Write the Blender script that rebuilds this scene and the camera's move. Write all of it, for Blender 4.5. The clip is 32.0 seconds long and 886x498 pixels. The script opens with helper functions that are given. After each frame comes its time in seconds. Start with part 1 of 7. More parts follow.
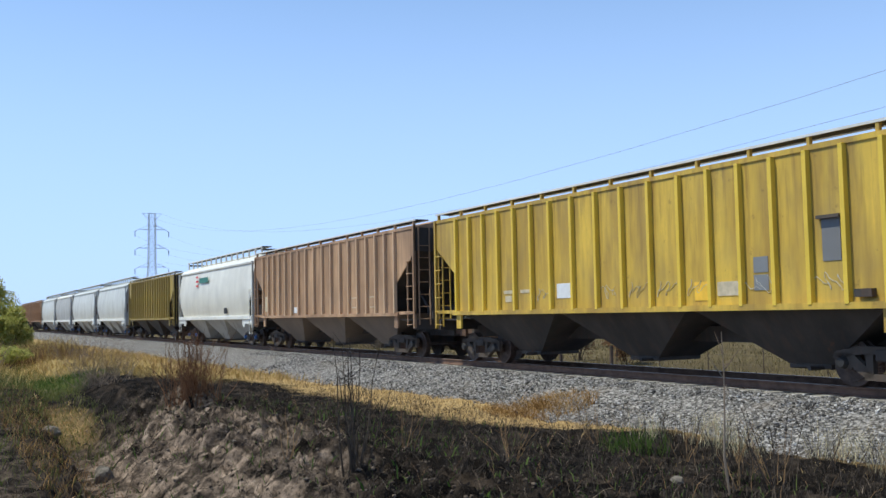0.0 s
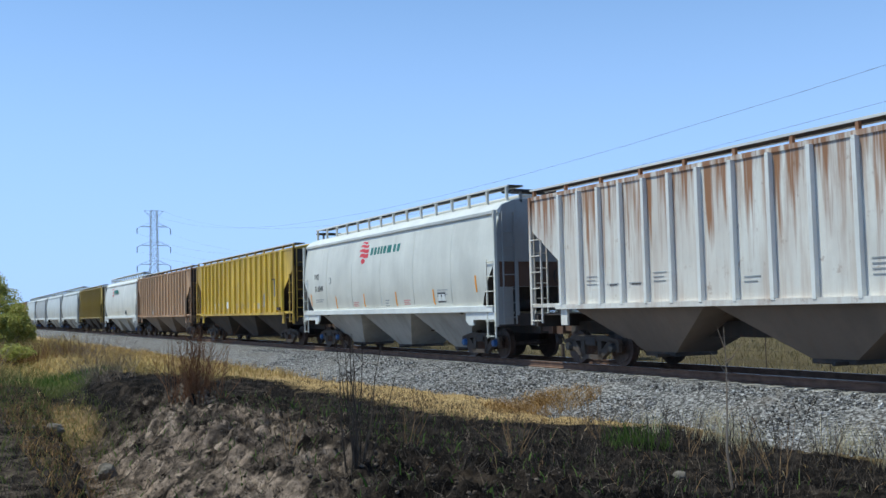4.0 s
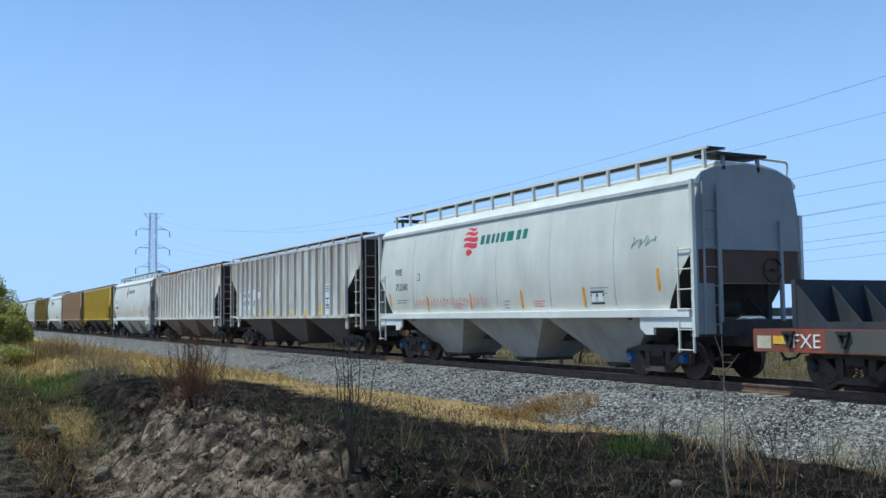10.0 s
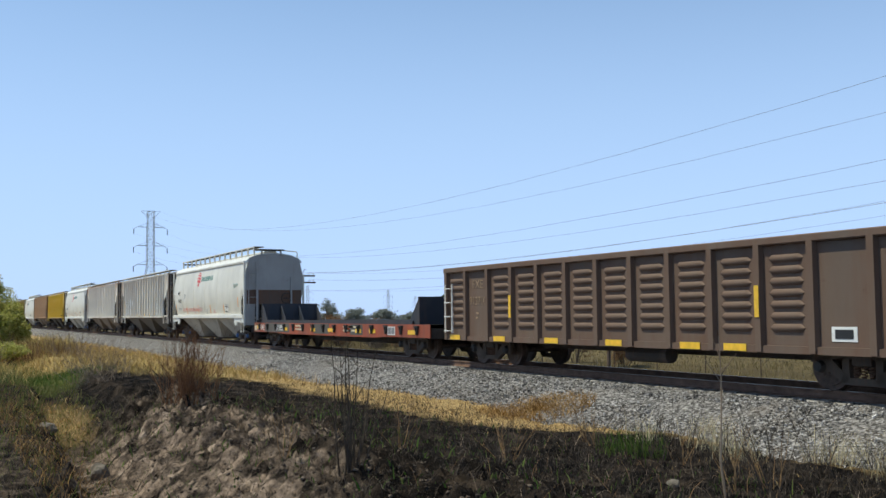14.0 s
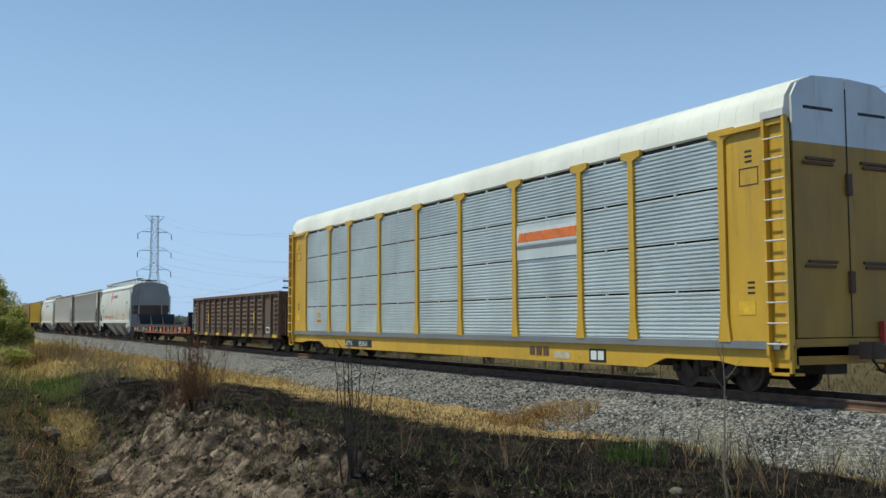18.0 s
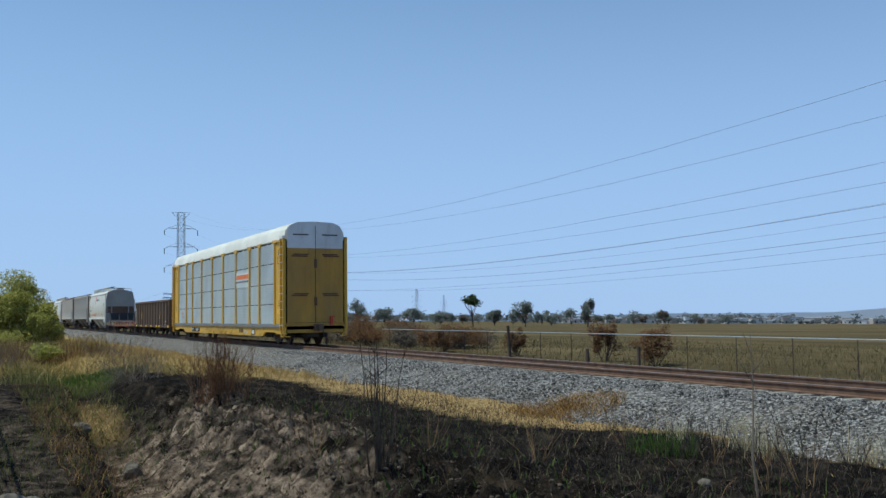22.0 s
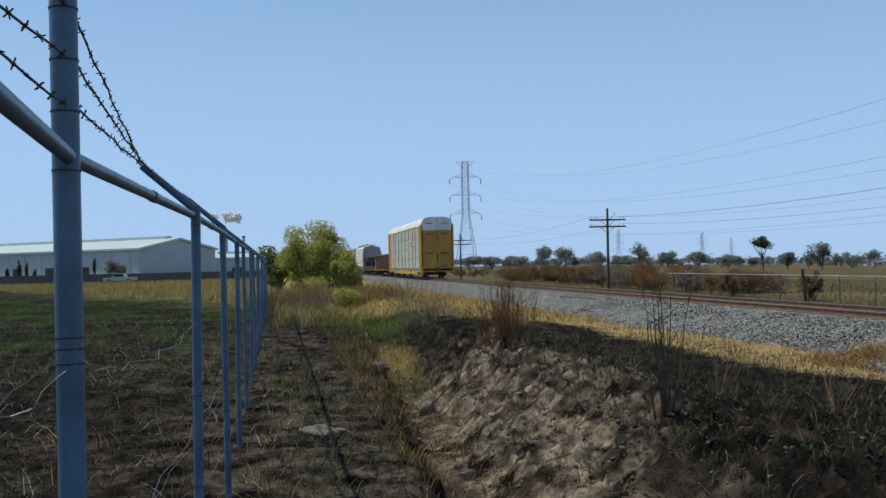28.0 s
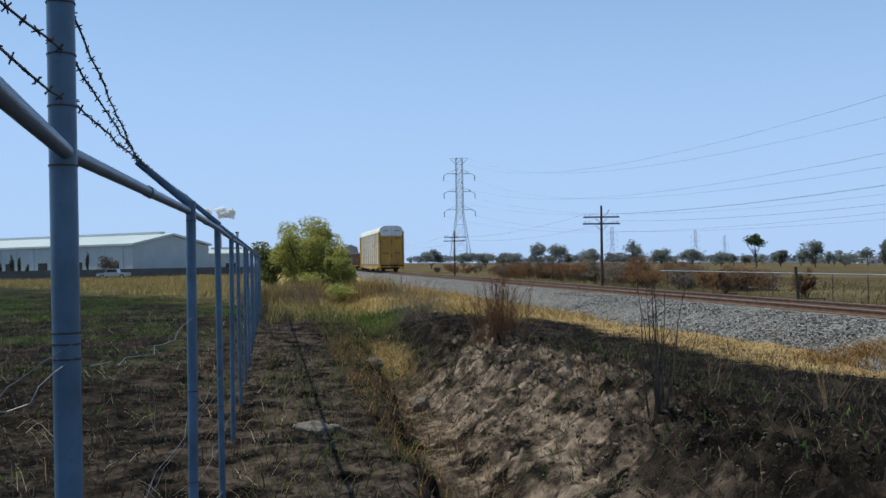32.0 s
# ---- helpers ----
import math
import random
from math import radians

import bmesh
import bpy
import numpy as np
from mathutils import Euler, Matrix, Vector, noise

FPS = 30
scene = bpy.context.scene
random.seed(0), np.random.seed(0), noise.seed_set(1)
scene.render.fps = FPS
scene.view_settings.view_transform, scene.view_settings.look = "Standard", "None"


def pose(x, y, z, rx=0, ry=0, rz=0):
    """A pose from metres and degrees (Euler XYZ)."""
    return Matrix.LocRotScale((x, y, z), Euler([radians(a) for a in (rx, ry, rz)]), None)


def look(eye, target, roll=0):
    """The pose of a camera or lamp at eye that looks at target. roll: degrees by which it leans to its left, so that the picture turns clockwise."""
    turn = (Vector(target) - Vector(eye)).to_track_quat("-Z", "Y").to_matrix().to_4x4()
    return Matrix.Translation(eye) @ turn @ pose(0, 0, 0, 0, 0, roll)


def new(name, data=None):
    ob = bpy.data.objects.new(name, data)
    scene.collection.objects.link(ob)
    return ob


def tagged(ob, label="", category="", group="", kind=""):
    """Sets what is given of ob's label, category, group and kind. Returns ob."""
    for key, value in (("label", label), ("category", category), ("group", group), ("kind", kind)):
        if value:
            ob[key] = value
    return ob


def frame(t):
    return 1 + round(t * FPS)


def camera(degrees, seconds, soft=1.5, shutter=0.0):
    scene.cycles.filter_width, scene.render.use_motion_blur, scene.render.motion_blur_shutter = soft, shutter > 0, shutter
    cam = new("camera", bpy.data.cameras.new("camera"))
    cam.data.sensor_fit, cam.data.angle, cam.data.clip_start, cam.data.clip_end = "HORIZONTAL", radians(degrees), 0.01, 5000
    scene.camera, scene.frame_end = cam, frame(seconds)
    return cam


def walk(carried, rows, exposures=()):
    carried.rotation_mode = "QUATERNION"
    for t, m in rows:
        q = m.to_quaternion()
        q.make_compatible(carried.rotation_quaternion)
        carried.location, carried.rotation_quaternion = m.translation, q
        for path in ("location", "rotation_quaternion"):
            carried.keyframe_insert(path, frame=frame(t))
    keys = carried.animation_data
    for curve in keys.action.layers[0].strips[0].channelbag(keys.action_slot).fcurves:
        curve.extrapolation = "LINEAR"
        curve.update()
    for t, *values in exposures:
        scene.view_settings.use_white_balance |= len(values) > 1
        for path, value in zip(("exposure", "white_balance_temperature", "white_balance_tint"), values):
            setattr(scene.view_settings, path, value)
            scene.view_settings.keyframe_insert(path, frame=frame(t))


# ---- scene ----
from mathutils import Quaternion

# the camera: held in the hand at the fence, turning to the left as the train leaves
cam = camera(49.13, 32.0)
EYE = (-15.47, 0.0, 1.45)
TURNS = ((0.0, -27.71, 3.82, 1.09), (0.5, -27.53, 3.87, 1.07), (1.0, -27.58, 3.80, 1.00), (1.5, -27.63, 3.67, 1.09), (2.0, -27.72, 3.61, 1.23), (2.5, -27.65, 3.61, 1.15), (4.5, -27.63, 3.58, 1.41), (5.0, -27.94, 3.64, 1.27), (5.5, -27.81, 3.77, 1.11), (6.0, -27.74, 3.73, 1.05), (6.5, -27.71, 3.91, 0.96), (7.0, -27.45, 3.85, 0.83), (7.5, -27.55, 4.01, 0.95), (8.0, -27.50, 3.91, 0.94), (8.5, -27.73, 3.89, 0.71), (9.0, -27.79, 3.90, 0.53), (9.5, -27.87, 3.92, 0.59), (10.0, -27.69, 3.93, 0.67))
TURNS += ((10.5, -27.67, 3.84, 0.88), (11.0, -27.76, 3.63, 0.63), (11.5, -27.93, 3.51, 0.53), (12.0, -27.73, 3.72, 0.41), (12.5, -28.05, 3.79, 0.31), (13.0, -27.81, 3.68, 0.30), (13.5, -27.84, 3.81, 0.48), (15.5, -27.91, 3.98, 0.29), (16.0, -28.25, 4.15, 0.31), (16.5, -28.18, 4.19, 0.35), (17.0, -28.29, 4.36, 0.25), (17.5, -27.88, 4.48, 0.11), (18.0, -27.64, 4.24, 0.17), (18.5, -27.58, 4.20, 0.14), (19.0, -27.26, 4.15, 0.30), (19.5, -27.32, 4.22, 0.38), (20.0, -27.24, 4.18, 0.56), (20.5, -26.71, 4.05, 0.67), (21.0, -26.73, 4.06, 0.84))
TURNS += ((21.5, -26.59, 3.94, 0.84), (22.0, -26.14, 3.84, 0.73), (22.5, -26.11, 3.52, 1.00), (23.0, -25.37, 3.45, 0.92), (23.5, -23.06, 3.20, 1.17), (24.0, -21.40, 3.08, 1.34), (24.5, -18.39, 2.70, 1.67), (25.0, -15.03, 1.49, 1.33), (25.5, -11.73, 1.66, 2.39), (26.0, -9.47, 1.39, 2.48), (26.5, -9.48, 0.93, 2.22), (28.5, -9.64, 0.76, 1.08), (29.0, -9.69, 0.45, 1.00), (29.5, -9.79, 0.79, 0.99), (30.0, -9.68, 0.96, 1.05), (30.5, -9.98, 1.10, 1.13), (31.0, -9.81, 0.97, 1.15), (31.5, -9.71, 1.09, 1.25), (32.0, -9.98, 0.65, 1.06))
# the clip's camera: a cool picture that darkens as it turns towards the field
LIGHT = ((0.0, -0.09, 5932, 0.2), (1.0, -0.07, 6146, -3.4), (2.0, -0.17, 6386, 3.1), (5.0, -0.28, 5160, -5.9), (6.0, -0.11, 5318, -5.8), (7.0, -0.16, 5847, -4.9), (8.0, -0.21, 5312, -7.0), (9.0, -0.19, 6133, -0.6), (10.0, -0.34, 5380, -6.5), (11.0, -0.31, 5241, -5.2), (12.0, -0.32, 5272, -4.9), (13.0, -0.21, 6085, -3.7), (16.0, -0.30, 6456, -0.9), (17.0, -0.47, 6364, -2.5), (18.0, -0.49, 6300, -8.0), (19.0, -0.53, 6159, -5.1), (20.0, -0.67, 5480, -7.4), (21.0, -0.63, 5780, -8.0), (22.0, -0.60, 5800, -6.5), (23.0, -0.57, 5950, -6.2), (24.0, -0.62, 5550, -10.0), (25.0, -0.68, 5350, -8.5), (26.0, -0.65, 5500, -8.5), (29.0, -0.52, 6182, -3.8), (31.0, -0.45, 6043, -2.9), (32.0, -0.45, 6043, -2.9))
SWAY = {25.0: 0.005, 25.5: 0.010, 26.0: 0.012, 26.5: 0.011, 29.0: -0.003, 29.5: -0.007, 30.0: -0.010, 30.5: -0.009, 31.0: -0.006, 31.5: -0.007, 32.0: -0.007}
walk(cam, [(t, pose(EYE[0] + SWAY.get(t, 0.0), EYE[1], EYE[2], 90 + pitch, roll, yaw)) for t, yaw, pitch, roll in TURNS], LIGHT)

# daylight: a hazy midday sky, the sun high over the fence side
SUN_EL, SUN_AZ = 62.0, 62.0          # azimuth counted from the track's far end towards the fence
world = bpy.data.worlds.new("sky")
scene.world = world
world.use_nodes = True
wn, wl = world.node_tree.nodes, world.node_tree.links
wn.clear()
sky = wn.new("ShaderNodeTexSky")
sky.sky_type, sky.sun_disc = "NISHITA", False
sky.sun_elevation, sky.sun_rotation = radians(SUN_EL), radians(-SUN_AZ)
sky.altitude, sky.air_density, sky.dust_density, sky.ozone_density = 1800, 1.0, 0.6, 2.6
back = wn.new("ShaderNodeBackground")
back.inputs["Strength"].default_value = 0.18
wout = wn.new("ShaderNodeOutputWorld")
haze = wn.new("ShaderNodeMix")          # milky haze, thick at the horizon and thin overhead
haze.data_type = "RGBA"
haze.inputs[7].default_value = (3.5, 4.4, 6.9, 1)
way = wn.new("ShaderNodeTexCoord")
split = wn.new("ShaderNodeSeparateXYZ")
rise = wn.new("ShaderNodeMapRange")
rise.interpolation_type = "SMOOTHSTEP"
rise.inputs["From Min"].default_value, rise.inputs["From Max"].default_value = -0.02, 0.55
rise.inputs["To Min"].default_value, rise.inputs["To Max"].default_value = 0.92, 0.0
wl.new(way.outputs["Generated"], split.inputs[0])
wl.new(split.outputs[2], rise.inputs["Value"])
wl.new(rise.outputs[0], haze.inputs[0])
wl.new(sky.outputs[0], haze.inputs[6])
wl.new(haze.outputs[2], back.inputs[0])
wl.new(back.outputs[0], wout.inputs[0])
sun = new("sun", bpy.data.lights.new("sun", "SUN"))
sun.data.energy, sun.data.angle, sun.data.color = 5.0, radians(0.55), (1.0, 0.89, 0.74)
to_sun = Vector((-math.sin(radians(SUN_AZ)) * math.cos(radians(SUN_EL)), math.cos(radians(SUN_AZ)) * math.cos(radians(SUN_EL)), math.sin(radians(SUN_EL))))
sun.matrix_world = look(to_sun * 60, (0, 0, 0))


# ---------------------------------------------------------------- materials
class Nodes:
    """A small node builder for one material."""

    def __init__(self, name):
        self.m = bpy.data.materials.new(name)
        self.m.use_nodes = True
        self.t = self.m.node_tree
        self.b = self.t.nodes["Principled BSDF"]
        self.out = self.t.nodes["Material Output"]

    def n(self, kind, **inputs):
        node = self.t.nodes.new(kind)
        for k, v in inputs.items():
            k = k.replace("_", " ")
            if hasattr(v, "is_linked"):
                self.t.links.new(v, node.inputs[k])
            else:
                node.inputs[k].default_value = v
        return node

    def pos(self):
        return self.t.nodes.new("ShaderNodeNewGeometry").outputs["Position"]

    def obj(self):
        return self.t.nodes.new("ShaderNodeTexCoord").outputs["Object"]

    def scaled(self, vec, s):
        node = self.n("ShaderNodeMapping", Vector=vec)
        node.inputs["Scale"].default_value = s
        return node.outputs[0]

    def noise(self, vec, scale, detail=4.0, rough=0.55):
        return self.n("ShaderNodeTexNoise", Vector=vec, Scale=scale, Detail=detail, Roughness=rough).outputs["Fac"]

    def vor(self, vec, scale):
        return self.n("ShaderNodeTexVoronoi", Vector=vec, Scale=scale)

    def ramp(self, fac, *stops):
        node = self.n("ShaderNodeValToRGB", Fac=fac)
        el = node.color_ramp.elements
        while len(el) < len(stops):
            el.new(0.5)
        for e, (p, c) in zip(el, stops):
            e.position, e.color = p, (*c, 1) if len(c) == 3 else c
        return node.outputs[0]

    def step(self, v, a, b):
        """0 below a, 1 above b."""
        node = self.t.nodes.new("ShaderNodeMapRange")
        node.inputs["From Min"].default_value, node.inputs["From Max"].default_value = a, b
        self.t.links.new(v, node.inputs["Value"])
        return node.outputs[0]

    def math(self, op, a, b=0.0):
        node = self.t.nodes.new("ShaderNodeMath")
        node.operation = op
        for i, v in enumerate((a, b)):
            if hasattr(v, "is_linked"):
                self.t.links.new(v, node.inputs[i])
            else:
                node.inputs[i].default_value = v
        return node.outputs[0]

    def mix(self, fac, a, b, mode="MIX"):
        node = self.t.nodes.new("ShaderNodeMix")
        node.data_type, node.blend_type = "RGBA", mode
        for i, v in ((0, fac), (6, a), (7, b)):
            if hasattr(v, "is_linked"):
                self.t.links.new(v, node.inputs[i])
            else:
                node.inputs[i].default_value = v if i == 0 else (*v, 1)
        return node.outputs[2]

    def rand(self):
        return self.t.nodes.new("ShaderNodeObjectInfo").outputs["Random"]

    def island(self):
        return self.t.nodes.new("ShaderNodeNewGeometry").outputs["Random Per Island"]

    def done(self, color, rough=0.8, metal=0.0, bump=None, strength=0.3, dist=0.02, gloss=0.5):
        self.b.inputs["Specular IOR Level"].default_value = gloss
        for key, v in (("Base Color", color), ("Roughness", rough), ("Metallic", metal)):
            if hasattr(v, "is_linked"):
                self.t.links.new(v, self.b.inputs[key])
            else:
                self.b.inputs[key].default_value = (*v, 1) if key == "Base Color" else v
        if bump is not None:
            bp = self.n("ShaderNodeBump", Height=bump, Strength=strength, Distance=dist)
            self.t.links.new(bp.outputs[0], self.b.inputs["Normal"])
        return self.m


def plain(name, color, rough=0.7, metal=0.0, vary=0.25, scale=6.0):
    k = Nodes(name)
    p = k.obj()
    f = k.noise(p, scale)
    g = k.noise(p, scale * 9)
    lo = tuple(c * (1 - vary) for c in color)
    hi = tuple(min(1, c * (1 + vary)) for c in color)
    c = k.ramp(f, (0.3, lo), (0.7, hi))
    c = k.mix(k.math("MULTIPLY", k.step(g, 0.55, 0.75), 0.35), c, tuple(v * 0.6 for v in color))
    return k.done(c, rough, metal, g, 0.12, 0.01)


def paint(name, color, rust=0.3, grime=0.3, rough=0.5, streak=0.5, rust_color=(0.20, 0.085, 0.035), panel=0.0, top=0.0):
    """Weathered wagon paint: fading, tall soft stains, rust runs from the top and dusty blotches."""
    k = Nodes(name)
    p = k.obj()
    big = k.noise(p, 0.55, 3.0)
    fine = k.noise(p, 14.0, 5.0, 0.65)
    tall = k.noise(k.scaled(p, (1.0, 1.25, 0.2)), 1.15, 4.0, 0.6)
    runs = k.noise(k.scaled(p, (2.0, 3.2, 0.2)), 1.6, 6.0, 0.68)
    blot = k.noise(p, 2.6, 6.0, 0.7)
    c = k.mix(k.step(big, 0.3, 0.75), tuple(v * 0.84 for v in color), tuple(min(1, v * 1.1) for v in color))
    if panel:
        stain = tuple(0.15 * v + 0.85 * q for v, q in zip(color, rust_color))
        c = k.mix(k.math("MULTIPLY", k.step(tall, 0.38, 0.58), panel), c, stain)
    c = k.mix(k.math("MULTIPLY", k.step(fine, 0.35, 0.8), 0.25), c, tuple(v * 0.7 for v in color))
    height = k.n("ShaderNodeSeparateXYZ", Vector=p).outputs[2]
    r = k.math("MULTIPLY", k.step(runs, 0.57 - 0.13 * rust, 0.72 - 0.13 * rust), streak)
    r = k.math("MULTIPLY", r, k.math("ADD", 0.35, k.math("MULTIPLY", k.step(height, 2.2, 4.3), 0.65)))
    c = k.mix(r, c, rust_color)
    if top:
        # broad rust bleeding down from the roof edge
        wide = k.noise(k.scaled(p, (1.0, 2.3, 0.12)), 1.9, 3.0, 0.6)
        bleed = k.step(k.math("ADD", wide, k.math("MULTIPLY", k.math("SUBTRACT", height, 4.2), 0.10)), 0.43, 0.56)
        c = k.mix(k.math("MULTIPLY", bleed, top), c, rust_color)
    spots = k.math("MULTIPLY", k.step(blot, 0.70 - 0.16 * rust, 0.80 - 0.12 * rust), 0.8)
    c = k.mix(spots, c, tuple(v * 0.8 for v in rust_color))
    dirt = k.math("MULTIPLY", k.step(k.noise(k.scaled(p, (1, 1.2, 0.5)), 1.1, 4.0, 0.6), 0.42, 0.72), grime)
    c = k.mix(dirt, c, (0.13, 0.105, 0.085))
    return k.done(c, rough, 0.0, k.math("ADD", big, k.math("MULTIPLY", fine, 0.3)), 0.12, 0.03)


def leafy(name, *colors, rough=0.8, glow_through=0.0):
    """Leaves, blades and stones: a shade of its own for each piece."""
    k = Nodes(name)
    n = len(colors)
    c = k.ramp(k.island(), *[(i / max(1, n - 1), col) for i, col in enumerate(colors)])
    f = k.noise(k.pos(), 0.8)
    c = k.mix(k.math("MULTIPLY", k.step(f, 0.4, 0.7), 0.3), c, tuple(v * 0.7 for v in colors[0]))
    k.done(c, rough, gloss=0.1)
    if glow_through:
        tr = k.n("ShaderNodeBsdfTranslucent", Color=c)
        mx = k.n("ShaderNodeMixShader", Fac=glow_through)
        k.t.links.new(k.b.outputs[0], mx.inputs[1])
        k.t.links.new(tr.outputs[0], mx.inputs[2])
        k.t.links.new(mx.outputs[0], k.out.inputs[0])
    return k.m


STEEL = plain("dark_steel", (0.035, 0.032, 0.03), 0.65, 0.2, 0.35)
DUSTY = paint("dusty_cast_steel", (0.08, 0.06, 0.045), 0.5, 0.4, 0.9, 0.5)
UNDER = paint("under_frame", (0.05, 0.042, 0.037), 0.5, 0.5, 0.8)
RUSTY = paint("rusty_steel", (0.13, 0.075, 0.05), 0.7, 0.4, 0.85)
WHEEL = plain("wheel_steel", (0.075, 0.05, 0.038), 0.55, 0.4, 0.4, 9)
RAILHEAD = plain("rail_head", (0.32, 0.29, 0.27), 0.35, 0.7, 0.2)
RAILWEB = plain("rail_web", (0.15, 0.085, 0.055), 0.85, 0.0, 0.35, 4)
TIE = plain("concrete_tie", (0.27, 0.25, 0.22), 0.9, 0.0, 0.3, 5)
YELLOW = paint("yellow_paint", (0.77, 0.52, 0.07), 0.5, 0.34, 0.55, 0.6, (0.19, 0.095, 0.028), 0.6)
YELLOW_RIB = paint("yellow_rib_paint", (0.82, 0.58, 0.06), 0.2, 0.12, 0.5, 0.3)
OLIVE = paint("faded_yellow_paint", (0.42, 0.31, 0.06), 0.5, 0.4, 0.6, 0.5, (0.15, 0.09, 0.03), 0.6)
BROWN = paint("faded_brown_paint", (0.56, 0.35, 0.20), 0.55, 0.3, 0.7, 0.5, (0.15, 0.075, 0.038), 0.7)
BROWN_RIB = paint("faded_brown_rib_paint", (0.66, 0.45, 0.27), 0.45, 0.2, 0.65, 0.45)
WHITE_RUST = paint("rust_streaked_white_paint", (0.86, 0.82, 0.73), 0.6, 0.08, 0.5, 0.75, (0.33, 0.16, 0.07), 0.3, 1.0)
WHITE_RIB = paint("white_rib_paint", (0.86, 0.83, 0.76), 0.35, 0.08, 0.5, 0.5, (0.33, 0.17, 0.08))
GREY = paint("weathered_grey_paint", (0.76, 0.745, 0.675), 0.5, 0.12, 0.55, 0.7, (0.33, 0.215, 0.14), 0.75, 0.7)
GREY_RIB = paint("grey_rib_paint", (0.77, 0.77, 0.72), 0.45, 0.14, 0.5, 0.6, (0.30, 0.18, 0.11), 0.3, 0.3)
GREYBLUE = paint("dull_grey_paint", (0.42, 0.43, 0.43), 0.35, 0.4, 0.6, 0.3)
WHITE = paint("white_paint", (0.74, 0.715, 0.63), 0.08, 0.10, 0.42, 0.25, (0.30, 0.24, 0.17), 0.12)
WHITE2 = paint("dusty_white_paint", (0.60, 0.61, 0.58), 0.15, 0.25, 0.45, 0.25)
CLEAN = paint("white_trim", (0.80, 0.79, 0.74), 0.05, 0.10, 0.45, 0.15)
ENDGREY = paint("grey_end_paint", (0.23, 0.24, 0.255), 0.25, 0.3, 0.6, 0.3)
BAYS = paint("dusty_hopper_paint", (0.50, 0.475, 0.42), 0.35, 0.45, 0.75, 0.4)
BAYS_BROWN = paint("brown_hopper_paint", (0.25, 0.19, 0.14), 0.4, 0.5, 0.8, 0.4)
# near black: shade below the hoppers and at their ends is in this colour
BAYS_SHADED = paint("shaded_hopper_paint", (0.05, 0.041, 0.034), 0.4, 0.4, 0.85, 0.4)
BAYS_GREY = paint("grey_hopper_paint", (0.12, 0.103, 0.085), 0.4, 0.4, 0.8, 0.4)
# shade on the white wagons' rear ends is put into this grey
END_SHADED = paint("shaded_end_paint", (0.37, 0.355, 0.335), 0.15, 0.2, 0.55, 0.2)
REDBROWN = paint("red_flatcar_paint", (0.40, 0.082, 0.034), 0.45, 0.3, 0.6, 0.45, (0.09, 0.045, 0.03), 0.5)
GONDOLA = paint("brown_gondola_paint", (0.155, 0.104, 0.073), 0.5, 0.35, 0.75, 0.5, (0.12, 0.05, 0.025), 0.45)
FADED = plain("faded_lettering", (0.29, 0.20, 0.125), 0.8, 0.0, 0.4, 9)
FLATDARK = paint("dark_green_repaint", (0.10, 0.095, 0.085), 0.4, 0.4, 0.7, 0.4)
NAVY = paint("dark_blue_paint", (0.03, 0.034, 0.045), 0.4, 0.3, 0.7, 0.4)
RACK_YELLOW = paint("rack_yellow_paint", (0.72, 0.425, 0.04), 0.35, 0.2, 0.5, 0.4, (0.26, 0.10, 0.025))
ZINC = paint("galvanised_panel", (0.68, 0.73, 0.74), 0.1, 0.12, 0.42, 0.2)
ROOF = paint("roof_white", (0.88, 0.86, 0.78), 0.0, 0.02, 0.5, 0.03)
BLACKINK = plain("black_lettering", (0.02, 0.02, 0.022), 0.6, 0.0, 0.2)
WHITEINK = plain("white_lettering", (0.78, 0.78, 0.75), 0.6, 0.0, 0.1)
REDINK = plain("red_lettering", (0.62, 0.04, 0.045), 0.5, 0.0, 0.15)
GREENINK = plain("green_lettering", (0.03, 0.17, 0.13), 0.5, 0.0, 0.15)
ORANGE = plain("orange_reflector", (0.85, 0.34, 0.02), 0.45, 0.0, 0.12)
LOGO_ORANGE = plain("orange_mark", (0.80, 0.19, 0.025), 0.5, 0.0, 0.2)
AMBER = plain("amber_reflector", (0.82, 0.50, 0.04), 0.45, 0.0, 0.15)
PINK = plain("faded_red_chalk", (0.62, 0.25, 0.22), 0.7, 0.0, 0.2)
CHALK = plain("pale_chalk", (0.52, 0.50, 0.42), 0.8, 0.0, 0.15)
CREAM = plain("cream_lettering", (0.55, 0.47, 0.33), 0.7, 0.0, 0.2)
REDLAMP = plain("red_marker", (0.55, 0.05, 0.03), 0.45, 0.0, 0.15)
PATCH = plain("white_patch", (0.72, 0.73, 0.74), 0.55, 0.0, 0.08)
PIPE = plain("blue_grey_pipe", (0.085, 0.14, 0.20), 0.38, 0.0, 0.3, 5)
WIRE = plain("rusty_wire", (0.07, 0.055, 0.045), 0.6, 0.5, 0.3)
WOOD = plain("old_wood", (0.085, 0.06, 0.045), 0.9, 0.0, 0.4, 3)
LATTICE = plain("tower_steel", (0.36, 0.37, 0.40), 0.6, 0.3, 0.1)
CABLE = plain("cable", (0.24, 0.25, 0.28), 0.6, 0.3, 0.1)


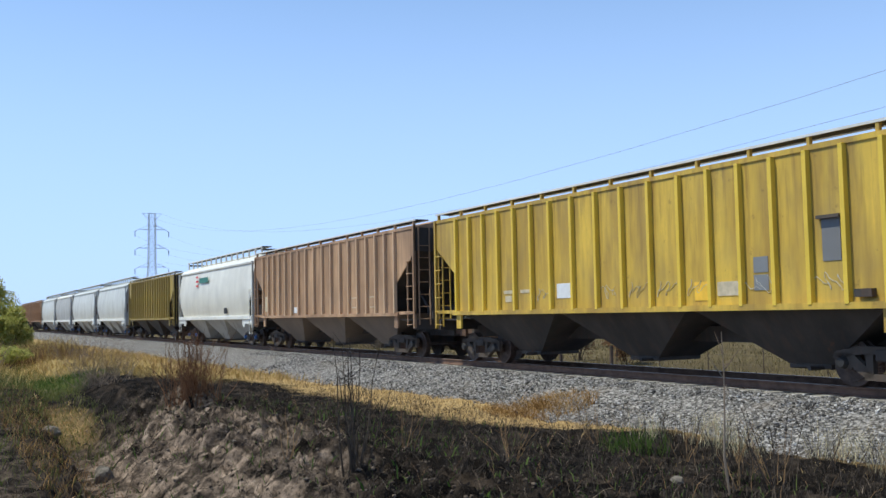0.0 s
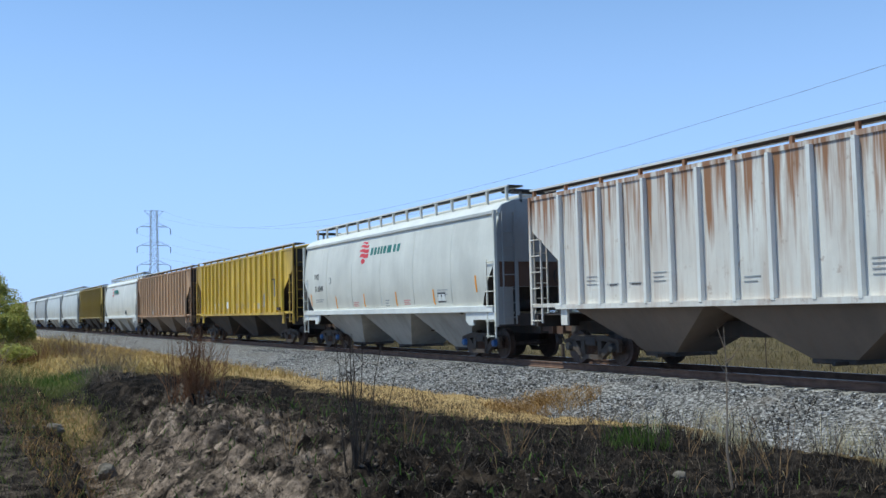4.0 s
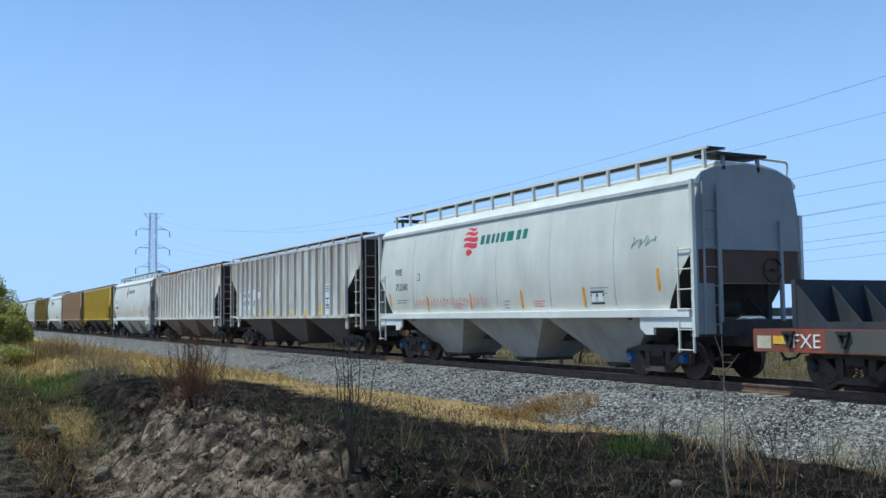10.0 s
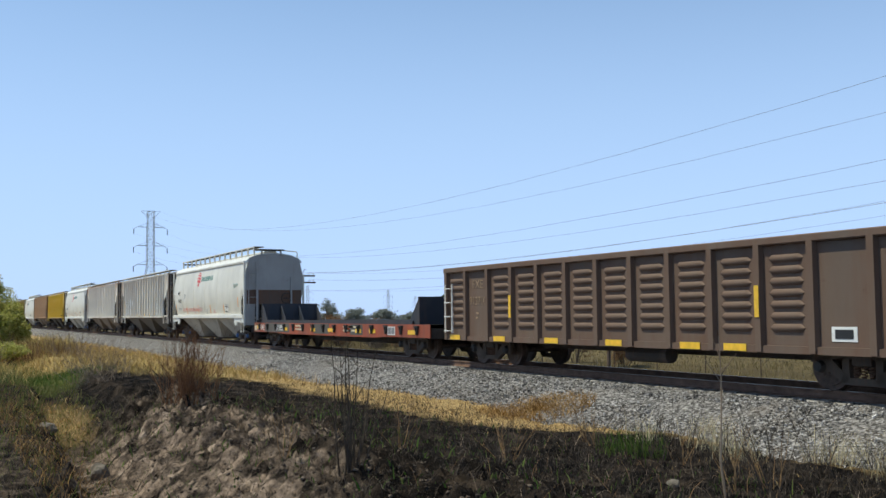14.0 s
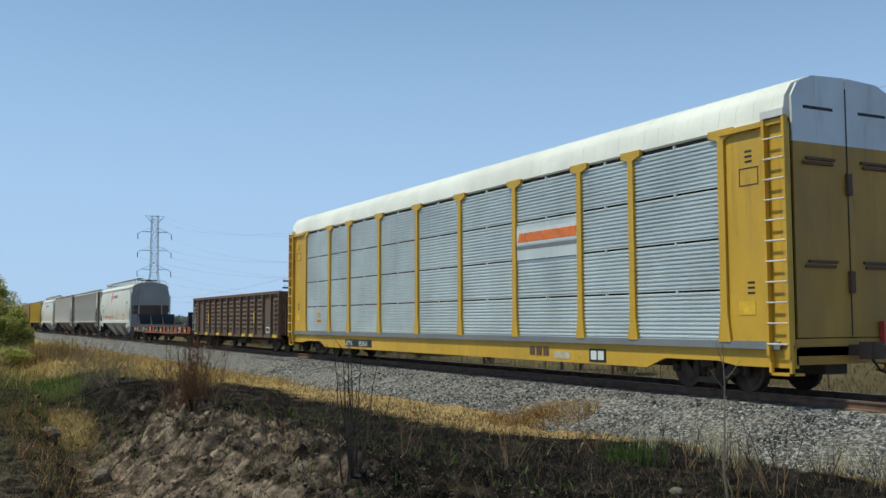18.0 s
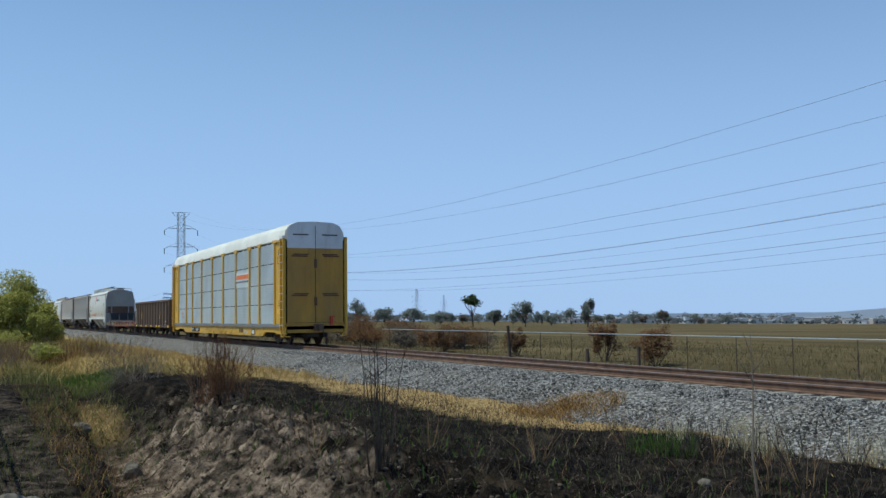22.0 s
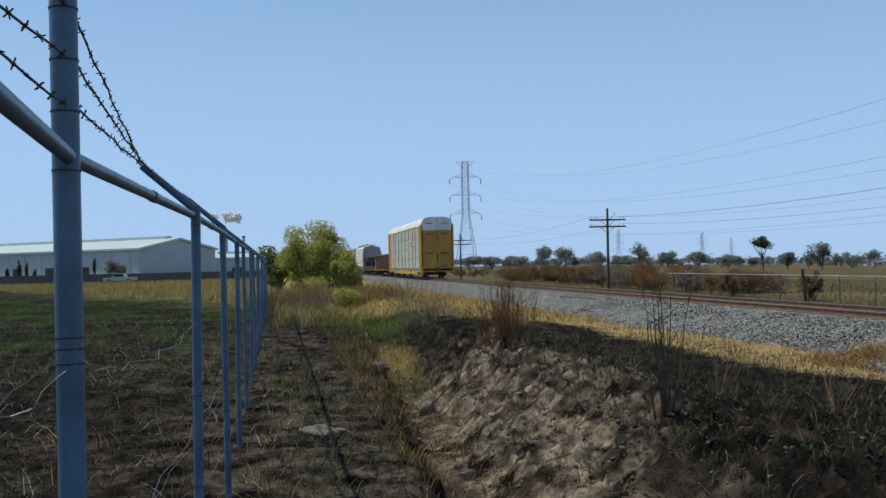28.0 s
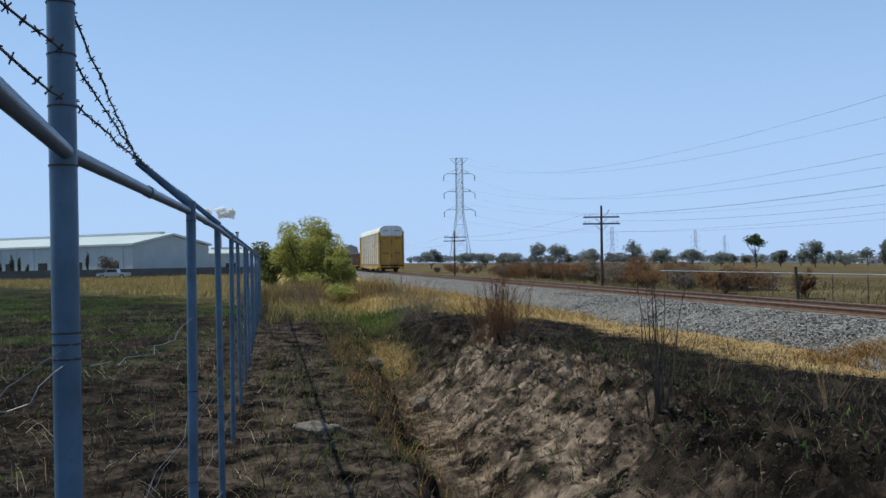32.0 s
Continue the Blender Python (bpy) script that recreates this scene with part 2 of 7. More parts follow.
# ---------------------------------------------------------------- mesh helpers
class Mesh:
    """Vertices and faces gathered piece by piece."""

    def __init__(self):
        self.v, self.f = [], []

    def add(self, verts, faces):
        n = len(self.v)
        self.v.extend(tuple(p) for p in verts)
        self.f.extend(tuple(i + n for i in f) for f in faces)
        return self

    def box(self, x0, x1, y0, y1, z0, z1, bev=0.0):
        if bev:
            return self.prism([(x0 + bev, z0), (x1 - bev, z0), (x1, z0 + bev), (x1, z1 - bev), (x1 - bev, z1), (x0 + bev, z1), (x0, z1 - bev), (x0, z0 + bev)], y0, y1, "y")
        v = [(x, y, z) for x in (x0, x1) for y in (y0, y1) for z in (z0, z1)]
        return self.add(v, [(0, 1, 3, 2), (4, 6, 7, 5), (0, 4, 5, 1), (2, 3, 7, 6), (0, 2, 6, 4), (1, 5, 7, 3)])

    def prism(self, prof, a, b, axis="y"):
        """A closed outline drawn in the two other axes and drawn out from a to b."""
        put = {"y": lambda p, s: (p[0], s, p[1]), "x": lambda p, s: (s, p[0], p[1]), "z": lambda p, s: (p[0], p[1], s)}[axis]
        n = len(prof)
        v = [put(p, a) for p in prof] + [put(p, b) for p in prof]
        f = [tuple(range(n)), tuple(range(2 * n - 1, n - 1, -1))] + [(i, i + n, (i + 1) % n + n, (i + 1) % n) for i in range(n)]
        return self.add(v, f)

    def tube(self, p, q, r, n=8, r2=None):
        p, q = Vector(p), Vector(q)
        d = (q - p).normalized()
        u = d.orthogonal().normalized()
        w = d.cross(u)
        r2 = r if r2 is None else r2
        ring = [(math.cos(2 * math.pi * i / n), math.sin(2 * math.pi * i / n)) for i in range(n)]
        v = [p + (u * c + w * s) * r for c, s in ring] + [q + (u * c + w * s) * r2 for c, s in ring]
        f = [tuple(range(n - 1, -1, -1)), tuple(range(n, 2 * n))] + [(i, (i + 1) % n, (i + 1) % n + n, i + n) for i in range(n)]
        return self.add(v, f)

    def path(self, pts, r, n=6):
        pts = [Vector(p) for p in pts]
        u = (pts[1] - pts[0]).orthogonal().normalized()
        rings = []
        for i, p in enumerate(pts):
            d = (pts[min(i + 1, len(pts) - 1)] - pts[max(i - 1, 0)]).normalized()
            u = (u - d * u.dot(d)).normalized()
            w = d.cross(u)
            rings.append([p + (u * math.cos(2 * math.pi * j / n) + w * math.sin(2 * math.pi * j / n)) * r for j in range(n)])
        return self.loft(rings)

    def frustum(self, top, bottom):
        """(x half, y half, y centre, z) at the top and at the bottom."""
        v = []
        for hx, hy, yc, z in (bottom, top):
            v += [(-hx, yc - hy, z), (hx, yc - hy, z), (hx, yc + hy, z), (-hx, yc + hy, z)]
        return self.add(v, [(3, 2, 1, 0), (4, 5, 6, 7), (0, 1, 5, 4), (1, 2, 6, 5), (2, 3, 7, 6), (3, 0, 4, 7)])

    def loft(self, rings, caps=True, wrap=True):
        """Open or closed rings of equal count, one after the other."""
        n, m = len(rings[0]), len(rings)
        v = [p for r in rings for p in r]
        f = [(j * n + i, j * n + (i + 1) % n, (j + 1) * n + (i + 1) % n, (j + 1) * n + i) for j in range(m - 1) for i in range(n if wrap else n - 1)]
        if caps:
            f += [tuple(range(n - 1, -1, -1)), tuple((m - 1) * n + i for i in range(n))]
        return self.add(v, f)

    def data(self, name, smooth=False):
        me = bpy.data.meshes.new(name)
        me.from_pydata(self.v, [], self.f)
        bm = bmesh.new()
        bm.from_mesh(me)
        bmesh.ops.recalc_face_normals(bm, faces=bm.faces)
        bm.to_mesh(me)
        bm.free()
        if smooth:
            me.polygons.foreach_set("use_smooth", [True] * len(me.polygons))
            me.set_sharp_from_angle(angle=radians(40))
        return me


def raw(name, verts, faces, material):
    """A mesh from big plain lists, with no clean-up."""
    me = bpy.data.meshes.new(name)
    me.from_pydata(verts, [], faces)
    me.materials.append(material)
    return me


def part(name, mesh, material, parent=None, label="", at=None, smooth=False):
    """One mesh object under a thing or under a part. mesh: a Mesh, or mesh data that is shared."""
    me = mesh
    if isinstance(mesh, Mesh):
        me = mesh.data(name, smooth)
        me.materials.append(material)
    ob = new(name, me)
    if parent is not None:
        ob.parent = parent
    if at is not None:
        ob.matrix_basis = at if isinstance(at, Matrix) else Matrix.Translation(at)
    return tagged(ob, label) if label else ob


def thing(name, label, category, at=(0, 0, 0), group="", kind=""):
    ob = new(name)
    ob.empty_display_size = 0.3
    ob.matrix_basis = at if isinstance(at, Matrix) else Matrix.Translation(at)
    return tagged(ob, label, category, group, kind)


def shared(name, mesh, material, smooth=False):
    me = mesh.data(name, smooth)
    me.materials.append(material)
    return me


def lettering(text, size, material, parent, at, name="lettering", label="", wide=1.0):
    """Raised letters on the fence side of a wagon, reading towards its rear. at: x, y, z of the text's left end on its base line."""
    cu = bpy.data.curves.new("letters", "FONT")
    cu.body, cu.size, cu.extrude = text, size, 0.002
    tmp = new("letters", cu)
    me = bpy.data.meshes.new_from_object(tmp)
    bpy.data.objects.remove(tmp)
    bpy.data.curves.remove(cu)
    me.materials.append(material)
    for v in me.vertices:
        x, y, z = v.co
        v.co = (at[0] - z, at[1] - x * wide, at[2] + y)
    ob = new(name, me)
    ob.parent = parent
    return tagged(ob, label) if label else ob


def stamp(name, material, parent, x, y0, y1, z0, z1, label="", slant=0.0, thick=0.006):
    """A flat painted patch or decal on a wagon's fence side."""
    m = Mesh().prism([(y0, z0), (y1, z0), (y1 + slant, z1), (y0 + slant, z1)], x - thick, x + 0.004, "x")
    return part(name, m, material, parent, label)


def fbm(x, y, s, o=0.0):
    return noise.fractal(Vector((x * s + o, y * s - o, o * 0.37)), 0.9, 2.1, 4)


# ---------------------------------------------------------------- ground
PROFILE = ((-400, -0.9), (-60, -0.75), (-17.5, -0.66), (-15.3, -0.68), (-14.25, -0.72), (-14.05, -0.84), (-13.88, -1.26), (-13.65, -1.42), (-13.2, -1.36), (-12.5, -0.92), (-11.6, -0.5), (-10.6, -0.4), (-7.4, -0.55), (-4.6, -0.66), (4.6, -0.8), (10, -0.95), (60, -1.1), (900, -15.5), (2600, -42))


def profile(x):
    for (a, za), (b, zb) in zip(PROFILE, PROFILE[1:]):
        if x <= b:
            u = (x - a) / (b - a)
            return za + (zb - za) * (u * u * (3 - 2 * u) if b - a < 3 else u)
    return PROFILE[-1][1]


def clods(x, y, s):
    """Chunks of soil: a level of its own for each cell, rounded off towards the cracks."""
    d, p = noise.voronoi(Vector((x * s, y * s, 0.0)))
    level = 0.5 + 0.5 * math.sin(p[0].x * 127.1 + p[0].y * 311.7)
    return level * min(1.0, (d[1] - d[0]) * 3.2)


def ridged(x, y, s):
    return noise.ridged_multi_fractal(Vector((x * s, y * s, 2.3)), 0.9, 2.1, 4, 1.0, 2.0)


def ground_z(x, y):
    """Height of the soil: the ditch wanders and grows shallow away from the bank that was dug open."""
    near = -16 < x < -6
    shift = 0.45 + max(-0.5, min(0.9, (y - 16) * 0.06)) + 0.22 * fbm(3.0, y, 0.9, 4) + 0.12 * fbm(x, y, 2.6, 9) if near else 0.0
    z = profile(x - shift * max(0, 1 - abs(x + 13) / 4)) if near else profile(x)
    if near and z < -0.6:
        fade = max(0.25, 1 - max(0, y - 24) / 16)
        z = -0.6 + (z + 0.6) * fade
    if -60 < x < 40 and y < 140:
        z += 0.09 * fbm(x, y, 0.35, 3) + (0.05 * fbm(x, y, 1.7, 8) if x < -4.4 else 0)
        if near and -13.2 < x < -8.6 and y < 30:
            # the dug face: broken clods with flat tops and steep sides, a smooth fan of loose soil at their foot
            w = max(0, 1 - abs(x + 10.9) / 2.2) * max(0, min(1, (30 - y) / 8))
            wx, wy = x + 0.16 * fbm(x, y, 2.2, 3), y + 0.16 * fbm(x, y, 2.2, 6)
            z += w * (0.26 * abs(fbm(x, y, 1.1, 5)) + 0.26 * clods(wx, wy, 1.9) * (0.35 + 0.9 * max(0, 0.5 + fbm(x, y, 0.7, 14))) + 0.13 * clods(wx, wy, 4.2) + 0.15 * ridged(x, y, 1.6) + 0.07 * ridged(x, y, 4.4) + 0.04 * fbm(x, y, 8.0, 1) - 0.32)
        if -27 < x < -4.6 and 6 < y < 32:
            z += 0.05 * clods(x, y, 5.2) * max(0.25, 0.5 + fbm(x, y, 0.8, 33)) + 0.022 * fbm(x, y, 7.0, 2)
        if -6 < x < 6:
            z = min(z, -0.6)
    return z


def spaced(spans):
    out = []
    for a, b, s in spans:
        n = max(1, round((b - a) / s))
        out += [a + (b - a) * i / n for i in range(n)]
    return out + [spans[-1][1]]


def sheet(xs, ys, zf):
    n = len(ys)
    v = [(x, y, zf(x, y)) for x in xs for y in ys]
    f = [(i * n + j, (i + 1) * n + j, (i + 1) * n + j + 1, i * n + j + 1) for i in range(len(xs) - 1) for j in range(n - 1)]
    return v, f


def soil():
    k = Nodes("burnt_soil")
    p = k.pos()
    sep = k.n("ShaderNodeSeparateXYZ", Vector=p)
    x, y = sep.outputs[0], sep.outputs[1]
    big = k.noise(p, 0.35, 4.0)
    mid = k.noise(p, 1.6, 5.0, 0.6)
    fine = k.noise(p, 9.0, 6.0, 0.7)
    grit = k.noise(p, 42.0, 3.0, 0.7)
    # burnt: ash black to brown
    burnt = k.ramp(mid, (0.36, (0.004, 0.0037, 0.0036)), (0.51, (0.016, 0.0132, 0.0112)), (0.68, (0.075, 0.057, 0.043)))
    burnt = k.mix(k.math("MULTIPLY", k.step(fine, 0.55, 0.68), 0.5), burnt, (0.09, 0.069, 0.052))
    burnt = k.mix(k.math("MULTIPLY", k.step(grit, 0.60, 0.70), 0.3), burnt, (0.19, 0.155, 0.12))
    # dug bank: dry brown clay
    clod = k.noise(p, 3.4, 5.0, 0.6)
    clay = k.ramp(clod, (0.36, (0.055, 0.042, 0.034)), (0.47, (0.20, 0.152, 0.115)), (0.60, (0.39, 0.295, 0.22)), (0.72, (0.52, 0.415, 0.32)))
    clay = k.mix(k.math("MULTIPLY", k.step(fine, 0.50, 0.62), 0.6), clay, (0.06, 0.045, 0.035))
    xm = k.math("ADD", x, k.math("MULTIPLY", k.math("SUBTRACT", big, 0.5), 3.0))
    xb = k.math("ADD", k.math("ADD", x, k.math("MULTIPLY", k.math("SUBTRACT", mid, 0.5), 2.6)), k.math("MULTIPLY", k.step(y, 14.0, 8.5), 2.3))
    bank = k.math("MULTIPLY", k.step(xm, -13.7, -13.0), k.step(xb, -9.4, -10.3))
    bank = k.math("MULTIPLY", bank, k.step(y, 24.0, 19.0))
    bank = k.math("MULTIPLY", bank, k.step(k.noise(p, 1.3, 5.0, 0.68), 0.41, 0.52))
    # soot still lies on the level tops; the broken faces show the clay
    up = k.n("ShaderNodeSeparateXYZ", Vector=k.t.nodes.new("ShaderNodeNewGeometry").outputs["Normal"]).outputs[2]
    soot = k.math("MULTIPLY", k.step(k.math("ADD", up, k.math("MULTIPLY", fine, 0.35)), 1.02, 1.14), k.step(x, -12.2, -10.6))
    bank = k.math("MULTIPLY", bank, k.math("SUBTRACT", 1.0, k.math("MULTIPLY", soot, 0.85)))
    c = k.mix(bank, burnt, clay)
    # dry grass strip along the ballast, and the whole verge farther on
    straw = k.ramp(fine, (0.3, (0.20, 0.125, 0.05)), (0.52, (0.46, 0.32, 0.145)), (0.72, (0.62, 0.46, 0.23)))
    xs = k.math("ADD", x, k.math("MULTIPLY", k.math("SUBTRACT", mid, 0.5), 1.6))
    xs = k.math("SUBTRACT", xs, k.math("MULTIPLY", k.step(y, 15.6, 13.0), 2.2))
    strip = k.math("MULTIPLY", k.step(xs, -6.9, -6.2), k.step(x, 8.0, 4.0))
    slant = k.math("ADD", k.math("ADD", y, k.math("MULTIPLY", mid, 12.0)), k.math("MULTIPLY", k.math("ADD", x, 8.0), 1.5))
    verge = k.math("MULTIPLY", k.step(slant, 36.0, 44.0), k.step(x, -15.4, -14.6))
    olive = k.ramp(fine, (0.3, (0.16, 0.105, 0.04)), (0.52, (0.36, 0.255, 0.095)), (0.72, (0.55, 0.41, 0.17)))
    c = k.mix(k.math("MULTIPLY", verge, k.step(x, 8.0, 4.0)), c, olive)
    c = k.mix(strip, c, straw)
    for cx, cy, rx, ry, tint in ((-12.4, 26.5, 0.55, 4.2, straw), (-11.9, 36.0, 1.5, 4.0, (0.12, 0.14, 0.035))):
        dx, dy = k.math("DIVIDE", k.math("SUBTRACT", x, cx), rx), k.math("DIVIDE", k.math("SUBTRACT", y, cy), ry)
        away = k.math("ADD", k.math("ADD", k.math("MULTIPLY", dx, dx), k.math("MULTIPLY", dy, dy)), k.math("MULTIPLY", mid, 2.0))
        c = k.mix(k.math("MULTIPLY", k.step(k.math("ADD", away, k.math("MULTIPLY", fine, 1.6)), 2.9, 1.5), 0.75), c, tint)
    # field inside the fence: burnt with green regrowth, dry grass behind
    green = k.ramp(fine, (0.3, (0.010, 0.018, 0.006)), (0.55, (0.06, 0.095, 0.022)), (0.8, (0.15, 0.17, 0.05)))
    left = k.step(x, -15.6, -16.6)
    c = k.mix(k.math("MULTIPLY", left, k.math("MULTIPLY", k.math("MULTIPLY", k.step(big, 0.48, 0.58), k.step(fine, 0.42, 0.6)), k.step(y, 14.0, 30.0))), c, green)
    dry = k.ramp(mid, (0.3, (0.10, 0.085, 0.035)), (0.55, (0.22, 0.18, 0.075)), (0.75, (0.34, 0.27, 0.12)))
    edge = k.math("ADD", k.math("ADD", y, k.math("MULTIPLY", x, 2.36)), k.math("MULTIPLY", big, 26.0))
    c = k.mix(k.math("MULTIPLY", left, k.step(edge, 18.0, 36.0)), c, dry)
    ash = k.math("MULTIPLY", left, k.math("MULTIPLY", k.step(k.noise(p, 0.9, 5.0, 0.65), 0.51, 0.61), k.step(y, 38.0, 22.0)))
    c = k.mix(k.math("MULTIPLY", ash, k.math("MULTIPLY", k.step(fine, 0.45, 0.6), 0.5)), c, (0.15, 0.118, 0.09))
    path = k.math("MULTIPLY", k.math("MULTIPLY", k.step(xm, -18.5, -15.8), k.step(xm, -13.6, -14.4)), k.step(mid, 0.40, 0.58))
    c = k.mix(k.math("MULTIPLY", k.math("MULTIPLY", path, k.step(fine, 0.38, 0.6)), k.step(y, 40.0, 24.0)), c, (0.165, 0.125, 0.093))
    # plain beyond the track
    field = k.ramp(k.noise(k.scaled(p, (1, 0.25, 1)), 0.11, 5.0, 0.6), (0.3, (0.07, 0.055, 0.03)), (0.5, (0.13, 0.10, 0.052)), (0.72, (0.20, 0.155, 0.08)))
    field = k.mix(k.math("MULTIPLY", k.step(fine, 0.5, 0.7), 0.4), field, (0.13, 0.10, 0.052))
    c = k.mix(k.step(x, 5.0, 8.5), c, field)
    h = k.math("ADD", k.math("MULTIPLY", fine, 0.7), k.math("MULTIPLY", grit, 0.3))
    return k.done(c, 1.0, 0.0, h, 1.0, 0.10, 0.03)


def gravel():
    k = Nodes("grey_ballast")
    p = k.pos()
    cell = k.vor(p, 22.0)
    tone = k.ramp(k.n("ShaderNodeSeparateColor", Color=cell.outputs["Color"]).outputs[0], (0.0, (0.04, 0.037, 0.035)), (0.5, (0.165, 0.155, 0.145)), (1.0, (0.48, 0.455, 0.43)))
    dirt = k.noise(p, 0.9, 4.0)
    c = k.mix(k.math("MULTIPLY", k.step(dirt, 0.5, 0.75), 0.4), tone, (0.16, 0.12, 0.085))
    return k.done(c, 0.9, 0.0, cell.outputs["Distance"], 1.0, 0.05, 0.1)


gx = spaced([(-3000, -400, 650), (-400, -60, 34), (-60, -27, 2.5), (-27, -20, 0.2), (-20, -16.2, 0.11), (-16.2, -13.4, 0.075), (-13.4, -9.4, 0.045), (-9.4, -4.2, 0.085), (-4.2, 5, 0.8), (5, 40, 2.5), (40, 300, 26), (300, 4200, 390)])
gy = spaced([(-500, -20, 60), (-20, 4, 2.0), (4, 7, 0.3), (7, 22, 0.06), (22, 42, 0.25), (42, 80, 0.8), (80, 220, 7), (220, 900, 68), (900, 4600, 370)])
ground = new("ground", raw("ground", *sheet(gx, gy, ground_z), soil()))
for poly in ground.data.polygons:
    poly.use_smooth = True
tagged(ground, "burnt black and brown soil with a ditch and dry grass", "ground", kind="structure")

# ballast bed: crown, shoulders, feet
BED = ((-4.75, -0.72), (-4.2, -0.60), (-2.35, -0.20), (-1.2, -0.19), (1.2, -0.19), (2.35, -0.22), (4.4, -0.78), (4.8, -0.95))


def bed_z(x):
    for (a, za), (b, zb) in zip(BED, BED[1:]):
        if x <= b:
            return za + (zb - za) * (x - a) / (b - a)
    return BED[-1][1]


by = spaced([(-40, 2, 4), (2, 40, 0.35), (40, 420, 6)])
bx = [BED[0][0] + (BED[-1][0] - BED[0][0]) * i / 26 for i in range(27)]
ballast = new("ballast", raw("ballast", *sheet(bx, by, lambda x, y: bed_z(x + 0.25 * fbm(0, y, 0.6, 4) * (x < -2.4)) + 0.035 * fbm(x, y, 2.6, 7)), gravel()))
tagged(ballast, "grey crushed-stone ballast bed under the railway track", "ballast", kind="structure")


def scatter_stones(name, count, place, lo, hi, material, label, category, seed, crumbs=False):
    """Loose stones as one mesh: eight-faced chips or rounder crumbs, each turned and squashed its own way."""
    rng = np.random.RandomState(seed)
    if crumbs:
        g = 1.618
        base = np.array([(q * (a == 0) + p * (a == 1), q * (a == 1) + p * (a == 2), q * (a == 2) + p * (a == 0)) for a in range(3) for q, p in ((1, g), (1, -g), (-1, g), (-1, -g))], float) / 1.9
        near = [[j for j in range(12) if 0 < np.linalg.norm(base[i] - base[j]) < 1.2] for i in range(12)]
        tri = [(i, j, l) for i in range(12) for j in near[i] for l in near[j] if i < j < l and l in near[i]]
        tri = [t if np.dot(np.cross(base[t[1]] - base[t[0]], base[t[2]] - base[t[0]]), base[t[0]]) > 0 else t[::-1] for t in tri]
    else:
        base = np.array([(1, 0, 0), (0, 1, 0), (-1, 0, 0), (0, -1, 0), (0, 0, 1), (0, 0, -1)], float)
        tri = [(0, 1, 4), (1, 2, 4), (2, 3, 4), (3, 0, 4), (1, 0, 5), (2, 1, 5), (3, 2, 5), (0, 3, 5)]
    verts, faces = [], []
    for i in range(count):
        x, y, z = place(rng)
        s = lo + (hi - lo) * rng.rand() ** 2.2
        q = rng.randn(4)
        q /= np.linalg.norm(q)
        r = np.array(Quaternion(q).to_matrix())
        p = (base * rng.uniform(0.6, 1.15, (len(base), 1)) * s) @ (r * np.array((1, 0.85, 0.7))[:, None]).T + (x, y, z + s * (-0.1 if crumbs else 0.25))
        n = len(verts)
        verts.extend(map(tuple, p))
        faces.extend((a + n, b + n, c + n) for a, b, c in tri)
    ob = new(name, raw(name, verts, faces, material))
    return tagged(ob, label, category, kind="stuff")


def bed_place(rng):
    y = 4 + 40 * rng.rand() ** 1.5
    x = -4.9 + 3.9 * rng.rand() if rng.rand() < 0.85 else rng.uniform(-0.6, 2.4)
    return x, y, bed_z(x) - 0.005


STONE = leafy("ballast_stone", (0.045, 0.042, 0.04), (0.12, 0.113, 0.107), (0.26, 0.245, 0.232), (0.62, 0.59, 0.56))
scatter_stones("ballast_stones", 34000, bed_place, 0.016, 0.05, STONE, "loose angular grey ballast stones beside the rails", "ballast", 4)

# the track: two rails on concrete ties
track = thing("railway_track", "single railway track with rusty rails on concrete ties", "railway track", kind="structure")
RAIL = [(-0.07, -0.172), (0.07, -0.172), (0.07, -0.155), (0.012, -0.135), (0.012, -0.045), (0.036, -0.035), (0.036, -0.004), (0.03, 0.0), (-0.03, 0.0), (-0.036, -0.004), (-0.036, -0.035), (-0.012, -0.045), (-0.012, -0.135), (-0.07, -0.155)]
for sx in (-0.755, 0.755):
    rail = part("rail", Mesh().prism([(x + sx, z) for x, z in RAIL], -60, 420), RAILWEB, track, "brown rusted steel rail")
    part("rail_head", Mesh().box(sx - 0.028, sx + 0.028, -60, 420, 0.0, 0.0015), RAILHEAD, rail, "worn bright running surface")
tie_mesh = shared("tie", Mesh().prism([(-1.25, -0.36), (1.25, -0.36), (1.25, -0.20), (1.21, -0.175), (-1.21, -0.175), (-1.25, -0.20)], -0.125, 0.125), TIE)
for i in range(240):
    part("tie", tie_mesh, None, track, at=(random.uniform(-0.02, 0.02), 3 + i * 0.6, random.uniform(-0.004, 0.004)))


# ---------------------------------------------------------------- the train
# a wagon's own space: y ahead along the track, x to the far side, z up from the rail
R_WHEEL, WHEELBASE = 0.43, 1.78


def wheelset_mesh():
    m = Mesh()
    m.tube((-1.1, 0, 0), (1.1, 0, 0), 0.075, 10)
    for s in (-1, 1):
        for a, b, r1, r2 in ((0.685, 0.715, 0.46, 0.46), (0.715, 0.83, 0.43, 0.425)):
            m.tube((s * a, 0, 0), (s * b, 0, 0), r1, 28, r2)
        m.tube((s * 0.80, 0, 0), (s * 0.845, 0, 0), 0.345, 24, 0.33)
        m.tube((s * 0.83, 0, 0), (s * 0.90, 0, 0), 0.13, 14)
        for j in range(3):
            a = j * 2.094
            m.tube((s * 0.835, 0.22 * math.cos(a), 0.22 * math.sin(a)), (s * 0.852, 0.22 * math.cos(a), 0.22 * math.sin(a)), 0.05, 8)
    return m


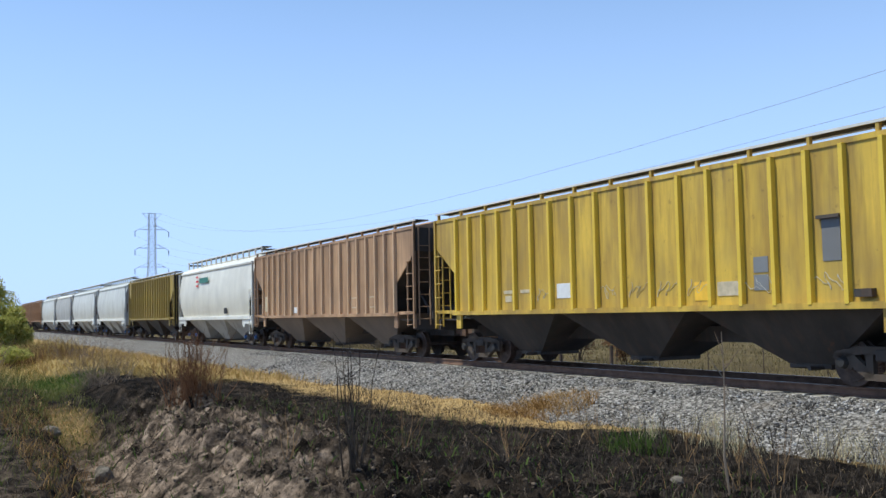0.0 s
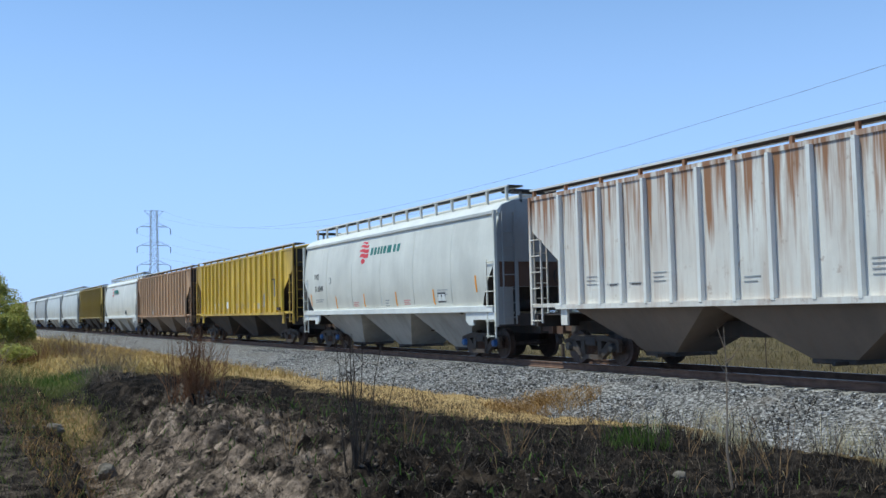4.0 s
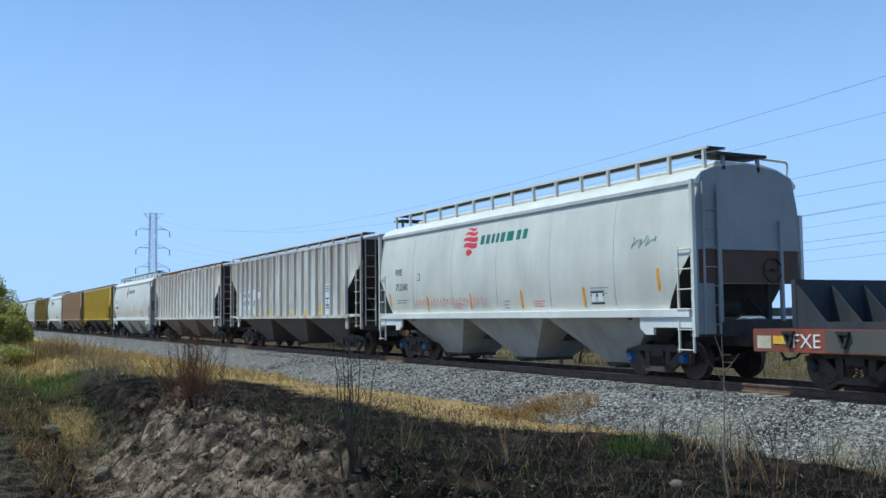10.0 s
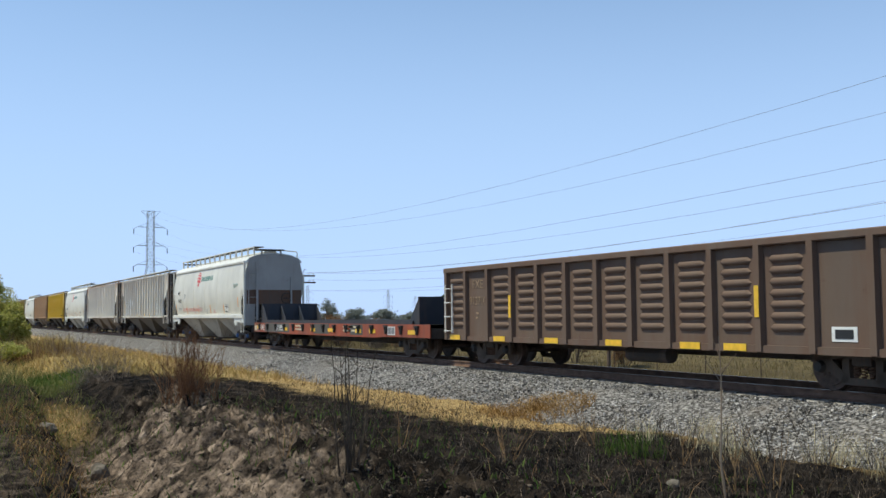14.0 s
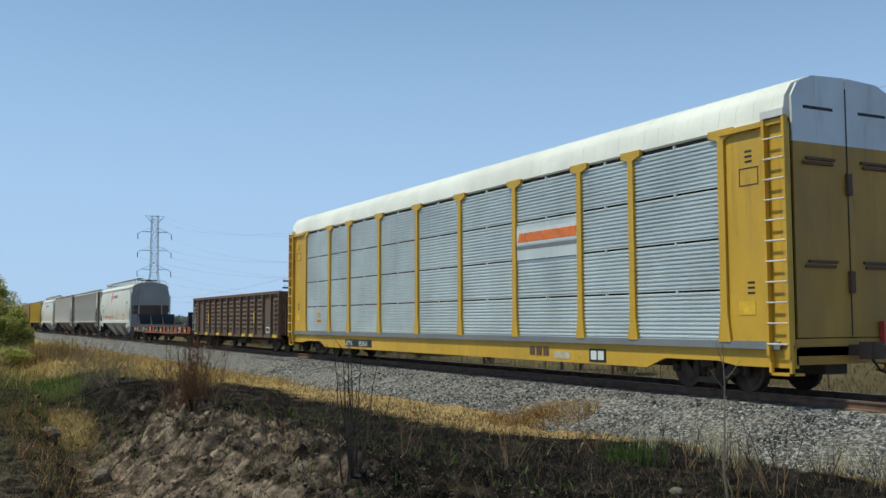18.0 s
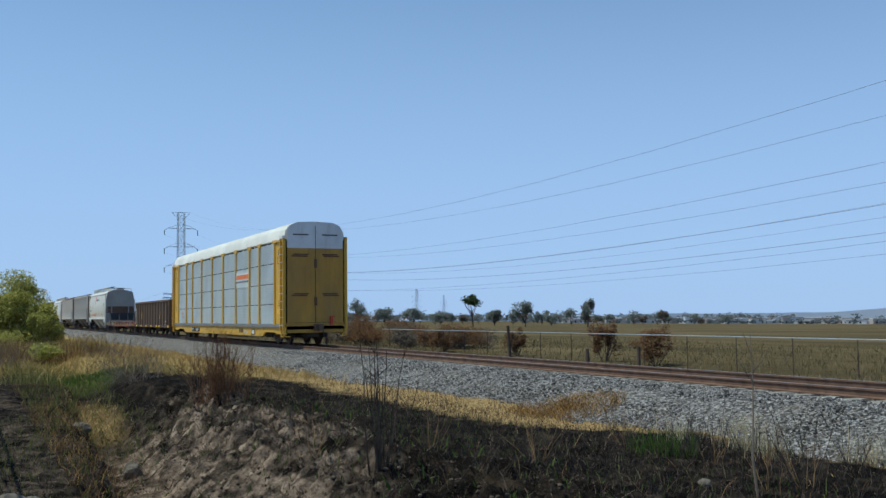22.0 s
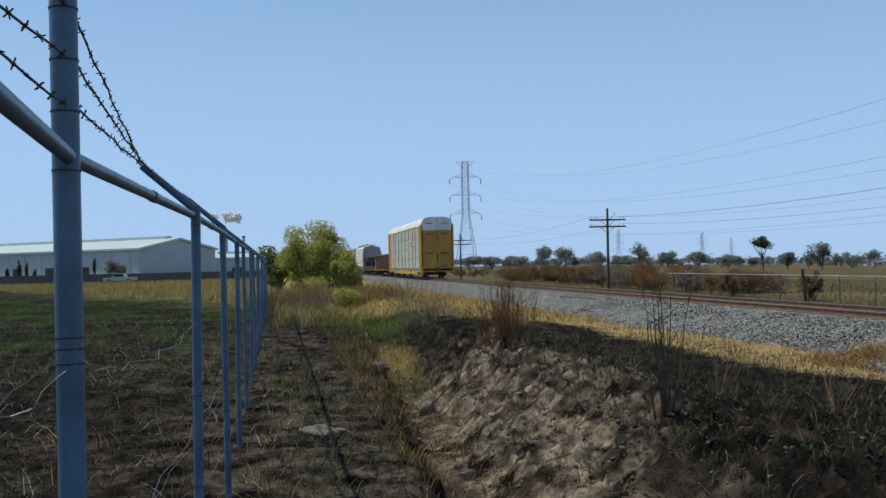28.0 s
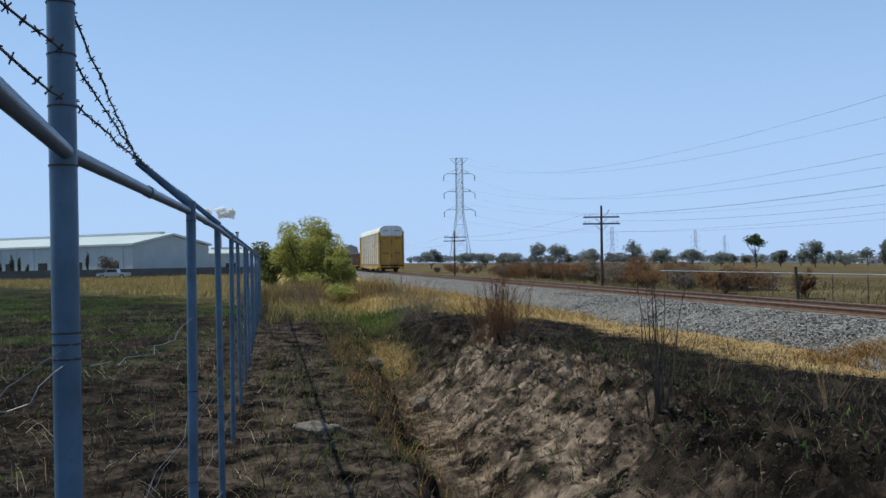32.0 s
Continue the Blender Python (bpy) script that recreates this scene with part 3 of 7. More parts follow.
def side_frame(sx):
    """Cast side frame: bowed top chord, slanting struts, bottom chord, journal jaws."""
    m = Mesh()
    a, b = (sx * 0.98, sx * 1.10)
    a, b = min(a, b), max(a, b)
    m.prism([(-1.12, 0.52), (-1.08, 0.63), (-0.55, 0.74), (0.55, 0.74), (1.08, 0.63), (1.12, 0.52), (0.52, 0.60), (-0.52, 0.60)], a, b, "x")
    for s in (-1, 1):
        m.prism([(s * 1.1, 0.60), (s * 0.70, 0.62), (s * 0.28, 0.27), (s * 0.42, 0.18)], a, b, "x")
        m.prism([(s * 1.08, 0.34), (s * 1.08, 0.56), (s * 0.72, 0.56), (s * 0.72, 0.34)], a + 0.01, b - 0.01, "x")
        m.prism([(s * 0.42, 0.62), (s * 0.27, 0.62), (s * 0.27, 0.20), (s * 0.42, 0.20)], a, b, "x")
    m.box(a, b, -0.45, 0.45, 0.15, 0.27)
    return m


def spring_mesh(sx):
    """One coil spring standing in the side frame."""
    return Mesh().path([(sx * 1.04 + 0.05 * math.cos(q * 0.785), 0.05 * math.sin(q * 0.785), 0.275 + q * 0.0064) for q in range(33)], 0.014, 4)


WHEELSET = shared("wheelset", wheelset_mesh(), WHEEL, True)
FRAMES = {s: shared("side_frame", side_frame(s), DUSTY) for s in (-1, 1)}
SPRING = shared("spring", spring_mesh(-1), RUSTY)
BOLSTER = shared("truck", Mesh().box(-1.12, 1.12, -0.2, 0.2, 0.48, 0.70, 0.03).box(-0.3, 0.3, -0.32, 0.32, 0.62, 0.8), UNDER)
CAP = shared("bearing_cap", Mesh().tube((-1.10, 0, 0), (-1.19, 0, 0), 0.115, 12, 0.085), STEEL, True)
CAP_BLUE = shared("bearing_cap", Mesh().tube((-1.10, 0, 0), (-1.19, 0, 0), 0.115, 12, 0.085), plain("blue_cap", (0.03, 0.09, 0.25), 0.4, 0.0, 0.2), True)
CAP_R = shared("bearing_cap", Mesh().tube((1.10, 0, 0), (1.19, 0, 0), 0.115, 12, 0.085), STEEL, True)
SHOE = shared("brake_shoe", Mesh().box(-0.83, -0.68, -0.04, 0.04, 0.3, 0.56), RUSTY)
turning = []      # wheelsets that roll, with the wagon they sit under


def truck(car, y, blue=False, roll=True):
    tr = part("truck", BOLSTER, None, car, at=(0, y, 0))
    for s in (-1, 1):
        part("side_frame", FRAMES[s], None, tr)
        if s < 0:
            for q in (-0.16, 0.0, 0.16):
                part("spring", SPRING, None, tr, at=(0, q, 0))
        ws = part("wheelset", WHEELSET, None, tr, at=(0, s * WHEELBASE / 2, R_WHEEL))
        if roll:
            turning.append((ws, s * WHEELBASE / 2))
        part("bearing_cap", CAP_BLUE if blue else CAP, None, tr, at=(0, s * WHEELBASE / 2, R_WHEEL + 0.02))
        part("bearing_cap", CAP_R, None, tr, at=(0, s * WHEELBASE / 2, R_WHEEL + 0.02))
        part("brake_shoe", SHOE, None, tr, at=(0, s * (WHEELBASE / 2 - 0.5), 0))
    return tr


def coupler(car, y, s):
    """Draft gear, knuckle and the hanging air hose."""
    m = Mesh()
    m.box(-0.12, 0.12, min(y, y + s * 0.62), max(y, y + s * 0.62), 0.78, 0.98, 0.02)
    m.prism([(-0.2, y + s * 0.55), (0.2, y + s * 0.55), (0.23, y + s * 0.78), (0.05, y + s * 0.9), (-0.05, y + s * 0.72), (-0.22, y + s * 0.8)], 0.72, 1.04, "z")
    part("coupler", m, RUSTY, car)
    pts = [(0.35, y + s * 0.1, 0.95), (0.36, y + s * 0.35, 0.75), (0.3, y + s * 0.6, 0.5), (0.2, y + s * 0.85, 0.45)]
    part("air_hose", Mesh().path(pts, 0.025), STEEL, car)


RUNGS = {}


def ladder(car, x, y, z0, z1, material, width=0.44, step=0.42, rung_material=None):
    """Two stiles with a rung every step; the wagon's own colour."""
    m = Mesh()
    for s in (-1, 1):
        m.box(x - 0.012, x + 0.03, y + s * width / 2 - 0.02, y + s * width / 2 + 0.02, z0, z1)
    ld = part("ladder", m, material, car)
    key = (material.name, round(width, 2))
    if key not in RUNGS:
        RUNGS[key] = shared("rung", Mesh().tube((0, -width / 2, 0), (0, width / 2, 0), 0.015, 6), rung_material or material)
    n = int((z1 - z0) / step)
    for i in range(n + 1):
        part("rung", RUNGS[key], None, ld, at=(x - 0.045, y, z0 + 0.06 + i * step))
    return ld


def end_ladder(car, y, material, x0, z0, z1):
    m = Mesh()
    for s in (-1, 1):
        m.box(x0 + s * 0.2 - 0.018, x0 + s * 0.2 + 0.018, y - 0.02, y + 0.02, z0, z1)
    for i in range(int((z1 - z0) / 0.4)):
        m.tube((x0 - 0.2, y, z0 + 0.2 + i * 0.4), (x0 + 0.2, y, z0 + 0.2 + i * 0.4), 0.013, 6)
    return part("end_ladder", m, material, car)


def shell_ring(y, prof, zlow):
    """One cross-section of a wagon body, its skirt cut at zlow. prof: half width for a height, from the sill to the ridge."""
    keep = []
    for (xa, za), (xb, zb) in zip(prof, prof[1:]):
        if zb <= zlow:
            continue
        if za < zlow:
            u = (zlow - za) / (zb - za)
            keep.append((xa + (xb - xa) * u, zlow))
        else:
            keep.append((xa, za))
    keep.append(prof[-1])
    while len(keep) < len(prof):
        keep.insert(0, keep[0])
    return [(-x, y, z) for x, z in keep] + [(x, y, z) for x, z in reversed(keep)]


def hopper_frame(car, h, bays, bay_mat, lo=0.24, top=1.48, span=None):
    """Bays with their gates, the centre sill, end sills, trucks and couplers under a covered hopper."""
    reach = h - 1.55
    pitch = 2 * reach / bays
    for i in range(bays):
        yc = -reach + pitch * (i + 0.5)
        bay = part("hopper_bay", Mesh().frustum((1.42, pitch / 2 - 0.01, yc, top), (0.62, 0.52, yc, lo + 0.12)), bay_mat, car)
        part("outlet_gate", Mesh().box(-0.64, 0.64, yc - 0.5, yc + 0.5, lo + 0.03, lo + 0.13, 0.02).tube((-1.0, yc - 0.3, lo + 0.06), (-0.6, yc - 0.3, lo + 0.06), 0.04, 8), UNDER, bay)
    part("centre_sill", Mesh().box(-0.19, 0.19, -h - 0.15, h + 0.15, 0.72, 1.06), UNDER, car)
    for s in (-1, 1):
        y = s * h
        part("end_sill", Mesh().box(-1.5, 1.5, min(y, y - s * 0.22), max(y, y - s * 0.22), 0.95, 1.25, 0.02), UNDER, car)
        part("end_platform", Mesh().box(-1.48, 1.48, min(y, y - s * 1.3), max(y, y - s * 1.3), 1.25, 1.29), UNDER, car)
        for x in (-0.75, 0.75):
            part("end_post", Mesh().box(x - 0.05, x + 0.05, min(y - s * 0.15, y - s * 0.25), max(y - s * 0.15, y - s * 0.25), 1.25, 3.2), UNDER, car)
            part("end_brace", Mesh().tube((x, y - s * 0.2, 1.3), (x * 0.9, y - s * 1.5, 2.3), 0.04, 6), UNDER, car)
        coupler(car, y, s)


def brake_gear(car, h, s, material):
    y = s * h
    part("brake_wheel", Mesh().path([(0.62 + 0.26 * math.cos(a * 0.5236), y + s * 0.08, 2.35 + 0.26 * math.sin(a * 0.5236)) for a in range(13)], 0.018).tube((0.62, y - s * 0.2, 2.35), (0.62, y + s * 0.1, 2.35), 0.03, 6).tube((0.38, y + s * 0.08, 2.35), (0.86, y + s * 0.08, 2.35), 0.014, 6), material, car)
    part("air_tank", Mesh().tube((-0.55, y - s * 0.9, 1.55), (0.45, y - s * 0.9, 1.55), 0.2, 14), UNDER, car, smooth=True)


def roof_walk(car, h, x, z, eave, mat, posts, walk_mat):
    """A grating on short posts along one side of the roof."""
    w = Mesh()
    for i in range(int(2 * h / 0.08)):
        w.box(x - 0.22, x + 0.22, -h + i * 0.08, -h + i * 0.08 + 0.052, z - 0.03, z - 0.005)
    rw = part("running_board", w, walk_mat, car, "open steel grating along the roof")
    for q in (-0.24, 0.24):
        part("board_edge", Mesh().box(x + q - 0.02, x + q + 0.02, -h, h, z - 0.05, z), CLEAN, rw)
    p = shared("bracket", Mesh().box(x - 0.25, x - 0.17, -0.035, 0.035, eave, z - 0.05), mat)
    for i in range(posts):
        part("bracket", p, None, rw, at=(0, -h + 0.15 + (2 * h - 0.3) * i / (posts - 1), 0))


GAPS = (0.80, 0.79, 0.81, 0.84, 0.84, 0.87, 0.95, 0.965, 0.965, 0.965, 0.95, 0.87, 0.84, 0.84, 0.81, 0.79, 0.80)


def rib_places(h, cut=1.46):
    """Where the 18 side ribs stand, from the rear: closer together over the trucks."""
    k = 2 * (h - cut) / sum(GAPS)
    ys = [-h + cut]
    for g in GAPS:
        ys.append(ys[-1] + g * k)
    return ys


def ribbed_hopper(label, at_y, h, mat, ribs, bay_mat, trim, rib_mat=None, roll=True, blue=False, low=1.47, eave=4.30):
    car = thing("covered_hopper_wagon", label, "freight wagon", (0, at_y, 0), "wagons of the train")
    cut, zc, zb = 1.45, 3.52, 2.5
    for s in (-1, 1):
        prof = [(-h + cut, low), (h - cut, low), (h - cut, zb), (h, zc), (h, eave), (-h, eave), (-h, zc), (-h + cut, zb)]
        side = part("side_sheet", Mesh().prism(prof, s * 1.50, s * 1.53, "x"), mat, car)
        if s < 0:
            part("side_sill", Mesh().box(s * 1.62, s * 1.48, -h + cut - 0.25, h - cut + 0.25, low - 0.07, low + 0.05), mat, car)
            part("top_chord", Mesh().box(s * 1.555, s * 1.48, -h, h, eave - 0.04, eave + 0.06), trim, car)
        else:
            part("side_sill", Mesh().box(1.48, 1.62, -h + cut - 0.25, h - cut + 0.25, low - 0.07, low + 0.05), mat, car)
            part("top_chord", Mesh().box(1.48, 1.60, -h, h, eave - 0.04, eave + 0.06), trim, car)
    rib = shared("rib", Mesh().prism([(-0.052, 0), (-0.044, -0.105), (0.044, -0.105), (0.052, 0)], low + 0.02, eave - 0.03, "z"), rib_mat or mat)
    for v in rib.vertices:
        v.co = (v.co.y, v.co.x, v.co.z)
    flip = pose(0, 0, 0, 0, 0, 180)
    for y in rib_places(h):
        part("rib", rib, None, car, at=(-1.53, y, 0))
        part("rib", rib, None, car, at=Matrix.Translation((1.53, y, 0)) @ flip)
    # roof, slope sheets and ends in one shell
    arch = [(1.5, eave), (1.2, eave + 0.1), (0.7, eave + 0.19), (0.0, eave + 0.22)]
    roof = Mesh().prism([(-x, z) for x, z in arch] + [(x, z) for x, z in reversed(arch[:-1])], -h, h)
    part("roof", roof, trim, car)
    for s in (-1, 1):
        # end and slope coloured near black for the shade on them
        e = Mesh().prism([(s * (h - 0.02), eave), (s * (h - 0.02), zc), (s * (h - 2.2), 2.0), (s * (h - 2.6), low), (s * (h - 2.8), low), (s * (h - 0.3), zc + 0.1), (s * (h - 0.1), eave)], -1.49, 1.49, "x")
        part("end_sheet", e, BAYS_SHADED, car)
        part("corner_post", Mesh().box(-1.58, -1.50, min(s * h, s * (h - 0.09)), max(s * h, s * (h - 0.09)), 1.0, eave + 0.06), mat, car)
        part("corner_post", Mesh().box(1.50, 1.58, min(s * h, s * (h - 0.09)), max(s * h, s * (h - 0.09)), 1.0, eave), mat, car)
        ladder(car, -1.56, s * (h - 0.30), 1.05, 3.2, mat)
        end_ladder(car, s * (h + 0.03), mat, -1.2, 1.1, eave)
        part("grab_rail", Mesh().box(-1.56, -1.50, min(s * (h - 1.5), s * h), max(s * (h - 1.5), s * h), low - 0.02, low + 0.08), mat, car)
        part("jacking_plate", Mesh().box(-1.55, -1.49, min(s * (h - 1.35), s * (h - 1.62)), max(s * (h - 1.35), s * (h - 1.62)), 1.0, low - 0.04), mat, car)
        truck(car, s * (h - 1.95), blue, roll)
    for j in range(3):
        part("hatch_cover", Mesh().box(-0.5, 0.5, -h + 0.8 + j * (2 * h - 1.4) / 3, -h + 0.8 + (j + 0.92) * (2 * h - 1.4) / 3, eave + 0.2, eave + 0.29, 0.03), trim, car)
    roof_walk(car, h, -1.25, eave + 0.27, eave + 0.05, trim, 13, STEEL)
    hopper_frame(car, h, 3, bay_mat)
    brake_gear(car, h, -1, UNDER)
    return car


def curved_hopper(label, at_y, h, mat, end_mat, bay_mat, roll=True, blue=True, low=1.40, eave=4.18):
    car = thing("covered_hopper_wagon", label, "freight wagon", (0, at_y, 0), "wagons of the train")
    prof = [(1.44, low), (1.52, low + 0.35), (1.57, 2.25), (1.575, 2.75), (1.54, 3.3), (1.47, 3.8), (1.38, eave)]
    zfull, cut = 2.72, 0.95
    ys = [-h, -h + 0.12, -h + 0.3, -h + 0.52, -h + 0.76, -h + cut] + [-h + cut + (2 * h - 2 * cut) * i / 8 for i in range(1, 8)] + [h - cut, h - 0.76, h - 0.52, h - 0.3, h - 0.12, h]

    def zlow(y):
        d = h - abs(y)
        return low if d >= cut else low + (zfull - low) * (1 - (d / cut) ** 1.25)

    body = Mesh().loft([shell_ring(y, prof, min(zlow(y), zfull)) for y in ys], wrap=False)
    part("body", body, mat, car, smooth=True)
    low_line = [[(-q[0], q[1], q[2] + 0.02), (q[0], q[1], q[2] + 0.02)] for q in (shell_ring(y, prof, min(zlow(y), zfull))[-1] for y in ys)]
    # added sheet over the open underside, near black in place of shade
    belly = Mesh()
    for (a0, a1), (b0, b1) in zip(low_line, low_line[1:]):
        belly.add([a0, a1, b1, b0], [(0, 1, 2, 3)])
    part("belly_sheet", belly, BAYS_SHADED, car)
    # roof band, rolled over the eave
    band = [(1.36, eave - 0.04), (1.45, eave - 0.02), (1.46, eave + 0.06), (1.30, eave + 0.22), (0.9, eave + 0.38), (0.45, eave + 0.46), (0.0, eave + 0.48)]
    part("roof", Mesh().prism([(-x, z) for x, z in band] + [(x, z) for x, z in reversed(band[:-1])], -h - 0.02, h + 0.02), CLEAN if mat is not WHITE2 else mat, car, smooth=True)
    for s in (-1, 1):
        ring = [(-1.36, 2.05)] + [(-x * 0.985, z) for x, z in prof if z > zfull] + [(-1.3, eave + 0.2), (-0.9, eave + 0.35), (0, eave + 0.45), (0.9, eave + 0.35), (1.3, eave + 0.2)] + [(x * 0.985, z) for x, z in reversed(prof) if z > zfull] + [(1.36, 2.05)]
        part("end_plate", Mesh().prism(ring, s * (h - 0.01), s * (h + 0.03)), end_mat, car, "end plate toned grey for its shaded side")
        # slope below the end plate, its shade put into the colour
        part("slope_sheet", Mesh().prism([(s * (h - 0.02), zfull + 0.1), (s * (h - 2.2), 1.7), (s * (h - 2.3), low - 0.1), (s * (h - 2.6), low), (s * (h - 0.3), zfull + 0.2)], -1.42, 1.42, "x"), BAYS_SHADED, car)
        part("end_band", Mesh().box(-1.44, 1.44, min(s * (h + 0.03), s * (h + 0.036)), max(s * (h + 0.03), s * (h + 0.036)), 2.06, zfull + 0.05), RUSTY, car, "rust-brown band across the end")
        part("end_stay", Mesh().box(-0.93, -0.85, min(s * (h + 0.03), s * (h + 0.1)), max(s * (h + 0.03), s * (h + 0.1)), 1.25, eave - 0.2).box(0.85, 0.93, min(s * (h + 0.03), s * (h + 0.1)), max(s * (h + 0.03), s * (h + 0.1)), 1.25, zfull + 0.7), end_mat, car)
        part("end_rib", Mesh().box(-1.5, 1.5, min(s * h, s * (h + 0.07)), max(s * h, s * (h + 0.07)), zfull + 0.05, zfull + 0.13), end_mat, car)
        part("corner_post", Mesh().box(-1.6, -1.51, min(s * (h + 0.05), s * (h - 0.04)), max(s * (h + 0.05), s * (h - 0.04)), 0.95, eave + 0.05), mat, car)
        part("corner_post", Mesh().box(1.51, 1.6, min(s * (h + 0.05), s * (h - 0.04)), max(s * (h + 0.05), s * (h - 0.04)), 0.95, eave - 0.6), mat, car)
        part("corner_panel", Mesh().box(-1.55, -1.0, min(s * (h + 0.02), s * (h - 0.02)), max(s * (h + 0.02), s * (h - 0.02)), 1.0, zfull + 0.1), end_mat, car)
        ladder(car, -1.58, s * (h - 0.24), 0.62, 2.85, mat)
        end_ladder(car, s * (h + 0.1), end_mat, -1.15, 1.0, eave)
        pl = Mesh().prism([(s * (h - 0.02), 1.36), (s * (h - 1.75), 1.36), (s * (h - 1.75), 1.12), (s * (h - 1.55), 0.98), (s * (h - 1.3), 0.98), (s * (h - 1.3), 1.14), (s * (h - 0.02), 1.14)], -1.57, -1.50, "x")
        part("bolster_plate", pl, CLEAN, car)
        truck(car, s * (h - 1.75), blue, roll)
        part("roof_rail", Mesh().path([(0.5, s * (h - 0.1), eave + 0.62), (1.15, s * (h + 0.05), eave + 0.56), (1.22, s * (h + 0.02), eave + 0.5), (1.22, s * (h - 0.02), eave + 0.2)], 0.03), mat, car)
        part("end_platform", Mesh().box(-0.95, 0.5, min(s * (h - 0.55), s * (h + 0.12)), max(s * (h - 0.55), s * (h + 0.12)), eave + 0.60, eave + 0.66), STEEL, car, "dark grating across the roof end")
        part("platform_stay", Mesh().box(-0.7, -0.62, min(s * (h - 0.02), s * (h + 0.03)), max(s * (h - 0.02), s * (h + 0.03)), eave + 0.3, eave + 0.6).box(0.3, 0.38, min(s * (h - 0.02), s * (h + 0.03)), max(s * (h - 0.02), s * (h + 0.03)), eave + 0.3, eave + 0.6), END_SHADED, car)
    part("side_sill", Mesh().box(-1.62, -1.46, -h + 0.1, h - 0.1, low - 0.05, low + 0.14, 0.015), CLEAN, car, "clean white side sill")
    part("side_sill", Mesh().box(1.46, 1.62, -h + 0.1, h - 0.1, low - 0.05, low + 0.14, 0.015), CLEAN, car, "clean white side sill")
    part("hatch_trough", Mesh().box(-0.34, 0.34, -h + 0.6, h - 0.6, eave + 0.44, eave + 0.6, 0.05), mat, car)
    roof_walk(car, h - 0.05, -0.78, eave + 0.80, eave + 0.36, mat, 15, STEEL)
    hopper_frame(car, h, 3, bay_mat, 0.14, 1.42)
    brake_gear(car, h, -1, STEEL)
    return car


HULL = ((1.40, 1.44), (1.75, 1.52), (2.25, 1.57), (2.75, 1.575), (3.3, 1.54), (3.8, 1.47), (4.18, 1.38))


def hull_x(z):
    """Half width of the curved hopper's side at a height."""
    for (za, xa), (zb, xb) in zip(HULL, HULL[1:]):
        if z <= zb:
            return xa + (xb - xa) * (z - za) / (zb - za)
    return HULL[-1][1]


def decal(name, car, outline, material, proud=0.006):
    """A flat painted shape lying on the curved side."""
    n = len(outline)
    v = [(-hull_x(z) - d, y, z) for d in (proud, -0.004) for y, z in outline]
    f = [tuple(range(n)), tuple(range(2 * n - 1, n - 1, -1))] + [(i, i + n, (i + 1) % n + n, (i + 1) % n) for i in range(n)]
    return part(name, Mesh().add(v, f), material, car)


def logo(car, y, z, s=1.0):
    """A red striped swirl and a row of green slanted shapes."""
    r = 0.40 * s
    zc = z + 0.36 * s
    for i in range(4):
        z0 = (-0.58, -0.10, 0.36, 0.72)[i] * r
        z1 = (-0.22, 0.20, 0.58, 0.88)[i] * r
        top, low = [], []
        w = math.sqrt(max(0.05, 1 - ((z0 + z1) / 2 / r) ** 2)) * r * 1.05
        for j in range(9):
            q = -1 + j / 4
            bow = 0.09 * r * math.sin(q * 2.6)
            low.append((y + q * w, zc + z0 + bow - 0.05 * r * (1 - abs(q))))
            top.append((y + q * w, zc + z1 + bow - 0.12 * r * max(0, q)))
        decal("logo_band", car, low + top[::-1], REDINK)
    drop = [(y + 0.12 * r + 0.45 * r * math.cos(q * 0.5236), zc - 0.93 * r + 0.24 * r * math.sin(q * 0.5236) * (1 + 0.3 * math.cos(q * 0.5236))) for q in range(12)]
    decal("logo_drop", car, drop, REDINK, 0.008)
    yy = y - 0.58 * s
    for i in range(8):
        w = (0.27, 0.26, 0.20, 0.20, 0.29, 0.46, 0.27, 0.28)[i] * s
        top = 0.26 * s
        z0 = z + 0.17 * s
        k = -0.2 * top
        decal("word_mark", car, [(yy - w * 0.72, z0), (yy, z0), (yy + k, z0 + top), (yy - w * 0.72 + k, z0 + top)], GREENINK)
        yy -= w + 0.045 * s


def bars(name, car, x, y, z, rows, width, height, material, gap=0.5):
    """Lines of small writing that cannot be read: plain bars."""
    for i in range(rows):
        stamp(name, material, car, x, y - width * (1.0, 0.8, 0.93, 0.7)[i % 4], y, z - i * height * (1 + gap), z - i * height * (1 + gap) + height)


def scrawl(car, x, y, z, length, size, material, seed, name="graffiti"):
    """A line of looping spray strokes."""
    rng = random.Random(seed)
    turns = max(2, length / (size * 0.7))
    ph, k = rng.uniform(0, 6), rng.uniform(1.7, 2.6)
    pts = []
    n = int(turns * 14)
    for i in range(n + 1):
        u = i / n
        a = 6.283 * turns * u
        pts.append((x, y - length * u - 0.3 * size * math.sin(a + ph), z + size * (0.5 + 0.42 * math.cos(a) * (0.6 + 0.4 * math.sin(k * a + ph)))))
    return part(name, Mesh().path(pts, 0.006, 4), material, car, "scrawled spray-paint graffiti")


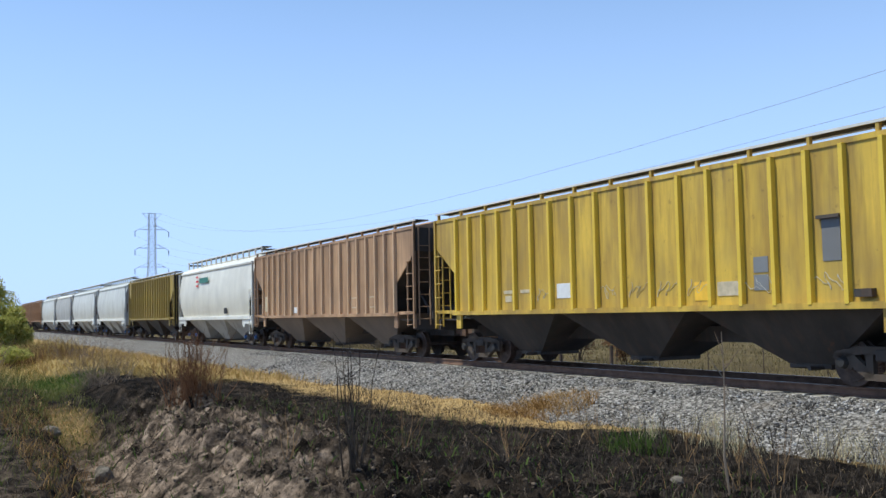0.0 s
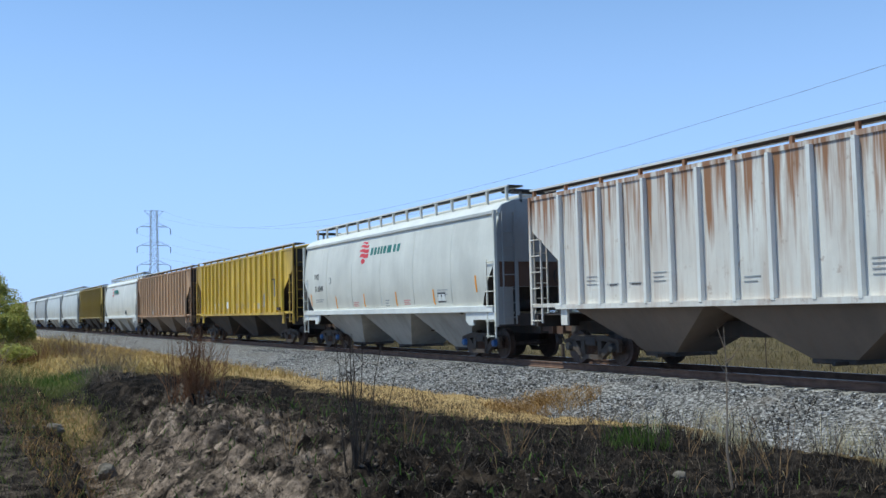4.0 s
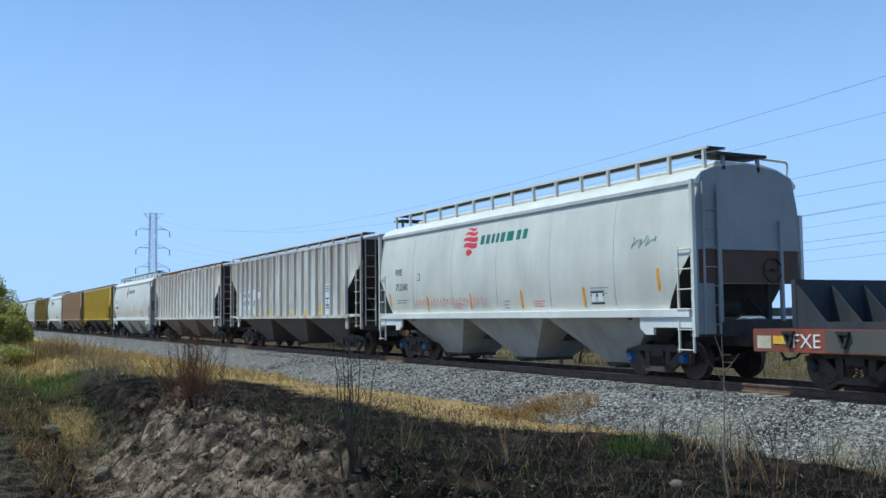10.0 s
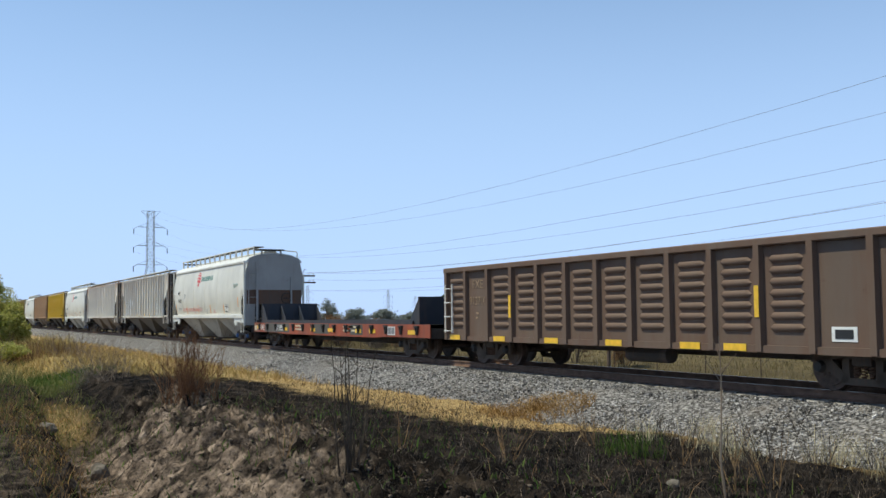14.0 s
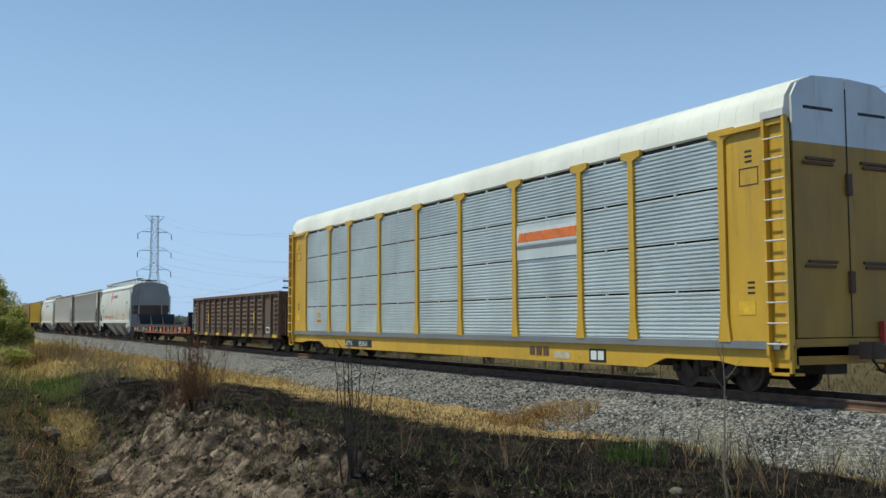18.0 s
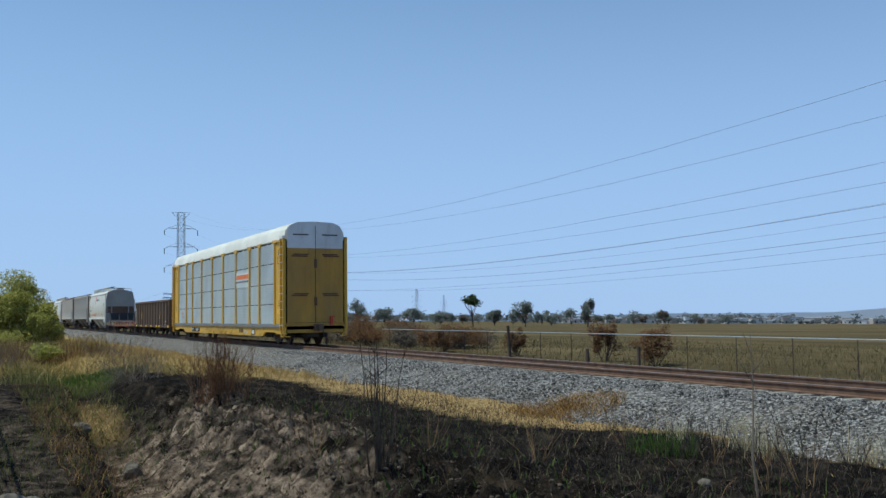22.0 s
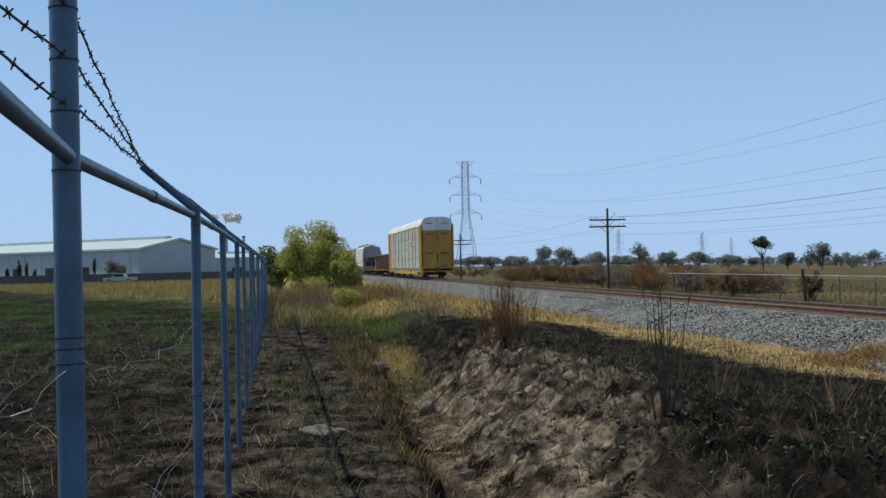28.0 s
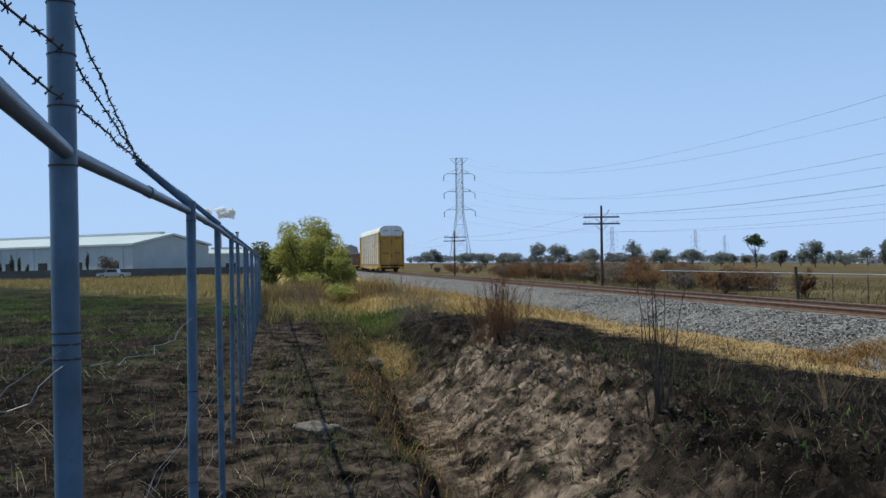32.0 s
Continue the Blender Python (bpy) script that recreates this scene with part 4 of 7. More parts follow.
# each wagon's middle and half length along the train, counted from the rear
PLACES = ((35.2, 14.15), (59.14, 8.25), (77.98, 9.4), (96.85, 7.95), (115.37, 8.86), (135.08, 8.88), (153.72, 7.95), (172.02, 8.88), (191.25, 8.87), (208.5, 7.95), (226.3, 8.2), (243.7, 7.6), (261.5, 8.4), (279.2, 7.6), (296.2, 8.0), (314.0, 8.5), (332.0, 8.5))
ADVANCE = ((0.0, -153.92), (1.0, -146.09), (2.0, -138.18), (3.5, -126.32), (5.0, -114.38), (6.0, -106.29), (7.5, -93.96), (9.0, -81.73), (10.0, -73.57), (11.0, -65.44), (12.0, -57.34), (13.0, -49.26), (14.5, -37.14), (16.0, -24.88), (17.5, -12.43), (19.0, 0.0), (20.5, 12.44), (22.0, 24.73), (24.0, 41.01), (26.0, 57.26), (28.0, 73.46), (30.0, 89.64), (32.0, 105.81))


def middle(i):
    return PLACES[i]


train = []      # wagons with their places in the train

# 0: covered car carrier at the train's end
RACK_H = PLACES[0][1]


def car_carrier():
    h = RACK_H
    car = thing("car_carrier_wagon", "tall yellow car carrier with ribbed grey side panels and white roof", "freight wagon", group="wagons of the train")
    eave, base, hw = 5.24, 1.02, 1.52
    # posts: their places along the wagon from its rear end
    posts = RACK_POSTS
    post_m = shared("side_post", Mesh().prism([(-0.17, base), (0.17, base), (0.095, base + 0.55), (0.085, eave - 0.2), (0.34, eave - 0.11), (0.34, eave + 0.02), (-0.34, eave + 0.02), (-0.34, eave - 0.11), (-0.085, eave - 0.2), (-0.095, base + 0.55)], -0.05, 0.05, "x"), RACK_YELLOW)
    rows = 4
    for s in (-1, 1):
        for p in posts:
            part("side_post", post_m, None, car, at=(s * (hw + 0.045), p, 0))
        for a, b in zip(posts, posts[1:]):
            for r in range(rows):
                z0 = base + 0.03 + (eave - base - 0.1) * r / rows
                z1 = base + (eave - base - 0.1) * (r + 1) / rows - 0.025
                n = 11
                prof = []
                for i in range(n):
                    u0, d = z0 + (z1 - z0) * i / n, (z1 - z0) / n
                    prof += [(s * hw, u0), (s * hw, u0 + d * 0.35), (s * (hw + 0.036), u0 + d * 0.45), (s * (hw + 0.036), u0 + d * 0.85)]
                prof += [(s * hw, z1), (s * (hw - 0.02), z1), (s * (hw - 0.02), z0)]
                panel = part("side_panel", Mesh().prism(prof, a + 0.07, b - 0.07), ZINC, car)
                if s < 0:
                    part("panel_lip", Mesh().box(-hw - 0.03, -hw, a + 0.09, b - 0.09, z0 - 0.012, z0 + 0.012), ZINC, panel)
                    part("latch", Mesh().box(-hw - 0.045, -hw, (a + b) / 2 - 0.025, (a + b) / 2 + 0.025, z1 - 0.03, z1 + 0.06), ZINC, panel)
    # added dark core behind the panel joints, in place of the shaded inside
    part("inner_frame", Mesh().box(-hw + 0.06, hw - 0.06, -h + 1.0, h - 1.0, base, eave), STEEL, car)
    # roof
    arch = [(1.50, eave - 0.03), (1.56, eave), (1.545, eave + 0.07), (1.50, eave + 0.40), (1.30, eave + 0.67), (0.92, eave + 0.83), (0.0, eave + 0.87)]
    part("roof", Mesh().prism([(-x, z) for x, z in arch] + [(x, z) for x, z in reversed(arch[:-1])], -h + 0.12, h - 0.12), ROOF, car, smooth=True)
    rib = shared("roof_rib", Mesh().path([(-x * 1.004, 0, z + 0.008) for x, z in arch[2:]] + [(x * 1.004, 0, z + 0.008) for x, z in reversed(arch[2:-1])], 0.0022, 4), ROOF)
    for i in range(60):
        part("roof_rib", rib, None, car, at=(0, -h + 0.4 + i * (2 * h - 0.8) / 59, 0))
    for s in (-1, 1):
        y = s * h
        # end wings
        for sx in (-1, 1):
            a, b = posts[0] if s < 0 else posts[-1], y
            lo, hi = min(a, b), max(a, b)
            x0, x1 = (sx * hw, sx * (hw + 0.04))
            part("end_wing", Mesh().prism([(lo, 0.98), (hi, 0.98), (hi, eave - 0.1), (lo, eave - 0.03)], min(x0, x1), max(x0, x1), "x"), RACK_YELLOW, car)
            part("wing_bracket", Mesh().box(min(sx * hw, sx * (hw + 0.12)), max(sx * hw, sx * (hw + 0.12)), lo, hi, eave - 0.12, eave - 0.02), RACK_YELLOW, car)
            xl = sx * (hw + 0.1)
            ld = Mesh()
            for yy in (y - s * 0.03, y - s * 0.52):
                ld.box(xl - 0.05, xl + 0.05, yy - 0.035, yy + 0.035, 0.78, eave + 0.02)
            lad = part("corner_ladder", ld, RACK_YELLOW, car)
            for i in range(11):
                part("rung", Mesh().tube((xl - sx * -0.05, y - s * 0.52, 1.0 + i * 0.385), (xl - sx * -0.05, y - s * 0.03, 1.0 + i * 0.385), 0.016, 6), CLEAN, lad)
            part("ladder_cap", Mesh().box(min(xl - 0.06, xl + 0.06), max(xl - 0.06, xl + 0.06), min(y, y - s * 0.56), max(y, y - s * 0.56), eave + 0.0, eave + 0.14), CLEAN if sx < 0 else RACK_YELLOW, car)
            part("step", Mesh().box(min(sx * 1.3, sx * 1.62), max(sx * 1.3, sx * 1.62), min(y, y - s * 0.55), max(y, y - s * 0.55), 0.42, 0.47).box(min(sx * 1.55, sx * 1.62), max(sx * 1.55, sx * 1.62), min(y, y - s * 0.06), max(y, y - s * 0.06), 0.42, 0.8).box(min(sx * 1.55, sx * 1.62), max(sx * 1.55, sx * 1.62), min(y - s * 0.49, y - s * 0.55), max(y - s * 0.49, y - s * 0.55), 0.42, 0.8), RACK_YELLOW, car)
        # doors with their bars; the pale upper part follows the roof
        up = [(x * 0.985, z) for x, z in arch[2:]]
        zt = 4.78
        d0, d1 = y - s * 0.05, y + s * 0.0
        for sx in (-1, 1):
            part("end_door", Mesh().box(min(sx * 0.012, sx * 1.44), max(sx * 0.012, sx * 1.44), min(d0, d1), max(d0, d1), 1.12, zt), RACK_DOOR, car, "tan-yellow folding end door")
            outline = [(0.012, zt), (1.44, zt)] + [(min(x, 1.44), z) for x, z in up[:-1]] + [(0.012, up[-1][1])]
            part("door_top", Mesh().prism([(sx * x, z) for x, z in outline], min(d0, d1), max(d0, d1)), DOOR_WHITE, car, "white upper door panel")
            for z in (2.42, 4.36):
                db = part("door_bar", Mesh().box(min(sx * 0.42, sx * 1.22), max(sx * 0.42, sx * 1.22), min(y, y + s * 0.05), max(y, y + s * 0.05), z, z + 0.05).box(min(sx * 0.36, sx * 1.12), max(sx * 0.36, sx * 1.12), min(y, y + s * 0.05), max(y, y + s * 0.05), z + 0.09, z + 0.14), RUSTY, car, "rusty steel door bar")
            part("small_lettering", Mesh().box(min(sx * 0.35, sx * 1.15), max(sx * 0.35, sx * 1.15), min(y, y + s * 0.004), max(y, y + s * 0.004), 5.42, 5.48), STEEL, car)
        part("door_seam", Mesh().box(-0.012, 0.012, min(y - s * 0.04, y + s * 0.012), max(y - s * 0.04, y + s * 0.012), 1.15, 5.9), STEEL, car)
        for z in (1.95, 3.82):
            part("door_lock", Mesh().box(-0.06, 0.06, min(y, y + s * 0.07), max(y, y + s * 0.07), z, z + 0.42), RUSTY, car, "rusty red door lock")
        part("buffer_beam", Mesh().box(-1.5, 1.5, min(y, y - s * 0.5), max(y, y - s * 0.5), 0.62, 1.1, 0.02), RACK_DOOR, car)
        coupler(car, y - s * 0.25, s)
        truck(car, s * (h - 2.75))
    part("marker_lamp", Mesh().box(0.74, 0.86, -h - 0.12, -h - 0.02, 1.0, 1.42, 0.02).box(0.78, 0.98, -h - 0.1, -h - 0.04, 1.36, 1.42), REDLAMP, car, "red end-of-train marker")
    # yellow deck sill, dropped over the trucks
    for s in (-1, 1):
        prof = [(-h, 0.92), (-h, 0.56), (-h + 1.5, 0.56), (-h + 2.0, 0.64), (-h + 3.6, 0.64), (-h + 4.2, 0.42), (h - 4.2, 0.42), (h - 3.6, 0.64), (h - 2.0, 0.64), (h - 1.5, 0.56), (h, 0.56), (h, 0.92)]
        a, b = s * 1.44, s * 1.52
        part("side_sill", Mesh().prism(prof, min(a, b), max(a, b), "x"), RACK_YELLOW, car)
        part("deck_edge", Mesh().box(min(s * 1.40, s * 1.60), max(s * 1.40, s * 1.60), -h + 0.3, h - 0.3, 0.90, 1.05), ENDGREY, car)
    part("deck", Mesh().box(-1.44, 1.44, -h, h, 0.78, 0.95), UNDER, car)
    part("centre_sill", Mesh().box(-0.3, 0.3, -h + 0.4, h - 0.4, 0.4, 0.8), UNDER, car)
    x = -1.525
    stamp("number_board", BLACKINK, car, x, 5.25, 7.75, 0.50, 0.76, "black number board")
    lettering("ETTX", 0.24, WHITEINK, car, (x - 0.012, 7.68, 0.54), wide=1.1)
    lettering("852655", 0.24, WHITEINK, car, (x - 0.012, 6.42, 0.54), wide=1.15)
    stamp("mark_board", CREAM, car, x, -7.05, -6.35, 0.50, 0.68)
    for q in range(3):
        stamp("faded_mark", RUSTY, car, x - 0.002, -6.1 + q * 0.32, -5.86 + q * 0.32, 0.56, 0.78)
    stamp("test_board", BLACKINK, car, x, -8.5, -7.85, 0.47, 0.78)
    for i in range(2):
        stamp("test_mark", WHITEINK, car, x - 0.007, -8.42 + i * 0.28, -8.2 + i * 0.28, 0.52, 0.73)
    # orange word mark on a pale panel
    a, b = posts[3], posts[2]
    lo, hi = min(a, b) + 0.1, max(a, b) - 0.1
    stamp("logo_panel", ZINC, car, -hw - 0.05, lo, hi, 3.06, 4.0)
    stamp("logo_shadow", ENDGREY, car, -hw - 0.056, lo, hi, 3.34, 3.44)
    stamp("logo_ground", PATCH, car, -hw - 0.058, lo, hi, 3.47, 3.88)
    w = (hi - lo - 0.1) / 7
    for i in range(7):
        y1 = hi - 0.06 - i * w
        stamp("logo_block", LOGO_ORANGE, car, -hw - 0.066, y1 - w * 0.93, y1, 3.54, 3.78, slant=-0.1)
    # stencilled boxes and lines on the end wings
    for y0 in (-h + 0.75, h - 1.35):
        for q0, q1, z0, z1 in ((0, 0.5, 4.05, 4.07), (0, 0.5, 4.38, 4.40), (0, 0.02, 4.05, 4.40), (0.48, 0.5, 4.05, 4.40)):
            stamp("stencil_frame", STEEL, car, -hw - 0.043, y0 + q0, y0 + q1, z0, z1, thick=0.003)
        for q in range(3):
            stamp("small_lettering", STEEL, car, -hw - 0.043, y0 + 0.16, y0 + 0.34, 4.5 + q * 0.1, 4.54 + q * 0.1, thick=0.003)
            stamp("small_lettering", STEEL, car, -hw - 0.043, y0 + 0.16, y0 + 0.34, 1.95 + q * 0.1, 1.99 + q * 0.1, thick=0.003)
    for y0, z0 in ((-h + 0.9, 1.55), (h - 1.3, 1.5)):
        stamp("warning_label", AMBER, car, -hw - 0.045, y0, y0 + 0.42, z0, z0 + 0.26)
    stamp("orange_scrawl", ORANGE, car, -hw - 0.03, posts[-2] + 0.9, posts[-2] + 1.4, 1.4, 1.5, slant=0.1)
    stamp("orange_scrawl", ORANGE, car, -hw - 0.05, posts[-2] + 1.0, posts[-2] + 1.3, 1.65, 1.8, slant=0.1)
    return car


RACK_DOOR = paint("tan_door_paint", (0.55, 0.305, 0.04), 0.3, 0.25, 0.55, 0.35, (0.17, 0.085, 0.02), 0.35)
DOOR_WHITE = paint("door_white", (0.74, 0.76, 0.78), 0.05, 0.15, 0.45, 0.2)
RACK_POSTS = [-12.45, -9.6, -7.6, -4.6, -1.5, 1.43, 4.47, 7.31, 9.36, 12.15]
train.append((car_carrier(), PLACES[0][0]))


# 1: gondola
def gondola(mid, h):
    car = thing("gondola_wagon", "brown ribbed open gondola with yellow reflectors and rust", "freight wagon", group="wagons of the train")
    z0, z1, n = 0.74, 2.72, 13
    for s in (-1, 1):
        part("side_sheet", Mesh().box(min(s * 1.46, s * 1.49), max(s * 1.46, s * 1.49), -h, h, z0, z1), GONDOLA, car)
        part("top_chord", Mesh().box(min(s * 1.42, s * 1.60), max(s * 1.42, s * 1.60), -h - 0.03, h + 0.03, z1 - 0.02, z1 + 0.13, 0.02), GONDOLA, car)
        part("bottom_chord", Mesh().box(min(s * 1.42, s * 1.56), max(s * 1.42, s * 1.56), -h, h, z0 - 0.06, z0 + 0.08), GONDOLA, car)
    post = shared("side_post", Mesh().prism([(-0.09, 0), (-0.07, -0.11), (0.07, -0.11), (0.09, 0)], z0 - 0.04, z1, "z"), GONDOLA)
    for v in post.vertices:
        v.co = (v.co.y, v.co.x, v.co.z)
    d = 2 * h / n
    corr = shared("pressed_rib", Mesh().loft([[(-1.49 - r * math.sin(a), y, 0.075 * math.cos(a) * (r > 0.01) + 0.0) for a in (0, 0.6, 1.57, 2.5, 3.1416)] for y, r in ((-d * 0.33, 0.0), (-d * 0.25, 0.06), (d * 0.25, 0.06), (d * 0.33, 0.0))]), GONDOLA, True)
    flip = pose(0, 0, 0, 0, 0, 180)
    for i in range(n + 1):
        y = -h + d * i
        y = max(-h + 0.09, min(h - 0.09, y))
        part("side_post", post, None, car, at=(-1.49, y, 0))
        part("side_post", post, None, car, at=Matrix.Translation((1.49, y, 0)) @ flip)
    for i in range(n):
        y = -h + d * (i + 0.5)
        if i in (1, n - 2):
            continue
        for j in range(7):
            part("pressed_rib", corr, None, car, at=(0, y, 1.15 + j * 0.215))
    for s in (-1, 1):
        y = s * h
        part("end_wall", Mesh().box(-1.46, 1.46, min(y, y - s * 0.06), max(y, y - s * 0.06), z0, z1 + 0.1), GONDOLA, car)
        m = Mesh()
        for j in range(4):
            m.box(-1.4, 1.4, min(y, y + s * 0.1), max(y, y + s * 0.1), 0.95 + j * 0.5, 1.08 + j * 0.5)
        part("end_rib", m, GONDOLA, car)
        ladder(car, -1.60, y - s * 0.3, 0.9, 2.35, CLEAN if s > 0 else GONDOLA, 0.42)
        end_ladder(car, y + s * 0.14, GONDOLA, -1.1, 0.8, 2.5)
        coupler(car, y - s * 0.05, s)
        truck(car, s * (h - 1.9))
    part("floor", Mesh().box(-1.45, 1.45, -h, h, z0, z0 + 0.08), RUSTY, car)
    part("centre_sill", Mesh().box(-0.25, 0.25, -h, h, 0.5, z0), UNDER, car)
    part("brake_cylinder", Mesh().tube((-0.9, -1.2, 0.5), (-0.9, 0.2, 0.5), 0.18, 12), UNDER, car)
    for i in (0, 3, 4, 6, 8, 10, 12):
        y = -h + d * (i + 0.5)
        stamp("reflector", AMBER, car, -1.57, y - 0.3, y + 0.3, z0 - 0.04, z0 + 0.1)
    for i in (3, 10):
        y = -h + d * i
        stamp("reflector", AMBER, car, -1.61, y - 0.055, y + 0.055, 1.35, 1.95)
    yb = -h + d * (n - 1.05)
    lettering("FXE", 0.34, FADED, car, (-1.502, yb - 0.25, 2.2), wide=1.1)
    lettering("913710", 0.34, FADED, car, (-1.502, yb - 0.08, 1.72), wide=0.95)
    bars("small_lettering", car, -1.495, yb - 0.45, 1.45, 2, 0.16, 0.06, FADED, 1.2)
    stamp("test_mark", WHITEINK, car, -1.495, -h + d * 1.3, -h + d * 1.72, 0.92, 1.18)
    stamp("test_mark", BLACKINK, car, -1.503, -h + d * 1.36, -h + d * 1.66, 0.97, 1.13)
    return car


mid, h = middle(1)
train.append((gondola(mid, h), mid))


# 2: bulkhead flat wagon
def flat_wagon(mid, h):
    car = thing("flat_wagon", "red-painted low flat wagon with dark end bulkheads", "freight wagon", group="wagons of the train")
    zt, zb = 1.13, 0.70
    for s in (-1, 1):
        prof = [(-h, zb), (-h + 3.4, zb), (-h + 4.4, zb - 0.05), (h - 4.4, zb - 0.05), (h - 3.4, zb), (h, zb), (h, zt), (-h, zt)]
        part("side_sill", Mesh().prism(prof, min(s * 1.42, s * 1.48), max(s * 1.42, s * 1.48), "x"), REDBROWN, car)
        part("side_curb", Mesh().box(min(s * 1.34, s * 1.46), max(s * 1.34, s * 1.46), -h + 1.3, h - 1.3, zt, zt + 0.13), NAVY, car)
    m = Mesh().box(-1.56, -1.48, -0.13, 0.13, 0.24, 0.30)
    for q in (-1, 1):
        m.prism([(q * 0.12, 0.25), (q * 0.07, 0.25), (0.0, 0.06), (q * 0.03, 0.0)], -1.54, -1.48, "x")
    m.box(-1.55, -1.48, -0.035, 0.035, 0.0, 0.07)
    pocket = shared("stake_pocket", m, STEEL)
    for i in range(15):
        part("stake_pocket", pocket, None, car, at=(0, -h + 0.9 + i * (2 * h - 1.8) / 14, 0.79))
    part("deck", Mesh().box(-1.42, 1.42, -h, h, zt - 0.12, zt), STEEL, car)
    part("centre_sill", Mesh().prism([(-h, 0.95), (-h, 0.62), (-h + 4.2, 0.62), (-h + 5.2, 0.4), (h - 5.2, 0.4), (h - 4.2, 0.62), (h, 0.62), (h, 0.95)], -0.3, 0.3, "x"), UNDER, car)
    for s in (-1, 1):
        y = s * h
        yw = y - s * 1.0
        part("bulkhead", Mesh().box(-1.40, 1.40, min(yw, yw + s * 0.10), max(yw, yw + s * 0.10), zt, 2.04), NAVY, car, "dark steel end bulkhead")
        for x in (-1.36, -0.45, 0.45, 1.36):
            part("bulkhead_brace", Mesh().prism([(yw, zt), (yw - s * 0.75, zt), (yw, 1.95)], x - 0.03, x + 0.03, "x"), NAVY, car)
        part("end_beam", Mesh().box(-1.45, 1.45, min(y, y - s * 0.2), max(y, y - s * 0.2), 0.68, zt), UNDER, car)
        coupler(car, y, s)
        truck(car, s * (h - 2.0))
    x = -1.482
    # darker repainted stretches and small boards
    for y0, y1 in ((h - 5.2, h - 1.7), (h - 10.0, h - 8.3), (h - 13.4, h - 12.2)):
        stamp("repaint", FLATDARK, car, x, y0, y1, zb + 0.02, zt - 0.02, thick=0.003)
    lettering("FXE", 0.36, WHITEINK, car, (x - 0.01, h - 0.95, 0.79), wide=1.1)
    lettering("511092", 0.36, WHITEINK, car, (x - 0.01, h - 3.35, 0.79), wide=1.0)
    stamp("reflector", AMBER, car, x - 0.004, h - 0.85, h - 0.5, 0.85, 1.0)
    for y0 in (h - 4.4, h - 7.9, h - 9.9, h - 12.7, -h + 1.6, -h + 4.8):
        stamp("reflector", AMBER, car, x - 0.004, y0 - 0.55, y0, 0.8, 0.94)
    stamp("board", CREAM, car, x, h - 0.45, h - 0.1, 0.76, 1.0)
    for y0 in (h - 6.0, h - 11.5, -h + 6.8):
        bars("small_lettering", car, x, y0, 0.98, 2, 1.0, 0.07, CREAM, 1.0)
    stamp("test_mark", WHITEINK, car, x - 0.003, -h + 2.6, -h + 3.2, 0.76, 1.05)
    for q in (0, 1):
        stamp("test_mark", ENDGREY, car, x - 0.009, -h + 2.64 + q * 0.27, -h + 2.87 + q * 0.27, 0.79, 1.02)
    return car


mid, h = middle(2)
train.append((flat_wagon(mid, h), mid))

# 3: white curved-side hopper
mid, h = middle(3)
fx = curved_hopper("white curved-side covered hopper with red and green company mark", 0, h, WHITE, END_SHADED, BAYS)
train.append((fx, mid))


